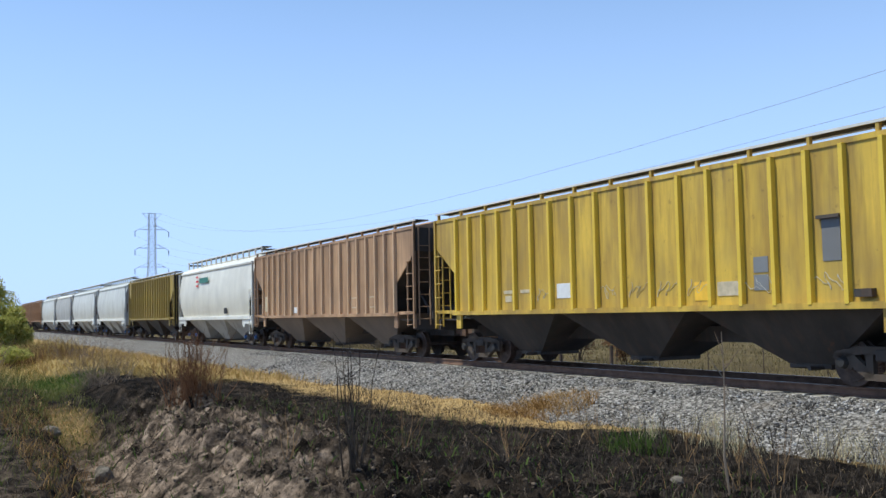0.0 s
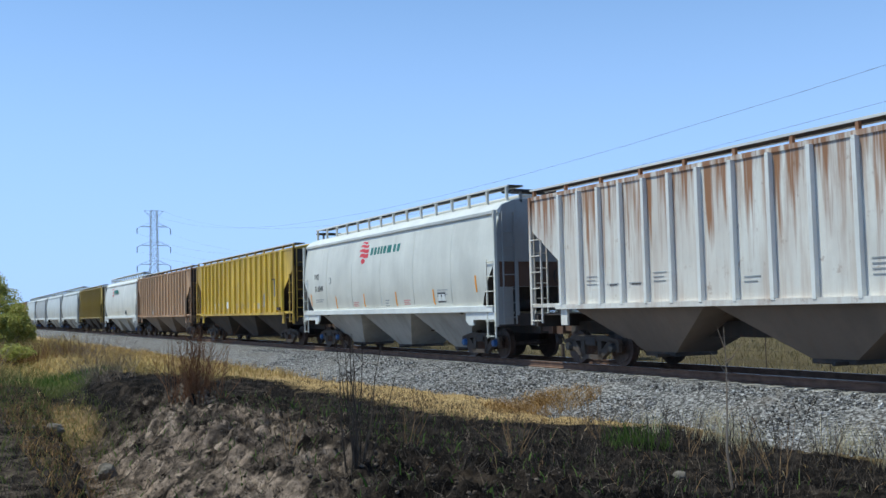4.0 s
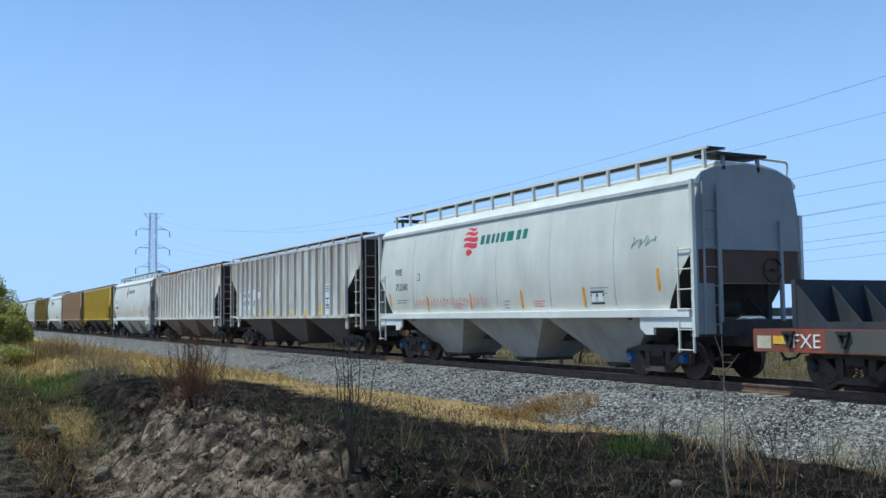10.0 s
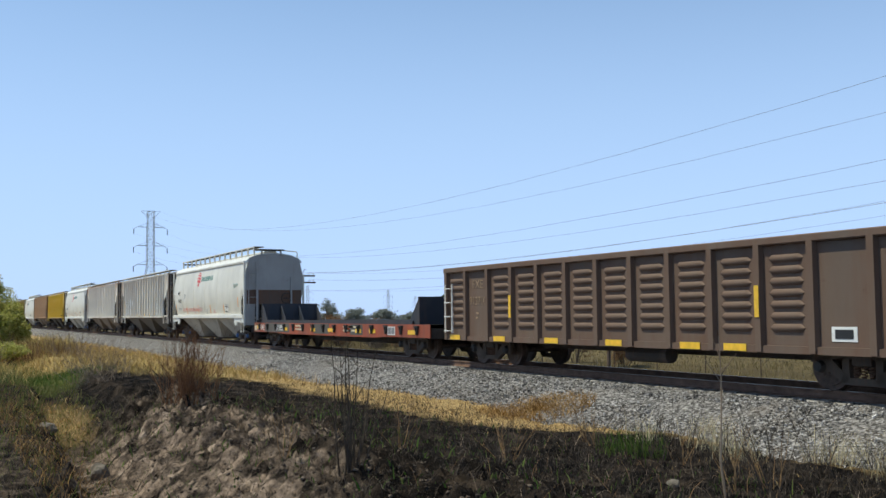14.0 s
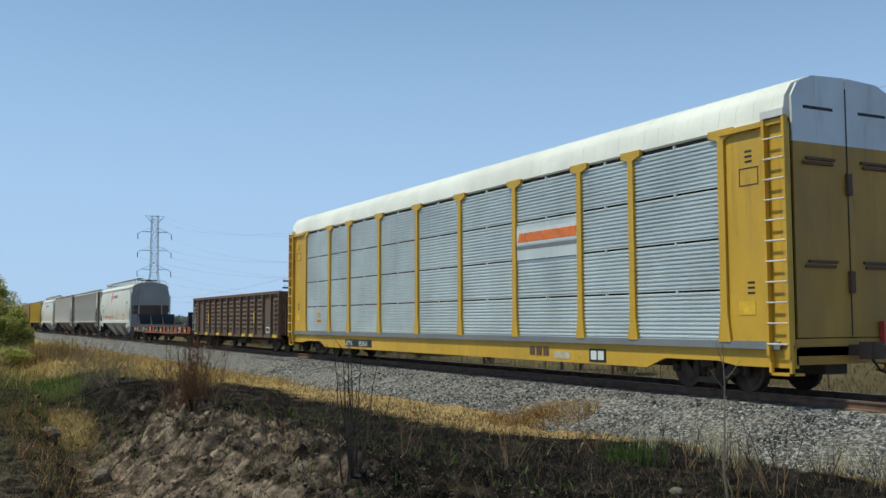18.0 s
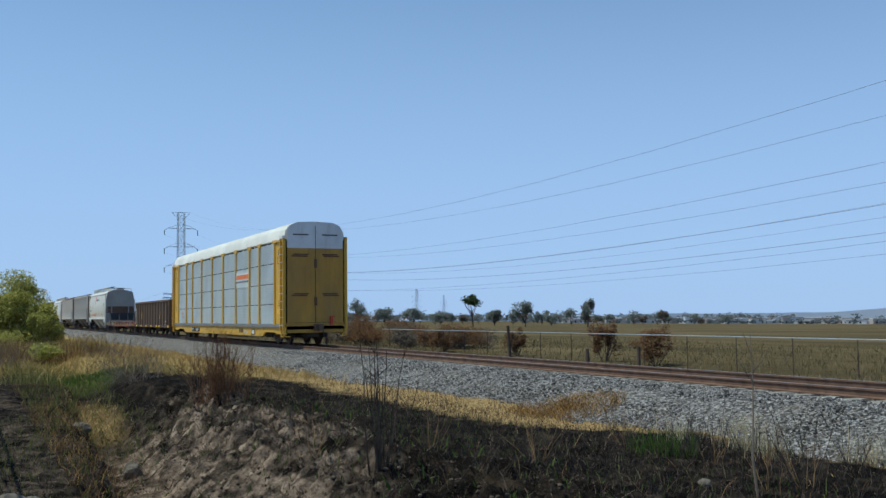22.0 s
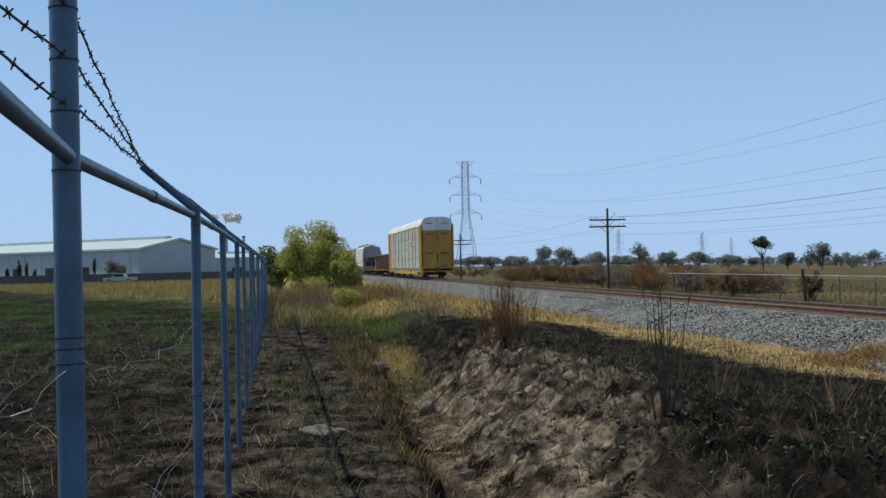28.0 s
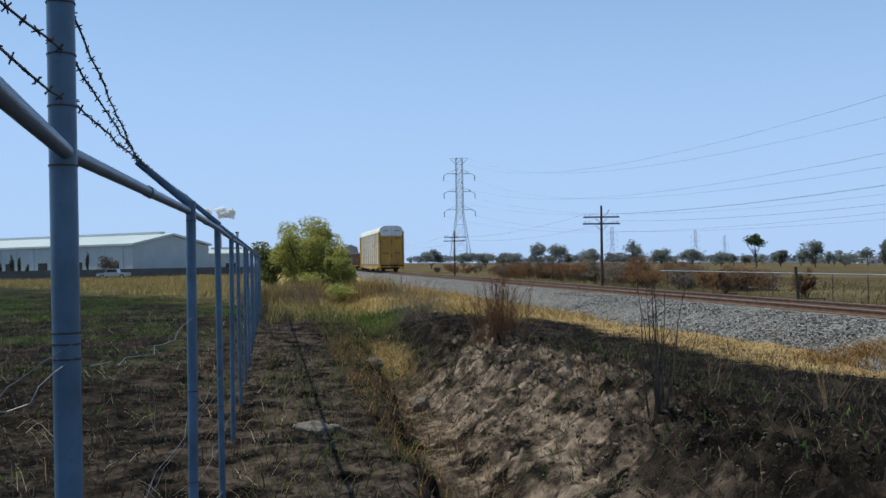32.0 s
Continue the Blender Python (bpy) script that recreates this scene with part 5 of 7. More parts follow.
def white_marks(car, h, number, extra):
    logo(car, 1.53, 3.31)
    lettering("FXE", 0.31, BLACKINK, car, (-1.574, h - 1.30, 2.80))
    lettering(number, 0.31, BLACKINK, car, (-1.578, h - 1.33, 2.31))
    stamp("mark_frame", ENDGREY, car, -1.578, h - 3.16, h - 2.96, 2.58, 2.82)
    stamp("mark_frame", WHITE, car, -1.584, h - 3.14, h - 2.98, 2.60, 2.80)
    for y0, zz in ((h - 0.85, 2.2), (4.3, 2.05), (1.5, 2.08), (-1.28, 2.08), (-4.1, 2.08), (-6.86, 2.4)):
        cuts = [zz - 0.46] + [q for q in (1.75, 2.25) if zz - 0.46 < q < zz + 0.02] + [zz + 0.02]
        reflector = Mesh()
        for q0, q1 in zip(cuts, cuts[1:]):
            reflector.add([(-hull_x(q) - 0.008, y0 + e + 0.05 * (q - zz + 0.46), q) for q, e in ((q0, -0.045), (q0, 0.045), (q1, 0.045), (q1, -0.045))], [(0, 1, 2, 3)])
        part("reflector", reflector, ORANGE, car)
    decal("test_mark", car, [(-4.87, 1.68), (-4.35, 1.68), (-4.35, 2.0), (-4.87, 2.0)], BLACKINK, 0.004)
    for q in (-4.82, -4.57):
        decal("test_mark", car, [(q, 1.74), (q + 0.17, 1.74), (q + 0.17, 1.94), (q, 1.94)], WHITEINK, 0.008)

    def lines(y1, z1, rows, width, height, material):
        for i in range(rows):
            w, z = width * (1.0, 0.8, 0.93)[i % 3], z1 - i * height * 2.3
            decal("small_lettering", car, [(y1 - w, z), (y1, z), (y1, z + height), (y1 - w, z + height)], material, 0.004)

    lines(h - 1.37, 1.95, 2, 0.9, 0.035, GREYBLUE)
    for y0 in (h - 5.4, h - 9.8):
        lines(y0, 1.78, 3, 0.5, 0.028, PINK)
    lines(h - 8.3, 1.80, 3, 0.3, 0.04, GREYBLUE)
    lines(-h + 3.6, 2.05, 3, 0.7, 0.03, GREYBLUE)
    curve = [(1.513, 1.62), (1.54, 1.85), (1.567, 2.2), (1.573, 2.5), (1.573, 2.75), (1.557, 3.05), (1.538, 3.3), (1.505, 3.55), (1.468, 3.8), (1.41, 4.05)]
    seam = shared("weld_seam", Mesh().path([(-x - 0.001, 0, z) for x, z in curve], 0.008, 5), WHITE)
    for i in range(1, 6):
        part("weld_seam", seam, None, car, at=(0, -h + i * 2 * h / 6, 0))
    if extra:
        scrawl(car, -1.548, h - 2.7, 1.72, 4.6, 0.30, PINK, 5)
        scrawl(car, -1.566, -h + 2.0, 2.85, 0.8, 0.35, plain("teal_chalk", (0.15, 0.42, 0.42), 0.7), 8)


white_marks(fx, h, "712542", True)

# 4: grey ribbed hopper
mid, h = middle(4)
na = ribbed_hopper("weathered grey ribbed covered hopper with white repainted panels", 0, h, GREY, 18, BAYS_GREY, GREY_RIB, GREY_RIB)
train.append((na, mid))
rib_y = rib_places(h)


def panel_stamp(name, material, car, ribs, i, z0, z1, a=0.08, b=0.08, x=-1.535):
    """A painted patch between rib i and the next, a and b short of them."""
    return stamp(name, material, car, x, ribs[i] + a, ribs[i + 1] - b, z0, z1)


for i, (z0, z1) in ((16, (1.55, 2.72)), (15, (1.55, 2.75)), (14, (1.55, 2.80)), (13, (1.60, 2.84))):
    panel_stamp("repaint", PATCH, na, rib_y, i, z0, z1, 0.06, 0.06)
panel_stamp("repaint", PATCH, na, rib_y, 12, 2.35, 2.68, 0.06, 0.06)
for i, upper, lower in ((15, "NA", "47"), (14, "HX", "91"), (13, "", "29")):
    y = rib_y[i + 1] - 0.16
    if upper:
        lettering(upper, 0.34, BLACKINK, na, (-1.545, y, 2.45), wide=0.88)
    lettering(lower, 0.34, BLACKINK, na, (-1.545, y, 2.05), wide=0.88)
stamp("reflector", AMBER, na, -1.545, rib_y[17] - 0.14, rib_y[17] - 0.07, 1.62, 2.7)
for i in (15, 14):
    bars("small_lettering", na, -1.543, rib_y[i + 1] - 0.2, 1.80, 3, 0.35, 0.03, GREYBLUE, 1.2)
for i in (14, 12, 10, 7, 5):
    panel_stamp("reflector", AMBER, na, rib_y, i, 1.54, 1.66, 0.2, 0.18, -1.543)
for z0, z1 in ((1.56, 1.70), (1.78, 1.92)):
    panel_stamp("reflector", AMBER, na, rib_y, 3, z0, z1, 0.14, 0.2)
for i in (7, 10, 13):
    bars("small_lettering", na, -1.536, rib_y[i + 1] - 0.25, 2.02, 4, 0.34, 0.025, CHALK, 1.4)
panel_stamp("notice", PATCH, na, rib_y, 2, 1.55, 2.78, 0.1, 0.1)
bars("small_lettering", na, -1.543, rib_y[3] - 0.15, 2.66, 3, 0.5, 0.045, ENDGREY, 1.3)
panel_stamp("test_mark", BLACKINK, na, rib_y, 2, 1.90, 2.22, 0.2, 0.18, -1.543)
for q in (0, 1):
    stamp("test_mark", WHITEINK, na, -1.55, rib_y[2] + 0.24 + q * 0.21, rib_y[2] + 0.40 + q * 0.21, 1.95, 2.17)
stamp("test_mark", OLIVE, na, -1.543, rib_y[2] + 0.22, rib_y[3] - 0.2, 1.78, 1.84)

# 5: rust-streaked white ribbed hopper
mid, h = middle(5)
fl = ribbed_hopper("white ribbed covered hopper streaked with brown rust", 0, h, WHITE_RUST, 18, BAYS_BROWN, WHITE_RUST, WHITE_RIB)
train.append((fl, mid))
rib_y = rib_places(h)
panel_stamp("test_mark", NAVY, fl, rib_y, 2, 1.78, 2.10, 0.25, 0.22)
panel_stamp("test_mark", WHITE_RUST, fl, rib_y, 2, 1.81, 2.07, 0.28, 0.25, -1.543)
panel_stamp("faded_patch", GREYBLUE, fl, rib_y, 3, 1.72, 2.10, 0.22, 0.2)
panel_stamp("faded_patch", GREY_RIB, fl, rib_y, 5, 1.60, 1.82, 0.25, 0.25)
for i, rows in ((6, 4), (9, 2), (12, 3), (13, 1), (14, 1), (15, 3), (1, 2)):
    bars("small_lettering", fl, -1.536, rib_y[i + 1] - 0.2, 2.15 if rows > 2 else 1.95, rows, 0.42, 0.022, GREYBLUE, 3.2)
panel_stamp("small_lettering", UNDER, fl, rib_y, 14, 1.92, 1.97, 0.25, 0.3)
panel_stamp("small_lettering", UNDER, fl, rib_y, 13, 1.92, 1.97, 0.25, 0.3)

# 6: white curved-side hopper
mid, h = middle(6)
fx = curved_hopper("white curved-side covered hopper with company mark and white sill", 0, h, WHITE, END_SHADED, BAYS)
train.append((fx, mid))
white_marks(fx, h, "713048", False)

# 7: yellow ribbed hopper
mid, h = middle(7)
ya = ribbed_hopper("yellow ribbed covered hopper with grimy patches and graffiti", 0, h, YELLOW, 18, BAYS_SHADED, YELLOW, YELLOW_RIB)
train.append((ya, mid))
rib_y = rib_places(h)
panel_stamp("notice", PATCH, ya, rib_y, 10, 1.78, 2.15, 0.14, 0.2)
for i in (12, 13):
    panel_stamp("notice", CREAM, ya, rib_y, i, 1.96, 2.05, 0.2, 0.2)
panel_stamp("notice", CREAM, ya, rib_y, 13, 1.74, 1.90, 0.24, 0.28)
panel_stamp("notice", AMBER, ya, rib_y, 5, 1.62, 2.0, 0.12, 0.36)
panel_stamp("notice", CREAM, ya, rib_y, 4, 1.70, 1.98, 0.12, 0.14)
for z0, z1 in ((1.78, 2.08), (2.12, 2.42)):
    panel_stamp("test_mark", ENDGREY, ya, rib_y, 3, z0, z1, 0.2, 0.28)
panel_stamp("vent", ENDGREY, ya, rib_y, 1, 2.25, 3.0, 0.14, 0.26)
part("vent_hood", Mesh().box(-1.62, -1.53, rib_y[1] + 0.10, rib_y[2] - 0.2, 3.0, 3.06), UNDER, ya)
part("placard_box", Mesh().box(-1.66, -1.53, rib_y[0] + 0.28, rib_y[1] - 0.18, 1.60, 1.74), UNDER, ya)
for i, sd in ((11, 1), (8, 2), (7, 8), (6, 3), (5, 4), (3, 5), (1, 6)):
    scrawl(ya, -1.54, rib_y[i + 1] - 0.14, 1.68, 0.55, 0.42, CHALK, sd)

# 8: faded brown ribbed hopper
mid, h = middle(8)
ru = ribbed_hopper("faded brown ribbed covered hopper with rusty stains", 0, h, BROWN, 18, BAYS_BROWN, BROWN, BROWN_RIB)
train.append((ru, mid))
rib_y = rib_places(h)
for i in (2, 4):
    panel_stamp("test_mark", CREAM, ru, rib_y, i, 1.72, 2.12, 0.16, 0.16)
    panel_stamp("test_mark", BROWN, ru, rib_y, i, 1.76, 2.08, 0.2, 0.2, -1.543)
panel_stamp("notice", PATCH, ru, rib_y, 11, 1.6, 1.85, 0.2, 0.15)
panel_stamp("faded_patch", CREAM, ru, rib_y, 16, 1.7, 2.4, 0.15, 0.15)

# 9 and on: the wagons ahead
AHEAD = ((9, "c", WHITE, "white curved-side covered hopper ahead in the train"), (10, "r", OLIVE, "faded olive-yellow ribbed covered hopper"), (11, "c", WHITE2, "dusty white curved-side covered hopper"), (12, "c", WHITE2, "dusty white smooth covered hopper"), (13, "c", GREYBLUE, "dull grey smooth covered hopper"), (14, "c", WHITE2, "dusty white smooth covered hopper"), (15, "r", BROWN, "faded brown ribbed covered hopper"), (16, "r", BROWN, "dark brown ribbed covered hopper"))
for i, kind, m, text in AHEAD:
    mid, h = middle(i)
    if kind == "c":
        ob = curved_hopper(text, 0, h, m, END_SHADED, BAYS, roll=i < 10)
        if i == 9:
            for j in range(3):
                stamp("logo_stripe", REDINK, ob, -1.585, h - 5.0, h - 4.5, 3.3 + j * 0.26, 3.42 + j * 0.26)
            bars("word_mark", ob, -1.585, h - 5.3, 3.5, 1, 2.0, 0.3, GREENINK)
            stamp("test_mark", BLACKINK, ob, -1.578, -h + 4.6, -h + 5.2, 1.68, 1.98)
    else:
        ob = ribbed_hopper(text, 0, h, m, 18, BAYS_SHADED, m, None, i < 10)
    train.append((ob, mid))


# ---------------------------------------------------------------- fence beside the camera
FENCE_X, RAIL_Z = -15.95, 1.775
fence = thing("pipe_fence", "blue-grey steel pipe fence with angled arms and barbed wire", "fence")
POSTS = [({-1: -15.785, 0: -16.02, 1: -15.95, 2: -15.94}.get(k, FENCE_X - 0.006 * k), 2.75 + 3.0 * k) for k in range(-1, 15)]
for k, (x, y) in enumerate(POSTS, -1):
    r = 0.037 if k == 0 else 0.028
    top = 2.75 if k == 0 else RAIL_Z + 0.04
    g = ground_z(x, y) - 0.1
    m = Mesh().tube((x, y, g), (x + (0.015 if k % 2 else -0.012), y, top), r, 16)
    post = part("fence_post", m, PIPE, fence, smooth=True)
    if k < 6:
        heights = (0.55, 1.20, 1.24, 1.27, 1.72, 1.88, 2.02, 2.16) if k == 0 else (0.2, 0.72, 1.70)
        for z in heights:
            xc = x + (0.015 if k % 2 else -0.012) * (z - g) / (top - g)
            part("post_clamp", Mesh().tube((xc, y, z), (xc, y, z + 0.005), r + 0.002, 14), WIRE, post, "rusty wire tie")
    if k != 0:
        part("angled_arm", Mesh().tube((x + 0.012, y, RAIL_Z + 0.02), (x - 0.28, y, RAIL_Z + 0.27), 0.024, 10, 0.02), PIPE, post, smooth=True)
for (x0, y0), (x1, y1) in zip(POSTS, POSTS[1:]):
    part("top_rail", Mesh().tube((x0 - 0.0, y0, RAIL_Z - 0.015), (x1, y1, RAIL_Z - 0.015), 0.0215, 12).tube(((x0 + x1) / 2, (y0 + y1) / 2 - 0.06, RAIL_Z - 0.015), ((x0 + x1) / 2, (y0 + y1) / 2 + 0.06, RAIL_Z - 0.015), 0.025, 12), PIPE, fence, smooth=True)


def barbed(parent, a, b, sag, barbs=True, seed=1):
    """Two twisted strands with four-pointed barbs."""
    rng = random.Random(seed)
    a, b = Vector(a), Vector(b)
    n = 14
    pts = [a.lerp(b, i / n) - Vector((0, 0, sag * 4 * (i / n) * (1 - i / n))) + Vector((rng.uniform(-1, 1), 0, rng.uniform(-1, 1))) * 0.004 for i in range(n + 1)]
    m = Mesh().path(pts, 0.0035, 5)
    if barbs:
        length = (b - a).length
        for i in range(int(length / 0.125)):
            u = (i + 0.5) * 0.125 / length * n
            j = min(n - 1, int(u))
            p = pts[j].lerp(pts[j + 1], u - j)
            for _ in range(2):
                d = Vector((rng.uniform(-1, 1), rng.uniform(-0.5, 0.5), rng.uniform(-1, 1))).normalized() * 0.015
                m.tube(p - d, p + d, 0.0022, 4)
            m.tube(p - Vector((0, 0.008, 0)), p + Vector((0, 0.008, 0)), 0.005, 5)
    return part("barbed_wire", m, WIRE, parent, "rusty barbed wire")


for j in range(3):
    z0 = (1.90, 2.03, 2.17)[j]
    u = (0.80, 0.92, 1.0)[j]
    tip = [(x - 0.28 * u, y, RAIL_Z + 0.02 + 0.27 * u) for x, y in POSTS]
    barbed(fence, (tip[0][0], tip[0][1], tip[0][2]), (-16.02, 2.75, z0), 0.04, True, 20 + j)
    barbed(fence, (-16.02, 2.75, z0 + 0.02), tip[2], 0.012, True, 30 + j)
    for k in range(2, 9):
        barbed(fence, tip[k], tip[k + 1], 0.015, k < 4, 40 + 7 * k + j)

# loose tie wires hanging low between the posts
for k, (p, q, sag) in enumerate((((-16.55, 2.35, 0.92), (-16.02, 2.72, 1.24), 0.03), ((-15.97, 2.75, 1.18), (-15.95, 5.75, 1.14), 0.06), ((-16.0, 3.1, 0.5), (-15.95, 8.72, 0.46), -0.04), ((-16.0, 5.0, 0.02), (-15.96, 11.7, -0.3), -0.05), ((-16.6, 6.2, -0.35), (-15.96, 8.7, 0.35), 0.06), ((-16.3, 2.5, 1.05), (-16.02, 2.72, 1.2), 0.05))):
    n = 12
    a, b = Vector(p), Vector(q)
    pts = [a.lerp(b, i / n) - Vector((0, 0, sag * 4 * (i / n) * (1 - i / n))) + Vector((0.02 * math.sin(i * 1.7), 0, 0.012 * math.sin(i * 2.3))) for i in range(n + 1)]
    part("loose_wire", Mesh().path(pts, 0.0017, 5), plain("grey_wire", (0.18, 0.18, 0.18), 0.5, 0.5) if k == 0 else bpy.data.materials["grey_wire"], fence, "loose bent grey wire")


# ---------------------------------------------------------------- plants
def blades(count, place, lo, hi, lean, width, rng, verts, faces):
    for _ in range(count):
        x, y, z = place(rng)
        h = rng.uniform(lo, hi)
        a = rng.uniform(0, 6.283)
        w = width * rng.uniform(0.6, 1.4)
        dx, dy = lean * h * rng.uniform(-1, 1), lean * h * rng.uniform(-1, 1)
        cx, cy = math.cos(a) * w, math.sin(a) * w
        n = len(verts)
        verts += [(x - cx, y - cy, z - 0.02), (x + cx, y + cy, z - 0.02), (x + dx * 0.4 + cx * 0.7, y + dy * 0.4 + cy * 0.7, z + h * 0.6), (x + dx * 0.4 - cx * 0.7, y + dy * 0.4 - cy * 0.7, z + h * 0.6), (x + dx, y + dy, z + h)]
        faces += [(n, n + 1, n + 2, n + 3), (n + 3, n + 2, n + 4)]


def grass(name, label, count, place, lo, hi, lean, width, material, seed, category="grass"):
    rng = random.Random(seed)
    v, f = [], []
    blades(count, place, lo, hi, lean, width, rng, v, f)
    return tagged(new(name, raw(name, v, f, material)), label, category, kind="stuff")


STRAW = leafy("straw", (0.30, 0.19, 0.075), (0.56, 0.385, 0.16), (0.70, 0.52, 0.25), (0.50, 0.32, 0.12))
DRYBROWN = leafy("dry_brown_stalk", (0.14, 0.08, 0.04), (0.26, 0.155, 0.075), (0.38, 0.245, 0.12))
GREENBLADE = leafy("green_blade", (0.04, 0.08, 0.015), (0.09, 0.15, 0.03), (0.18, 0.23, 0.06), glow_through=0.35)
GREYSTALK = leafy("grey_stalk", (0.14, 0.10, 0.075), (0.24, 0.18, 0.13), (0.33, 0.26, 0.19))
REDTWIG = leafy("red_brown_twig", (0.09, 0.042, 0.022), (0.18, 0.09, 0.046), (0.28, 0.15, 0.08))
CHAR = leafy("charred_stalk", (0.02, 0.018, 0.016), (0.05, 0.04, 0.033), (0.13, 0.10, 0.075))
OLIVEGRASS = leafy("olive_dry_grass", (0.26, 0.175, 0.055), (0.46, 0.33, 0.11), (0.62, 0.46, 0.18), (0.30, 0.25, 0.075))
OLIVEDARK = leafy("dull_olive_blade", (0.07, 0.09, 0.022), (0.16, 0.18, 0.045), (0.28, 0.26, 0.085), glow_through=0.3)
HEAP = leafy("heaped_dry_grass", (0.17, 0.09, 0.03), (0.36, 0.21, 0.075), (0.50, 0.31, 0.11))
PALE = leafy("pale_dry_blade", (0.45, 0.38, 0.22), (0.62, 0.54, 0.35), (0.50, 0.42, 0.24))


def clump_place(x0, x1, y0, y1, clump=1.0, power=1.0, off=0.0):
    def place(rng):
        while True:
            x = rng.uniform(x0, x1)
            y = y0 + (y1 - y0) * rng.random() ** power
            if 0.5 + 0.5 * fbm(x, y, clump, off) > rng.random():
                return x, y, ground_z(x, y)
    return place


def burnt_edge(y):
    """The straw begins beyond this x; near the bank's end the burnt soil reaches the ballast."""
    return -6.6 + 2.2 * max(0.0, min(1.0, (15.6 - y) / 2.6))


def strip_place(x0, x1, y0, y1, clump, power, off):
    inner = clump_place(x0, x1, y0, y1, clump, power, off)

    def place(rng):
        while True:
            q = inner(rng)
            if q[0] > burnt_edge(q[1]) + 0.7 * fbm(q[0], q[1], 0.8, 61) + rng.uniform(-0.3, 0.3) or rng.random() < 0.03:
                return q
    return place


def verge_place(x0, x1, y0, y1, clump, power, off):
    inner = clump_place(x0, x1, y0, y1, clump, power, off)

    def place(rng):
        while True:
            q = inner(rng)
            if q[1] + 1.5 * (q[0] + 8) + 3 * fbm(q[0], q[1], 0.6, 3) > 32:
                return q
    return place


def patch(cx, cy, r, on_bed=False):
    def place(rng):
        a, d = rng.uniform(0, 6.283), r * 1.3 * rng.random() ** 0.8
        x, y = cx + d * math.cos(a), cy + d * math.sin(a)
        return x, y, max(ground_z(x, y), bed_z(x)) if on_bed else ground_z(x, y)
    return place


def regrowth_place(rng):
    while True:
        x, y = rng.uniform(-40, -16.2), 9 + 60 * rng.random()
        if fbm(x, y, 0.22, 21) + 0.6 * fbm(x, y, 1.4, 2) + 0.012 * (y - 30) > 0.30:
            return x, y, ground_z(x, y)


def field_place(rng):
    inner = clump_place(-90, -15.8, 44, 175, 0.2, 1.0, 25)
    while True:
        q = inner(rng)
        if q[1] + 2.36 * q[0] + 10 * fbm(q[0], q[1], 0.2, 5) > 14:
            return q


grass("dry_grass", "short yellow dry grass along the ballast foot", 7500, strip_place(-7.4, -4.2, 5, 60, 0.8, 1.6, 2), 0.02, 0.10, 1.3, 0.006, STRAW, 1)
grass("dry_grass", "yellow and brown dry grass over the verge", 8500, verge_place(-14.6, -4.5, 30, 80, 0.45, 1.1, 9), 0.10, 0.34, 0.8, 0.010, OLIVEGRASS, 2)
grass("dry_grass", "yellow dry grass tufts over the verge", 3200, verge_place(-12.5, -4.5, 28, 70, 0.25, 1.0, 29), 0.10, 0.38, 0.7, 0.010, STRAW, 62)
grass("dry_grass", "yellow-brown dry weeds along the fence", 3000, clump_place(-15.7, -12.6, 33, 60, 0.5, 1.0, 39), 0.10, 0.5, 0.8, 0.009, OLIVEGRASS, 63)
grass("green_grass", "dull olive scrub grass along the ditch", 3200, clump_place(-14.1, -11.6, 20, 50, 0.5, 0.8, 49), 0.06, 0.34, 0.9, 0.007, OLIVEDARK, 68)
grass("green_grass", "dark olive scrub grass at the path side", 900, clump_place(-15.7, -13.6, 8, 22, 0.8, 0.9, 71), 0.05, 0.25, 1.0, 0.006, OLIVEDARK, 72)
grass("burnt_stubble", "charred stubble at the path side", 1200, clump_place(-15.7, -13.6, 8, 24, 1.1, 0.9, 73), 0.05, 0.22, 1.0, 0.005, CHAR, 74)
grass("straw_patch", "flattened pale yellow grass in the ditch", 600, clump_place(-12.9, -11.9, 23.5, 30.5, 0.6, 1.0, 64), 0.03, 0.12, 1.3, 0.008, STRAW, 64)
grass("dry_grass", "brown dry grass in the ditch", 2600, clump_place(-14.2, -12.8, 9, 34, 0.9, 0.8, 5), 0.05, 0.2, 0.9, 0.005, DRYBROWN, 3)
grass("green_grass", "fresh green grass patch at the ditch end", 1500, patch(-11.9, 36.0, 1.9), 0.05, 0.2, 0.9, 0.01, GREENBLADE, 4)
grass("burnt_stubble", "charred grass stubble on the burnt ground", 11000, clump_place(-12.0, -4.6, 6, 28, 1.3, 1.2, 12), 0.03, 0.16, 0.8, 0.004, CHAR, 5)
grass("burnt_stubble", "charred stubble inside the fence", 9000, clump_place(-32, -14.8, 8, 40, 0.8, 1.3, 15), 0.04, 0.2, 1.2, 0.006, CHAR, 6)
grass("burnt_stubble", "brown dry stubble inside the fence", 5000, clump_place(-32, -15.4, 8, 45, 0.6, 1.2, 55), 0.04, 0.22, 1.4, 0.005, DRYBROWN, 66)
grass("dry_grass", "bent pale dry stalks on the burnt field", 3200, clump_place(-30, -15.4, 8, 45, 0.7, 1.2, 18), 0.04, 0.24, 2.2, 0.003, PALE, 16)
grass("dry_grass", "yellow dry grass tufts at the field's unburnt edge", 6000, field_place, 0.25, 0.75, 0.5, 0.022, STRAW, 76)
grass("dry_grass", "bent dry stalks on the burnt bank", 450, clump_place(-13.5, -5.0, 7, 24, 0.7, 1.1, 19), 0.06, 0.28, 1.5, 0.003, DRYBROWN, 17)
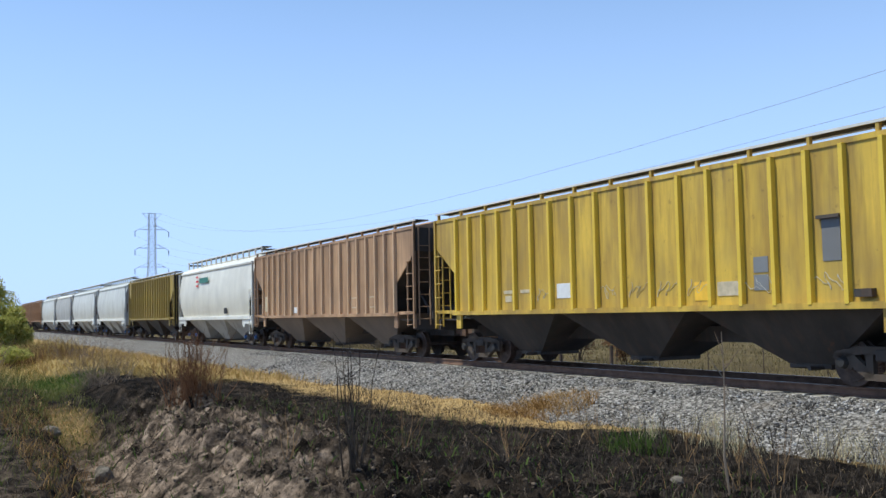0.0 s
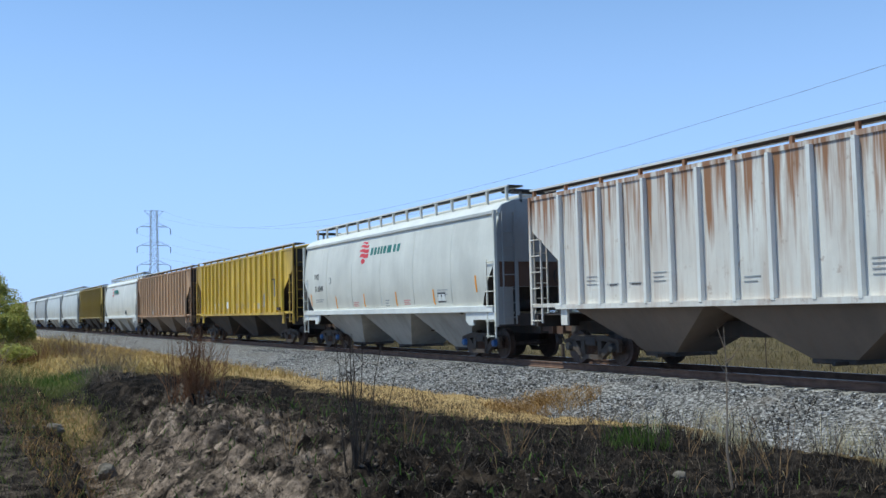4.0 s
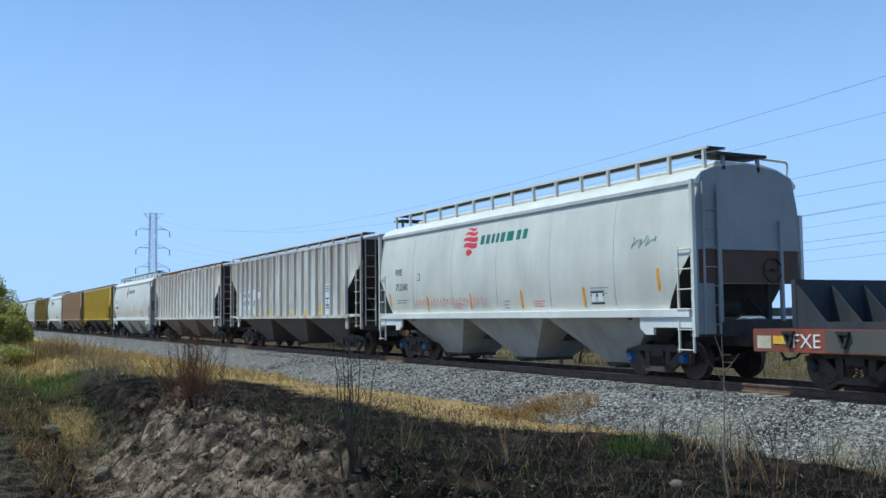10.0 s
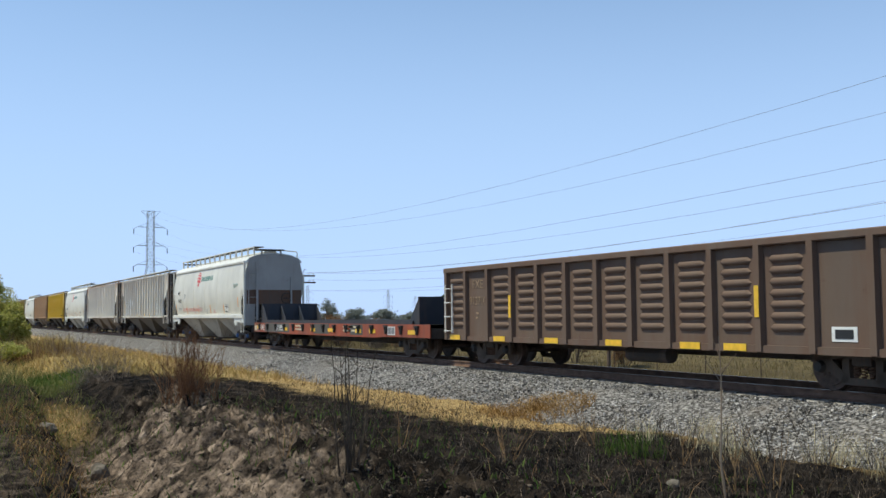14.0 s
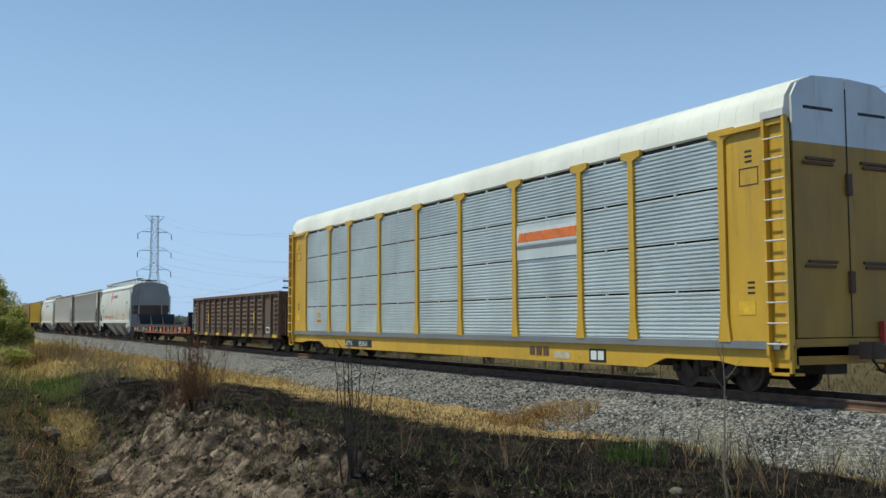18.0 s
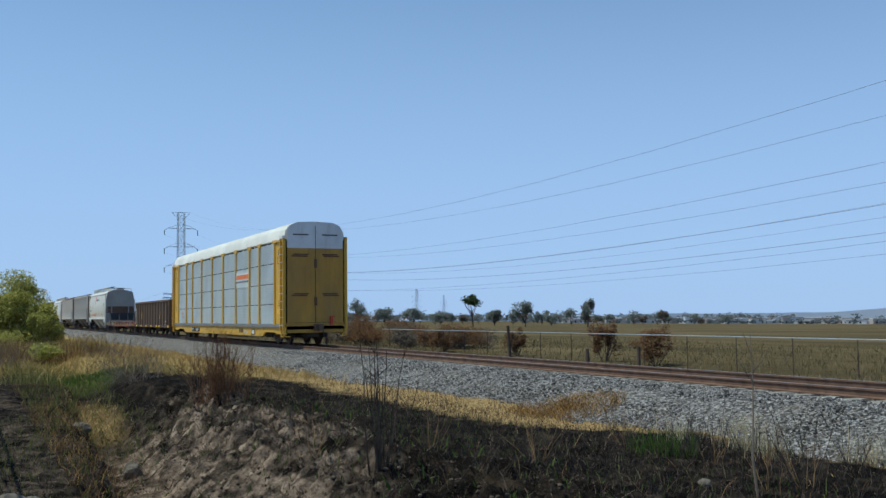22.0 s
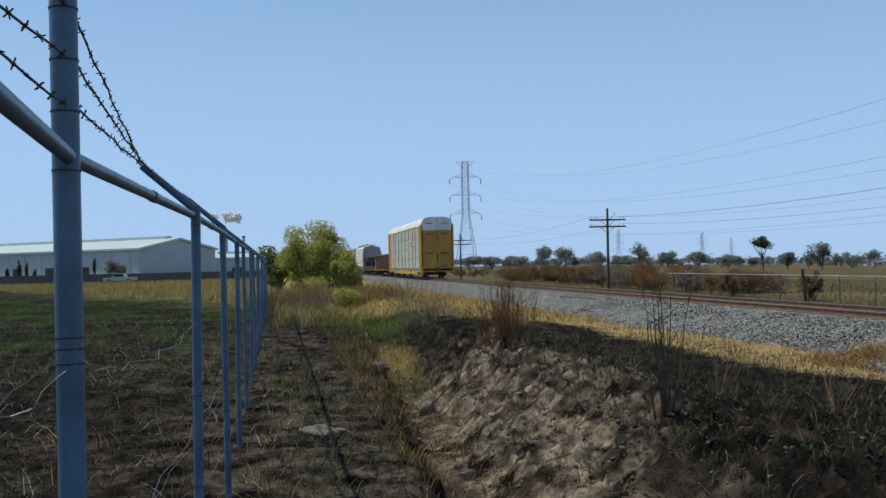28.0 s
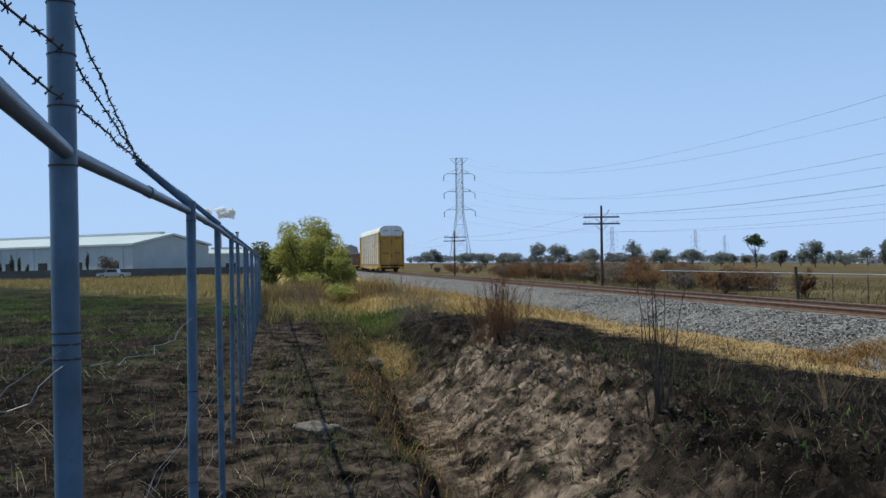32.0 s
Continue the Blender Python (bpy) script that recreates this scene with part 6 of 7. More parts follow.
grass("burnt_stubble", "bent charred stalks on the burnt bank", 1800, clump_place(-12.5, -4.8, 7, 24, 0.7, 1.1, 59), 0.05, 0.22, 1.5, 0.003, CHAR, 67)
grass("green_grass", "green regrowth on the burnt field", 14000, regrowth_place, 0.03, 0.15, 1.1, 0.011, GREENBLADE, 7)
grass("green_grass", "broad green weeds sprouting on the burnt bank", 600, clump_place(-13.4, -8.5, 7.5, 21, 1.4, 1.0, 83), 0.04, 0.16, 1.1, 0.011, GREENBLADE, 84)
grass("dry_grass", "fine brown litter of burnt stalks on the bank", 9000, clump_place(-13.6, -5.2, 7, 25, 1.1, 1.1, 87), 0.03, 0.14, 2.2, 0.0035, CHAR, 88)
grass("dry_grass", "pale bent litter of stalks on the bank", 2600, clump_place(-15.6, -5.2, 7, 24, 1.3, 1.1, 89), 0.03, 0.16, 2.4, 0.003, GREYSTALK, 90)
grass("dry_grass", "brown grass hanging over the ditch lip", 1500, clump_place(-14.2, -13.3, 8, 26, 1.6, 0.9, 93), 0.04, 0.2, 1.3, 0.005, HEAP, 94)
grass("dry_grass", "olive and yellow dry grass across the field", 14000, field_place, 0.15, 0.5, 0.6, 0.03, OLIVEGRASS, 8)
grass("green_grass", "green weeds at the bank's edge", 230, patch(-6.45, 11.3, 0.4), 0.08, 0.42, 0.6, 0.006, GREENBLADE, 9)
grass("green_grass", "sparse green sprouts on the burnt bank", 1100, clump_place(-12.8, -6.5, 7, 22, 0.6, 1.0, 31), 0.04, 0.14, 0.8, 0.006, GREENBLADE, 10)
for i, (x, y, r, n, hh) in enumerate(((-4.4, 9.4, 0.35, 500, 0.6), (-4.9, 11.2, 0.4, 600, 0.6), (-5.2, 12.4, 0.3, 300, 0.5), (-4.5, 8.4, 0.35, 500, 0.6), (-5.3, 10.3, 0.3, 300, 0.45), (-3.9, 12.4, 0.3, 300, 0.5))):
    grass("straw_tuft", "pale dry grass tuft at the ballast foot", n // 3, patch(x, y, r), 0.12, hh, 0.8, 0.003, PALE, 50 + i)
grass("straw_heap", "flattened heap of brown dry grass", 2200, patch(-4.2, 17.2, 0.95, True), 0.05, 0.22, 1.8, 0.006, HEAP, 60)
grass("dry_grass", "dry scrub grass beyond the track", 22000, clump_place(5, 36, 14, 110, 0.3, 1.2, 41), 0.08, 0.32, 0.8, 0.014, leafy("field_blade", (0.10, 0.085, 0.04), (0.20, 0.16, 0.075), (0.30, 0.24, 0.12)), 11)


def stems(name, label, x, y, count, height, spread, material, seed, radius=0.008, twigs=3):
    """A dry plant: several thin upright stalks with side twigs."""
    rng = random.Random(seed)
    z = ground_z(x, y)
    ob = thing(name, label, "dry plant", (x, y, z))
    for i in range(count):
        a = rng.uniform(0, 6.283)
        b = Vector((math.cos(a), math.sin(a), 0)) * spread * 0.3 * rng.random() * (2.2 if count > 50 else 1.0)
        h = height * rng.uniform(0.35 if count > 50 else 0.55, 1.0)
        h = height if count == 1 else h
        a = rng.uniform(0, 6.283) if count > 50 else a
        t = Vector((math.cos(a), math.sin(a), 0)) * spread * rng.random()
        m = Mesh()
        pts = [b.lerp(b + t, u) + Vector((rng.uniform(-1, 1) * 0.02, rng.uniform(-1, 1) * 0.02, h * u - 0.03)) for u in (0, 0.25, 0.5, 0.75, 1.0)]
        for j, (p, q) in enumerate(zip(pts, pts[1:])):
            m.tube(p, q, radius * (1 - 0.2 * j), 5, radius * (0.8 - 0.2 * j + 0.05))
        for _ in range(twigs):
            u = rng.uniform(0.3, 0.95) * 4
            j = min(3, int(u))
            p = pts[j].lerp(pts[j + 1], u - j)
            q = p + Vector((rng.uniform(-1, 1), rng.uniform(-1, 1), rng.uniform(0.2, 1.2))) * height * 0.13
            m.tube(p, q, radius * 0.4, 4, radius * 0.15)
        tagged(part("stalk", m, material, ob), kind="stuff")
    return ob


stems("burnt_weed", "tall charred weed stalks on the burnt bank", -11.15, 10.5, 12, 1.6, 0.42, CHAR, 1, 0.012, 5)
stems("dry_shrub", "dry red-brown leafless shrub on the bank", -10.75, 20.0, 110, 1.6, 0.9, REDTWIG, 2, 0.007, 10)
stems("burnt_weed", "single tall dry stalk with a branched tip", -8.05, 7.75, 1, 1.75, 0.06, GREYSTALK, 3, 0.016, 6)
stems("burnt_weed", "thin charred weed stalks near the ballast", -7.2, 7.9, 7, 1.2, 0.5, CHAR, 4, 0.007, 4)
stems("burnt_weed", "thin charred weed stalks near the ballast", -6.6, 9.2, 6, 0.9, 0.5, CHAR, 5, 0.006, 4)
stems("burnt_weed", "dry brown weed on the burnt ground", -8.6, 11.2, 8, 0.7, 0.5, DRYBROWN, 6, 0.006, 5)
stems("burnt_weed", "dry brown weed on the burnt ground", -9.5, 12.6, 7, 0.8, 0.5, DRYBROWN, 7, 0.006, 5)
stems("burnt_weed", "charred weed on the burnt ground", -9.1, 10.4, 10, 0.45, 0.4, CHAR, 8, 0.006, 5)
stems("burnt_weed", "charred weed on the burnt ground", -7.6, 12.6, 8, 0.6, 0.5, CHAR, 9, 0.006, 4)
stems("burnt_weed", "low charred bush on the burnt ground", -8.9, 9.6, 14, 0.35, 0.4, CHAR, 10, 0.007, 6)
stems("burnt_weed", "thin pale stalks on the bank", -11.3, 12.4, 4, 0.7, 0.25, DRYBROWN, 11, 0.006, 3)
stems("dry_shrub", "grey-brown leafless scrub in dry grass", -10.9, 31, 90, 1.5, 1.5, GREYSTALK, 12, 0.007, 8)
stems("dry_shrub", "grey leafless twiggy scrub in the dry verge", -14.0, 44, 80, 1.7, 1.5, GREYSTALK, 21, 0.009, 7)
stems("dry_shrub", "brown leafless twiggy scrub in the dry verge", -9.0, 50, 60, 1.5, 1.8, GREYSTALK, 22, 0.01, 7)
rng = random.Random(91)
for i in range(26):
    y = rng.uniform(7.6, 13.5)
    x = rng.uniform(burnt_edge(y) - 3.2, burnt_edge(y) + 0.1)
    stems("burnt_weed", "thin charred weed stalks near the ballast", x, y, rng.randint(3, 8), rng.uniform(0.35, 0.95), 0.4, CHAR if i % 3 else DRYBROWN, 400 + i, 0.005, 4)
for i in range(16):
    y = rng.uniform(9, 30)
    x = rng.uniform(-26, -16.6)
    stems("burnt_weed", "bent grey twigs on the burnt field", x, y, rng.randint(3, 6), rng.uniform(0.25, 0.6), 0.5, GREYSTALK, 440 + i, 0.005, 3)
for i in range(14):
    y = rng.uniform(9, 26)
    x = rng.uniform(-14.3, -12.7)
    stems("dry_weed", "small dry brown weed in the ditch", x, y, rng.randint(4, 9), rng.uniform(0.2, 0.5), 0.35, DRYBROWN, 470 + i, 0.005, 5)
for i, (x, y) in enumerate(((-8.6, 9.3), (-7.9, 10.2), (-9.6, 9.0), (-10.3, 11.4), (-9.9, 13.6), (-7.3, 11.4), (-6.9, 8.6), (-10.5, 9.2))):
    stems("burnt_weed", "low dark tangle of charred twigs", x, y, 16, 0.32, 0.45, CHAR, 520 + i, 0.005, 7)
stems("burnt_weed", "dark charred scrub on the verge", -9.6, 27, 22, 0.7, 1.2, CHAR, 13, 0.009, 5)


# clods and stones on the dug bank
def bank_place(rng):
    while True:
        x, y = rng.uniform(-13.6, -9.4), rng.uniform(7.5, 25)
        if abs(x + 11.5) / 2.2 < rng.rand() + 0.25:
            return x, y, ground_z(x, y)


CLOD = leafy("clay_clod", (0.04, 0.03, 0.023), (0.13, 0.097, 0.072), (0.20, 0.155, 0.118), (0.06, 0.046, 0.036))
scatter_stones("clay_clods", 5200, bank_place, 0.008, 0.042, CLOD, "brown clay clods on the dug bank", "soil", 7, True)
scatter_stones("burnt_clods", 3500, lambda r: (lambda x, y: (x, y, ground_z(x, y)))(r.uniform(-11.5, -5.2), r.uniform(7, 22)), 0.008, 0.035, leafy("sooty_clod", (0.012, 0.011, 0.01), (0.045, 0.036, 0.03), (0.09, 0.07, 0.053), (0.02, 0.017, 0.015)), "sooty soil crumbs on the burnt bank", "soil", 11, True)
scatter_stones("path_stones", 1500, lambda r: (lambda x, y: (x, y, ground_z(x, y)))(r.uniform(-26, -13.5), r.uniform(8, 28)), 0.008, 0.045, CLOD, "small stones and clods on the path", "stones", 9, True)


def boulder(x, y, s, seed, label):
    rng = random.Random(seed)
    bm = bmesh.new()
    bmesh.ops.create_icosphere(bm, subdivisions=3, radius=1)
    for v in bm.verts:
        d = 1 + 0.35 * noise.noise(v.co * 1.1 + Vector((seed, 0, 0))) + 0.12 * noise.noise(v.co * 3.3)
        v.co = Vector((v.co.x * s[0], v.co.y * s[1], v.co.z * s[2])) * d
    me = bpy.data.meshes.new("stone")
    bm.to_mesh(me)
    bm.free()
    me.materials.append(plain("pale_stone", (0.16, 0.135, 0.105), 0.9, 0.0, 0.3, 7))
    ob = new("stone", me)
    ob.matrix_basis = Matrix.Translation((x, y, ground_z(x, y) + s[2] * 0.3)) @ pose(0, 0, 0, rng.uniform(-15, 15), 0, rng.uniform(0, 180))
    return tagged(ob, label, "stone")


boulder(-15.0, 12.2, (0.26, 0.14, 0.10), 1, "pale flat stone lying on the path")
boulder(-14.75, 12.4, (0.16, 0.1, 0.07), 2, "small grey stone beside the path")
boulder(-12.8, 17.9, (0.19, 0.15, 0.2), 3, "pointed grey stone in the ditch")
boulder(-7.84, 8.8, (0.09, 0.08, 0.06), 4, "small rounded stone on burnt ground")
boulder(-13.3, 21.5, (0.2, 0.15, 0.12), 5, "grey stone at the ditch side")


# trees and bushes
def crown(rng, centre, size, count, leaf, verts, faces, lumps=9, lump=(0.28, 0.5)):
    """A crown of small leaves gathered round uneven lumps."""
    cs = []
    for _ in range(lumps):
        d = Vector((rng.gauss(0, 1), rng.gauss(0, 1), rng.gauss(0, 0.8))).normalized() * rng.uniform(0.2, 0.75)
        cs.append((Vector(centre) + Vector((d.x * size[0], d.y * size[1], d.z * size[2])), rng.uniform(*lump)))
    for _ in range(count):
        c, r = rng.choice(cs)
        d = Vector((rng.gauss(0, 1), rng.gauss(0, 1), rng.gauss(0, 1))).normalized() * r * rng.random() ** 0.4
        p = c + Vector((d.x * size[0], d.y * size[1], d.z * size[2]))
        a = Vector((rng.gauss(0, 1), rng.gauss(0, 1), rng.gauss(0, 1))).normalized()
        b = a.orthogonal().normalized()
        s = leaf * rng.uniform(0.6, 1.5)
        n = len(verts)
        verts += [tuple(p - a * s), tuple(p + b * s * 0.45), tuple(p + a * s), tuple(p - b * s * 0.45)]
        faces.append((n, n + 1, n + 2, n + 3))


def tree(name, label, category, x, y, height, width, leaf_mat, seed, leaves=1500, leaf=0.12, trunk=0.3, stem=0.35, z=None, lumps=9, lump=(0.28, 0.5)):
    rng = random.Random(seed)
    z = ground_z(x, y) if z is None else z
    ob = thing(name, label, category, (x, y, z))
    m = Mesh()
    r = height * 0.022 * trunk / 0.3
    top = height * stem
    lean = rng.uniform(-0.06, 0.06) * height
    m.tube((0, 0, -0.3), (lean * 0.5, 0, top), r, 8, r * 0.7)
    for _ in range(7):
        a = rng.uniform(0, 6.283)
        e = (lean + math.cos(a) * width * 0.32, math.sin(a) * width * 0.32, top + (height - top) * rng.uniform(0.35, 0.8))
        m.tube((lean * 0.5, 0, top * rng.uniform(0.6, 1)), e, r * 0.5, 6, r * 0.12)
    part("trunk", m, WOOD, ob)
    v, f = [], []
    crown(rng, (lean, 0, (top + height) / 2 + (height - top) * 0.05), (width / 2, width / 2, (height - top) / 2), leaves, leaf, v, f, lumps, lump)
    c = new("crown", raw("crown", v, f, leaf_mat))
    c.parent = ob
    return ob


WILLOW = leafy("willow_leaf", (0.24, 0.26, 0.055), (0.40, 0.40, 0.10), (0.55, 0.50, 0.17), (0.33, 0.32, 0.09), glow_through=0.45)
OLIVELEAF = leafy("olive_leaf", (0.10, 0.13, 0.035), (0.18, 0.20, 0.06), (0.27, 0.26, 0.09), glow_through=0.4)
DARKLEAF = leafy("dark_leaf", (0.03, 0.05, 0.02), (0.06, 0.085, 0.03), (0.10, 0.12, 0.05))
# far leaves: distance haze is mixed into these pale grey-greens
HAZED_FARLEAF = leafy("hazed_far_leaf", (0.20, 0.225, 0.20), (0.26, 0.28, 0.255), (0.32, 0.335, 0.31), glow_through=0.5)
BURNT = leafy("burnt_leaf", (0.10, 0.053, 0.028), (0.20, 0.11, 0.055), (0.28, 0.165, 0.085), glow_through=0.3)
GREYTWIG = leafy("grey_twig", (0.09, 0.07, 0.055), (0.15, 0.12, 0.09), (0.20, 0.165, 0.125))

tree("green_bush", "large yellow-green willow bush beside the track", "bush", -13.2, 60, 4.7, 5.8, WILLOW, 3, 24000, 0.07, 0.4, 0.02, lumps=70, lump=(0.14, 0.34))
tree("green_bush", "low spreading skirt of a willow bush in dry grass", "bush", -12.8, 58.6, 2.0, 6.0, WILLOW, 13, 9000, 0.07, 0.3, 0.02, lumps=40, lump=(0.15, 0.35))
grass("dry_grass", "tall dry yellow and brown grass round the willow bush", 5000, patch(-12.9, 54.5, 3.4), 0.3, 1.2, 0.5, 0.014, OLIVEGRASS, 77)
grass("dry_grass", "tall brown dry weeds round the willow bush", 2500, patch(-13.4, 52.5, 3.2), 0.3, 1.1, 0.6, 0.012, DRYBROWN, 78)
tree("green_bush", "yellow-green willow bush in dry grass", "bush", -11.6, 57, 3.0, 2.2, WILLOW, 4, 9000, 0.075, 0.4, 0.1, lumps=14)
tree("green_bush", "low green bush by the fence", "bush", -15.6, 68, 3.4, 3.6, OLIVELEAF, 5, 3500, 0.13, 0.4, 0.12, lumps=12)
tree("green_bush", "small green bush in the verge", "bush", -12.4, 49, 1.2, 2.4, WILLOW, 8, 1600, 0.07, 0.3, 0.05)
rng = random.Random(77)
for i in range(64):
    y = 58 + i * 1.3 + rng.uniform(-1.5, 1.5) if i < 56 else 130 + (i - 56) * 9
    x = 13.5 + rng.uniform(-1.2, 4.0) + (y - 60) * 0.03
    h = rng.uniform(1.7, 3.0)
    tree("burnt_bush", "scorched red-brown bush beyond the track" if i % 3 else "scorched grey bush beyond the track", "bush", x, y, h, h * rng.uniform(1.2, 1.8), BURNT if i % 3 else GREYTWIG, 100 + i, 2600, 0.055, 0.3, 0.02, z=profile(x) - 0.4, lumps=20, lump=(0.18, 0.4))
for x, y, h, ww in ((12.4, 39.0, 2.6, 2.0), (12.6, 35.4, 2.4, 3.0), (12.2, 47, 2.0, 1.6), (11.9, 56, 2.1, 2.6)):
    tree("burnt_bush", "thin scorched brown bush behind the far fence", "bush", x, y, h, ww, BURNT, int(y * 10), 3600, 0.055, 0.3, 0.02, z=profile(x) - 0.3, lumps=26, lump=(0.16, 0.34))


def at_bearing(az, dist):
    """A place on the plain by its bearing from the camera (degrees right of the track's direction) and distance."""
    return EYE[0] + dist * math.sin(radians(az)), dist * math.cos(radians(az))


for i, (az, dist, h, w, stem_, mat) in enumerate(((27.9, 240, 8.3, 5.6, 0.5, DARKLEAF), (31.0, 250, 7.2, 6.2, 0.2, HAZED_FARLEAF), (34.6, 230, 7.5, 4.8, 0.25, HAZED_FARLEAF), (29.2, 260, 5.0, 4.6, 0.2, HAZED_FARLEAF), (24.4, 280, 6.2, 7.0, 0.2, HAZED_FARLEAF), (22.7, 290, 6.0, 8.0, 0.2, HAZED_FARLEAF), (21.2, 300, 8.5, 7.0, 0.2, HAZED_FARLEAF), (16.8, 290, 7.5, 8.0, 0.2, HAZED_FARLEAF), (15.6, 270, 8.0, 6.0, 0.2, HAZED_FARLEAF), (18.6, 300, 6.0, 9.0, 0.2, HAZED_FARLEAF), (9.3, 260, 6.0, 7.0, 0.2, HAZED_FARLEAF), (12.5, 270, 5.0, 8.0, 0.2, HAZED_FARLEAF), (32.5, 300, 3.6, 6.0, 0.2, HAZED_FARLEAF), (39.0, 330, 5.5, 4.5, 0.3, GREYTWIG), (11.2, 260, 5.0, 8.0, 0.2, HAZED_FARLEAF), (26.0, 300, 5.0, 8.0, 0.2, HAZED_FARLEAF), (20.0, 280, 5.0, 8.0, 0.2, HAZED_FARLEAF), (14.0, 280, 5.0, 8.0, 0.2, HAZED_FARLEAF))):
    x, y = at_bearing(az, dist)
    tree("field_tree", "round-crowned tree standing alone on the plain" if i < 4 else "distant tree on the far side of the plain", "tree", x, y, h, w, mat, 200 + i, 1100, 0.32, 0.35, stem_, z=profile(x) - 0.2, lumps=10)

rng = random.Random(55)
for i in range(34):
    az = 13.5 + 29 * (i + rng.random()) / 34
    x, y = at_bearing(az, rng.uniform(330, 480))
    h = rng.uniform(3.5, 6.5)
    tree("field_tree", "distant tree on the far side of the plain", "tree", x, y, h, h * rng.uniform(1.0, 1.6), HAZED_FARLEAF if i % 4 else GREYTWIG, 600 + i, 500, 0.38, 0.3, 0.15, z=profile(x) - 0.2, lumps=9)

# ---------------------------------------------------------------- far side of the track
for pole_x, y in ((11.0, 13.7), (10.65, 74.7), (10.1, 135.8), (9.6, 197), (9.2, 258)):
    g = profile(pole_x)
    pole = thing("telegraph_pole", "old wooden telegraph pole with two crossarms", "telegraph pole", (pole_x, y, g), "telegraph poles")
    part("mast", Mesh().tube((0, 0, -0.3), (0.05, 0, 6.55), 0.13, 10, 0.085), WOOD, pole)
    for j, (z, w) in enumerate(((5.62, 1.5), (5.08, 1.55))):
        arm = part("crossarm", Mesh().box(-w, w, -0.16, -0.06, z - 0.06, z + 0.06), WOOD, pole)
        part("arm_brace", Mesh().tube((-0.55, -0.12, z - 0.04), (0, -0.12, z - 0.6), 0.02, 5).tube((0.55, -0.12, z - 0.04), (0, -0.12, z - 0.6), 0.02, 5), STEEL, pole)
        for q in (-1.35, -1.0, 1.0, 1.35):
            part("insulator", Mesh().tube((q, -0.11, z + 0.06), (q, -0.11, z + 0.15), 0.02, 6).tube((q, -0.11, z + 0.13), (q, -0.11, z + 0.24), 0.05, 8, 0.03), CHALK, arm)
    part("bent_bracket", Mesh().path([(0.05, -0.12, 5.62), (0.45, -0.12, 5.85), (0.62, -0.12, 6.15), (0.72, -0.12, 6.1)], 0.025, 5), STEEL, pole)


def cable(name, label, a, b, sag, r, group=""):
    a, b = Vector(a), Vector(b)
    n = 24
    pts = [a.lerp(b, i / n) - Vector((0, 0, sag * 4 * (i / n) * (1 - i / n))) for i in range(n + 1)]
    ob = part(name, Mesh().path(pts, r, 5), CABLE, None)
    return tagged(ob, label, "cable", group)


g = profile(10)
for x0, y0, x1, y1 in ((11.0, 13.7, 10.65, 74.7), (10.65, 74.7, 10.1, 135.8), (10.1, 135.8, 9.6, 197)):
    for x, z in ((-1.35, 5.86), (1.35, 5.32)):
        cable("telegraph_wire", "thin telegraph wire between wooden poles", (x0 + x, y0, g + z), (x1 + x, y1, g + z), 0.75, 0.008, "telegraph wires")

far_fence = thing("far_fence", "low fence with pale top rail beyond the track", "fence")
RAILPALE = plain("pale_rail", (0.5, 0.58, 0.68), 0.4, 0.2, 0.1)
part("top_rail", Mesh().path([(10.3, y, profile(10.3) + 1.42) for y in range(-10, 66, 4)], 0.016, 6), RAILPALE, far_fence)
for i in range(26):
    y = -8 + i * 2.75
    part("fence_post", Mesh().tube((10.3, y, profile(10.3) - 0.2), (10.3, y, profile(10.3) + 1.42), 0.02, 6), WOOD, far_fence)
for z in (0.35, 0.7, 1.05):
    part("strand", Mesh().path([(10.3, -8, profile(10.3) + z), (10.3, 64, profile(10.3) + z)], 0.004, 4), WIRE, far_fence)
for x, y, lean, hh in ((9.9, 43.8, -0.14, 1.75), (9.7, 36.5, -0.05, 0.75), (9.8, 33.0, 0.04, 0.9)):
    ob = part("wooden_post", Mesh().tube((x, y, profile(x) - 0.2), (x + lean, y, profile(x) + hh), 0.09, 8, 0.075), WOOD)
    tagged(ob, "leaning dark wooden fence post beside the track", "post")


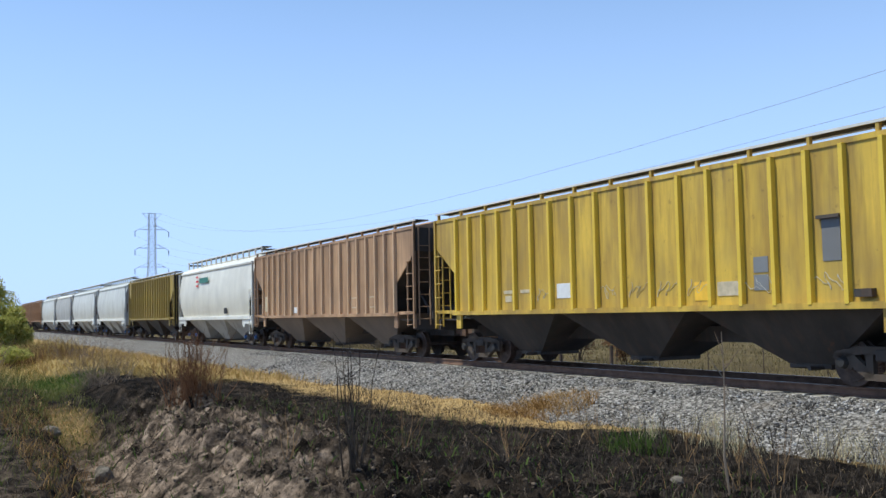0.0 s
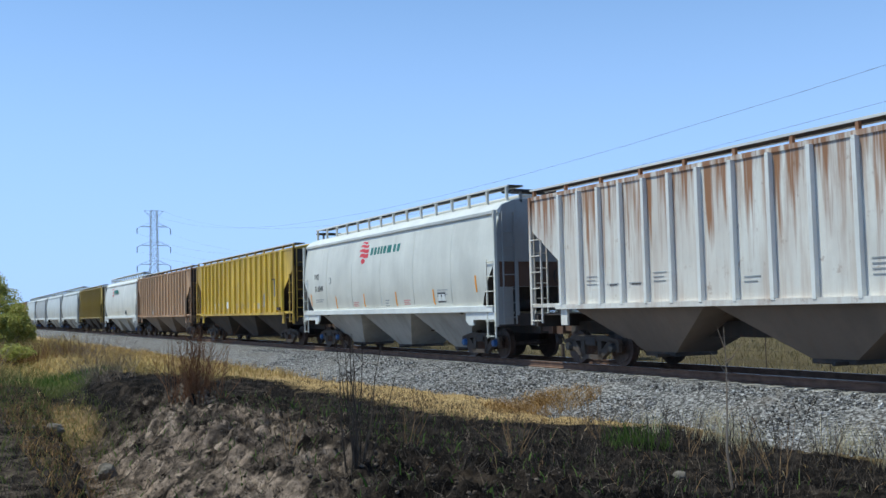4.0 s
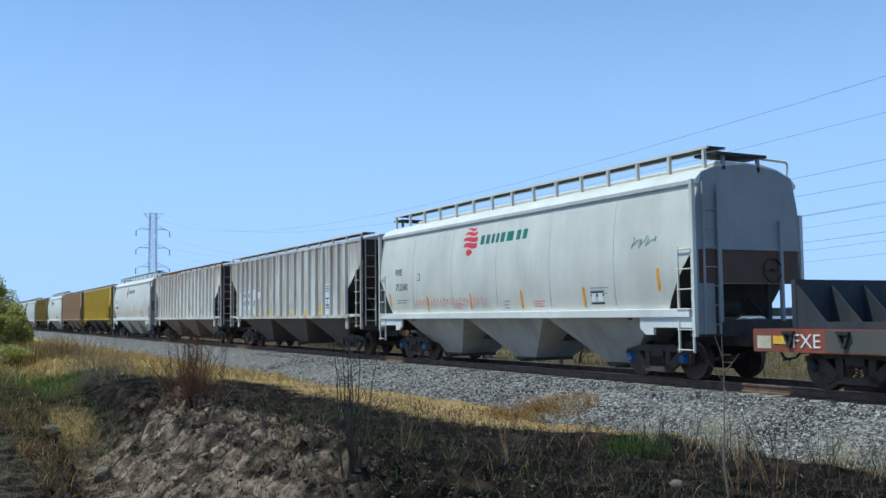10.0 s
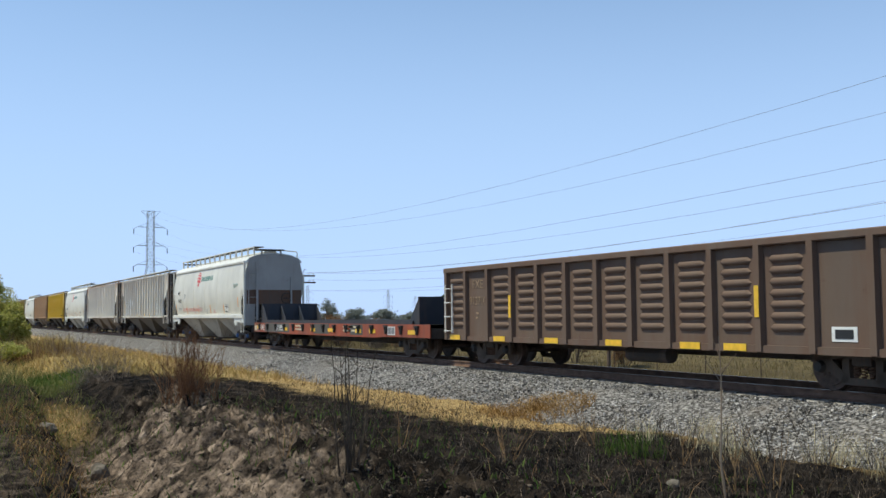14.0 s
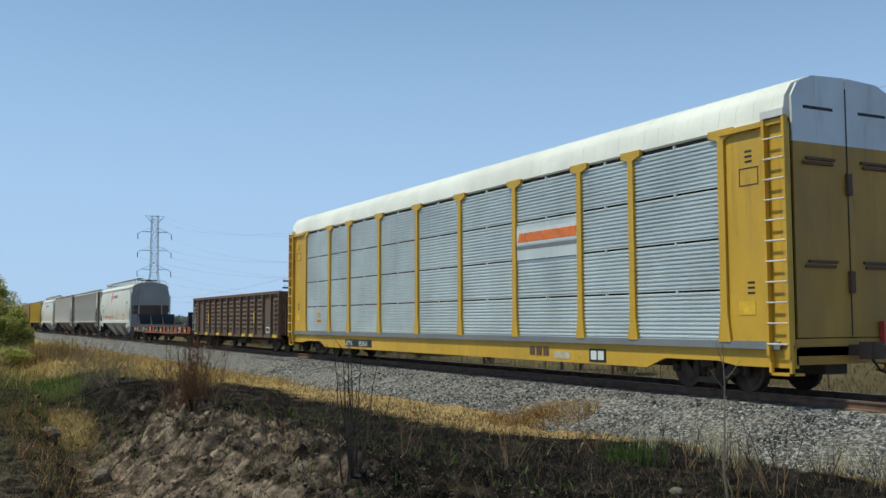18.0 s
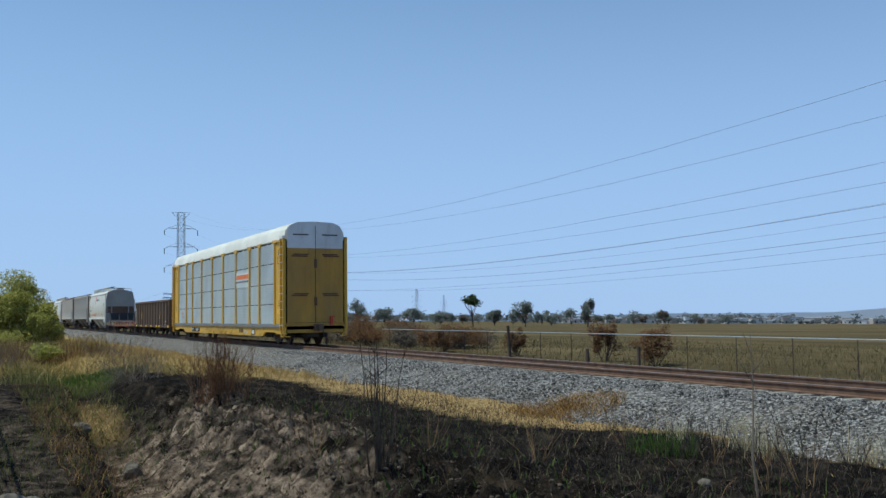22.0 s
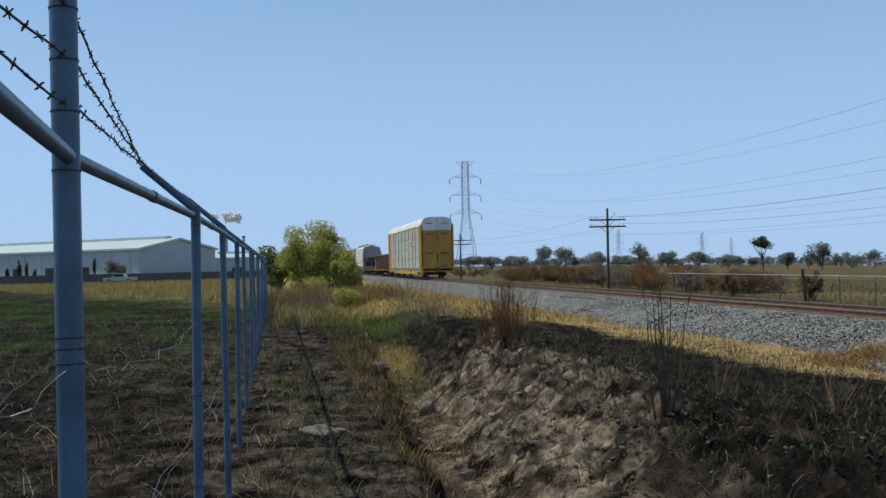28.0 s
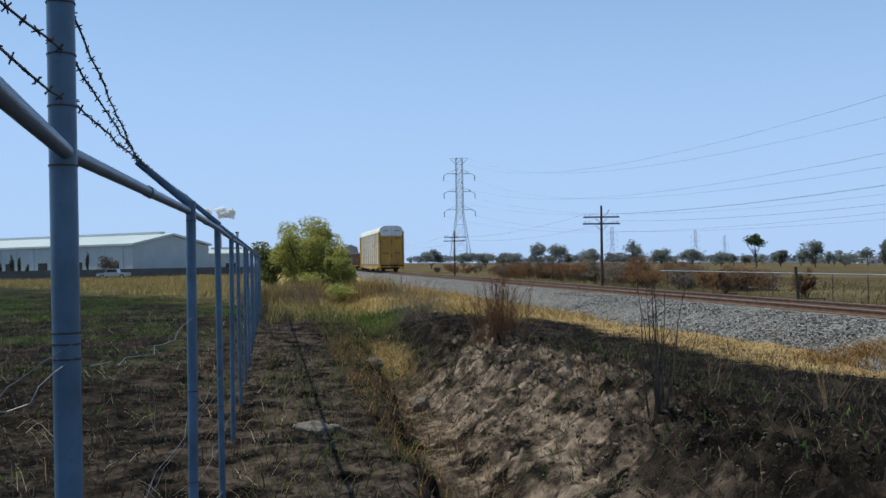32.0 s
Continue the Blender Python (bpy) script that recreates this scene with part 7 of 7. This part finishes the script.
# lattice tower and its conductors
def lattice_tower(name, label, x, y, height, arms, group=""):
    g = profile(x)
    ob = thing(name, label, "transmission tower", (x, y, g), group)
    top = height
    body = height * 0.50
    half = lambda z: 3.5 - (3.5 - 1.12) * z / body if z < body else 1.12 - 0.12 * (z - body) / (top - body)
    r = 0.075
    levels = [0, body * 0.3, body * 0.55, body * 0.78, body] + [body + (top - body) * i / 9 for i in range(1, 10)]
    corners = ((-1, -1), (1, -1), (1, 1), (-1, 1))
    for sx, sy in corners:
        part("leg", Mesh().path([(sx * half(z), sy * half(z), z) for z in levels], r, 5), LATTICE, ob)
    for z0, z1 in zip(levels, levels[1:]):
        m = Mesh()
        for (ax, ay), (bx, by_) in zip(corners, corners[1:] + corners[:1]):
            h0, h1 = half(z0), half(z1)
            m.tube((ax * h0, ay * h0, z0), (bx * h1, by_ * h1, z1), 0.045, 4)
            m.tube((bx * h0, by_ * h0, z0), (ax * h1, ay * h1, z1), 0.045, 4)
            m.tube((ax * h1, ay * h1, z1), (bx * h1, by_ * h1, z1), 0.045, 4)
        tagged(part("bracing", m, LATTICE, ob), kind="stuff")
    for z, w in arms:
        for s in (-1, 1):
            m = Mesh()
            h0 = half(min(z, top))
            if z > top - 2:
                # level bar for the earth wires, on a short V
                m.tube((0, 0, top), (s * w, 0, top), 0.06, 4)
                for sy in (-1, 1):
                    m.tube((s * h0, sy * h0, top - 2.0), (s * w, 0, top), 0.045, 4)
                part("crossarm", m, LATTICE, ob)
                continue
            for sy in (-1, 1):
                m.tube((s * h0, sy * h0, z), (s * w * 0.8, 0, z), 0.075, 4)
                m.tube((s * h0, sy * h0, z + 1.3), (s * w * 0.8, 0, z), 0.045, 4)
            m.tube((s * w * 0.8, 0, z), (s * w, 0, z - 0.7), 0.09, 4)
            a = part("crossarm", m, LATTICE, ob)
            part("insulator_string", Mesh().tube((s * w, 0, z - 0.6), (s * w, -0.1, z - 2.3), 0.12, 6), STEEL, a)
    return ob


TX, TY = at_bearing(11.03, 320)
ARMS = ((19.0, 5.2), (25.0, 5.2), (30.9, 5.2), (36.0, 3.0))
lattice_tower("transmission_tower", "tall grey steel lattice power transmission tower", TX, TY, 36.0, ARMS)
for i, (az, dist, hh) in enumerate(((19.9, 900, 34), (24.6, 1000, 34), (26.2, 1300, 36))):
    x, y = at_bearing(az, dist)
    lattice_tower("transmission_tower", "distant lattice transmission tower in haze", x, y, hh, ((17, 5), (22.5, 5), (28, 5)), "far towers")
# the next tower stands behind the camera: height, sag and the two places of each pair of conductors there
NY = -120.0
NEAR = ((22.0, 13.5, 54.5, 64.9), (33.4, 18.4, 70.1, 77.3), (23.8, 16.2, 30.0, 34.7), (29.0, 17.8, 26.3, 35.0))
for (z, w), (top_z, sag, xl, xr) in zip(ARMS, NEAR):
    low = 2.0 if z < 35 else 0
    for s, nx in ((-1, xl), (1, xr)):
        cable("power_cable", "power line sagging from the lattice tower", (TX + s * w, TY, z - low + profile(TX)), (nx, NY, top_z), sag, 0.013, "power lines")

# ---------------------------------------------------------------- buildings
SHEETING_DARK = plain("dark_wall_sheet", (0.085, 0.09, 0.095), 0.8, 0.0, 0.2, 0.5)
SHEETING = plain("pale_wall_sheet", (0.42, 0.48, 0.52), 0.6, 0.1, 0.08, 0.3)
ROOFSHEET = plain("roof_sheet", (0.55, 0.60, 0.60), 0.5, 0.1, 0.06, 0.2)


def shed(x, y, length, width, wall, ridge, turn):
    ob = thing("warehouse", "long pale grey industrial warehouse with low gable roof", "warehouse", Matrix.Translation((x, y, -1.0)) @ pose(0, 0, 0, 0, 0, turn))
    part("wall", Mesh().prism([(-width / 2, 0), (width / 2, 0), (width / 2, wall), (0, ridge), (-width / 2, wall)], -length / 2, length / 2), SHEETING, ob)
    part("roof", Mesh().prism([(-width / 2 - 0.5, wall + 0.05), (0, ridge + 0.1), (width / 2 + 0.5, wall + 0.05), (width / 2 + 0.5, wall + 0.5), (0, ridge + 0.55), (-width / 2 - 0.5, wall + 0.5)], -length / 2 - 0.6, length / 2 + 0.6), ROOFSHEET, ob)
    for i in range(int(length / 6)):
        yy = -length / 2 + 3 + i * 6
        part("wall_seam", Mesh().box(-width / 2 - 0.12, -width / 2, yy - 0.1, yy + 0.1, 0, wall), SHEETING, ob)
        if i % 2 == 0:
            part("window", Mesh().box(-width / 2 - 0.1, -width / 2 - 0.02, yy + 1.2, yy + 4.4, wall * 0.18, wall * 0.5), STEEL, ob)
    part("ridge_vent", Mesh().box(-0.8, 0.8, -length / 2 + 3, length / 2 - 3, ridge + 0.3, ridge + 1.0), ROOFSHEET, ob)
    return ob


shed(-72, 256, 90, 23, 6.8, 9.1, 49.5)
bx, by_ = at_bearing(-2.6, 330)
shed(bx, by_, 16, 12, 5.5, 7.0, 84)
for i, (az, dist, hh) in enumerate(((15.2, 190, 4.6), (14.6, 192, 3.4), (14.1, 190, 5.2), (13.6, 191, 4.2), (13.2, 193, 3.0), (10.1, 190, 5.4))):
    x, y = at_bearing(-az, dist)
    tree("cypress_tree", "slender dark cypress before the warehouse", "tree", x, y, hh, 0.9, DARKLEAF, 300 + i, 500, 0.14, 0.3, 0.08)
x, y = at_bearing(-9.0, 186)
tree("field_tree", "grey-brown bare bush before the warehouse", "tree", x, y, 4.2, 4.6, GREYTWIG, 310, 700, 0.16, 0.3, 0.2)
for az, dist, hh in ((2.95, 420, 17), (1.98, 420, 16)):
    x, y = at_bearing(-az, dist)
    ob = thing("chimney", "slim grey factory chimney", "chimney", (x, y, -1))
    part("stack", Mesh().tube((0, 0, 0), (0, 0, hh), 0.8, 12, 0.55), SHEETING, ob)
    part("rim", Mesh().tube((0, 0, hh - 0.6), (0, 0, hh), 0.75, 12), STEEL, ob)

# white steam over the chimneys, in rounded puffs that let the light through
k = Nodes("white_steam")
k.done(k.ramp(k.noise(k.pos(), 0.6), (0.3, (0.96, 0.96, 0.96)), (0.7, (0.99, 0.99, 0.99))), 1.0, gloss=0.0)
tr = k.n("ShaderNodeBsdfTranslucent", Color=(0.97, 0.97, 0.97, 1))
mx = k.n("ShaderNodeMixShader", Fac=0.5)
k.t.links.new(k.b.outputs[0], mx.inputs[1])
k.t.links.new(tr.outputs[0], mx.inputs[2])
k.t.links.new(mx.outputs[0], k.out.inputs[0])
STEAM = k.m
for bearing, zz, wide, n, sd in ((-2.65, 23.2, 6.6, 14, 6), (-3.7, 22.9, 1.8, 4, 8)):
    rng = random.Random(sd)
    verts, faces = [], []
    for i in range(n):
        c = ((rng.random() - 0.5) * wide, rng.uniform(-1, 1), rng.uniform(-1.6, 1.6))
        r = rng.uniform(1.2, 2.0)
        crown(rng, c, (r, r, r), 260, 0.3, verts, faces, 6, (0.35, 0.6))
    me = raw("steam_plume", verts, faces, STEAM)
    x, y = at_bearing(bearing, 425)
    steam = new("steam_plume", me)
    steam.matrix_basis = Matrix.Translation((x, y, zz))
    tagged(steam, "white puff of steam drifting above the chimneys", "steam", kind="stuff")

# pick-up truck parked on the field
x, y = at_bearing(-8.8, 170)
truck_car = thing("pickup_truck", "white pick-up truck parked in dry grass", "car", Matrix.Translation((x, y, profile(x) + 0.05)) @ pose(0, 0, 0, 0, 0, 82))
CARWHITE = plain("car_white", (0.42, 0.44, 0.46), 0.3, 0.0, 0.03)
CARGLASS = plain("car_glass", (0.03, 0.035, 0.04), 0.1, 0.0, 0.1)
part("body", Mesh().prism([(-2.6, 0.45), (2.6, 0.45), (2.6, 0.95), (1.3, 1.02), (0.8, 1.02), (-2.6, 1.02)], -0.9, 0.9, "x"), CARWHITE, truck_car)
cab = part("cab", Mesh().prism([(1.3, 1.02), (0.75, 1.68), (-0.75, 1.68), (-0.95, 1.02)], -0.82, 0.82, "x"), CARWHITE, truck_car)
part("side_window", Mesh().prism([(1.05, 1.1), (0.68, 1.58), (-0.68, 1.58), (-0.8, 1.1)], -0.84, 0.84, "x"), CARGLASS, cab)
for yy in (-1.6, 1.65):
    for xx in (-0.85, 0.85):
        wl_ = part("wheel", Mesh().tube((xx - 0.12, yy, 0.36), (xx + 0.12, yy, 0.36), 0.36, 16), STEEL, truck_car)
        part("hub", Mesh().tube((xx - 0.13, yy, 0.36), (xx + 0.13, yy, 0.36), 0.18, 10), CHALK, wl_)

# cut tree stumps and low walls before the warehouse
low_wall = part("field_wall", Mesh().box(-120, -14, 181, 181.4, -0.9, 0.9), SHEETING_DARK)
tagged(low_wall, "low dark boundary wall along the field", "wall", kind="structure")

# town on the plain: low houses in white and sand colours, a tree belt and hills with haze in their colour
HOUSE = [plain("house_wall", c, 0.8, 0.0, 0.06, 0.3) for c in ((0.66, 0.66, 0.66), (0.5, 0.46, 0.42), (0.58, 0.56, 0.54), (0.42, 0.36, 0.32), (0.74, 0.75, 0.78))]
HROOF = plain("house_roof", (0.38, 0.3, 0.26), 0.8, 0.0, 0.2, 0.3)
rng = random.Random(12)
for i in range(150):
    az = 33.0 + 20.5 * (i + rng.random()) / 150
    dist = rng.uniform(780, 1050)
    x, y = at_bearing(az, dist)
    w, dd, hh = rng.uniform(4, 13), rng.uniform(5, 9), rng.uniform(2.4, 5.5)
    ob = thing("house", "small pale house in the distant town", "house", Matrix.Translation((x, y, profile(x) - 0.3)) @ pose(0, 0, 0, 0, 0, -az + rng.uniform(-20, 20)), "town houses")
    part("wall", Mesh().box(-w / 2, w / 2, -dd / 2, dd / 2, 0, hh), HOUSE[i % 5], ob)
    part("roof", Mesh().box(-w / 2 - 0.3, w / 2 + 0.3, -dd / 2 - 0.3, dd / 2 + 0.3, hh, hh + 0.5), HROOF if i % 3 else HOUSE[4], ob)
    m = Mesh()
    for j in range(max(1, int(w / 5))):
        xx = -w / 2 + (j + 0.5) * w / max(1, int(w / 5))
        m.box(xx - 0.7, xx + 0.7, -dd / 2 - 0.06, -dd / 2, 1.0, 2.4)
    part("window", m, STEEL, ob)
rng = random.Random(31)
v, f = [], []
for i in range(260):
    az = 8 + 48 * rng.random()
    x, y = at_bearing(az, rng.uniform(1080, 1350))
    hh = rng.uniform(7, 15)
    crown(rng, (x, y, profile(x) + hh * 0.5), (hh * rng.uniform(0.5, 1.2), hh * 0.6, hh * 0.5), 60, 1.6, v, f, 5)
for i in range(110):
    az = 30 + 24 * rng.random()
    x, y = at_bearing(az, rng.uniform(690, 780))
    hh = rng.uniform(2.5, 5.5)
    crown(rng, (x, y, profile(x) + hh * 0.5), (hh * rng.uniform(0.5, 1.0), hh * 0.6, hh * 0.5), 50, 0.8, v, f, 5)
# the belt's grey leaf colours carry the haze of the distance
HAZELEAF = leafy("haze_toned_leaf", (0.16, 0.18, 0.19), (0.20, 0.23, 0.24), (0.25, 0.27, 0.28), glow_through=0.5)
tagged(new("tree_belt", raw("tree_belt", v, f, HAZELEAF)), "belt of haze-coloured trees behind the town", "trees", kind="stuff")


def hills():
    v, f = [], []
    n = 90
    for i in range(n + 1):
        az = -25 + 90 * i / n
        x, y = at_bearing(az, 4300)
        hgt = 30 + 45 * max(0, 0.5 + 0.7 * noise.fractal(Vector((az * 0.06, 3.3, 0)), 1, 2, 4)) * (0.35 + 0.65 * min(1, max(0, (az - 2) / 25)))
        v += [(x, y, -120), (x, y, -60 + hgt), (x * 1.05, y * 1.05, -120)]
        if i:
            a = (i - 1) * 3
            f += [(a, a + 3, a + 4, a + 1), (a + 1, a + 4, a + 5, a + 2)]
    k = Nodes("haze_toned_hill")
    # distance haze is put into the hills' pale blue
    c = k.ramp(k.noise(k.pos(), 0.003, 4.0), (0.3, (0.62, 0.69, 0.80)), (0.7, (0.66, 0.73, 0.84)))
    return tagged(new("backdrop", raw("backdrop", v, f, k.done(c, 1.0))), "hills coloured pale blue for distance haze", "hills", kind="structure")


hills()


# ---------------------------------------------------------------- what moves
def advance(t):
    for (a, da), (b, db) in zip(ADVANCE, ADVANCE[1:]):
        if t <= b:
            return da + (db - da) * (t - a) / (b - a)
    return ADVANCE[-1][1]


def motions():
    for car, place in train:
        walk(car, [(t, pose(0, place + d, 0)) for t, d in ADVANCE])
    times = [i * 2 / FPS for i in range(int(32 * FPS / 2) + 1)]
    angles = [-math.degrees(advance(t) / R_WHEEL) for t in times]
    for ws, y in turning:
        walk(ws, [(t, pose(0, y, R_WHEEL, a)) for t, a in zip(times, angles)])


motions()
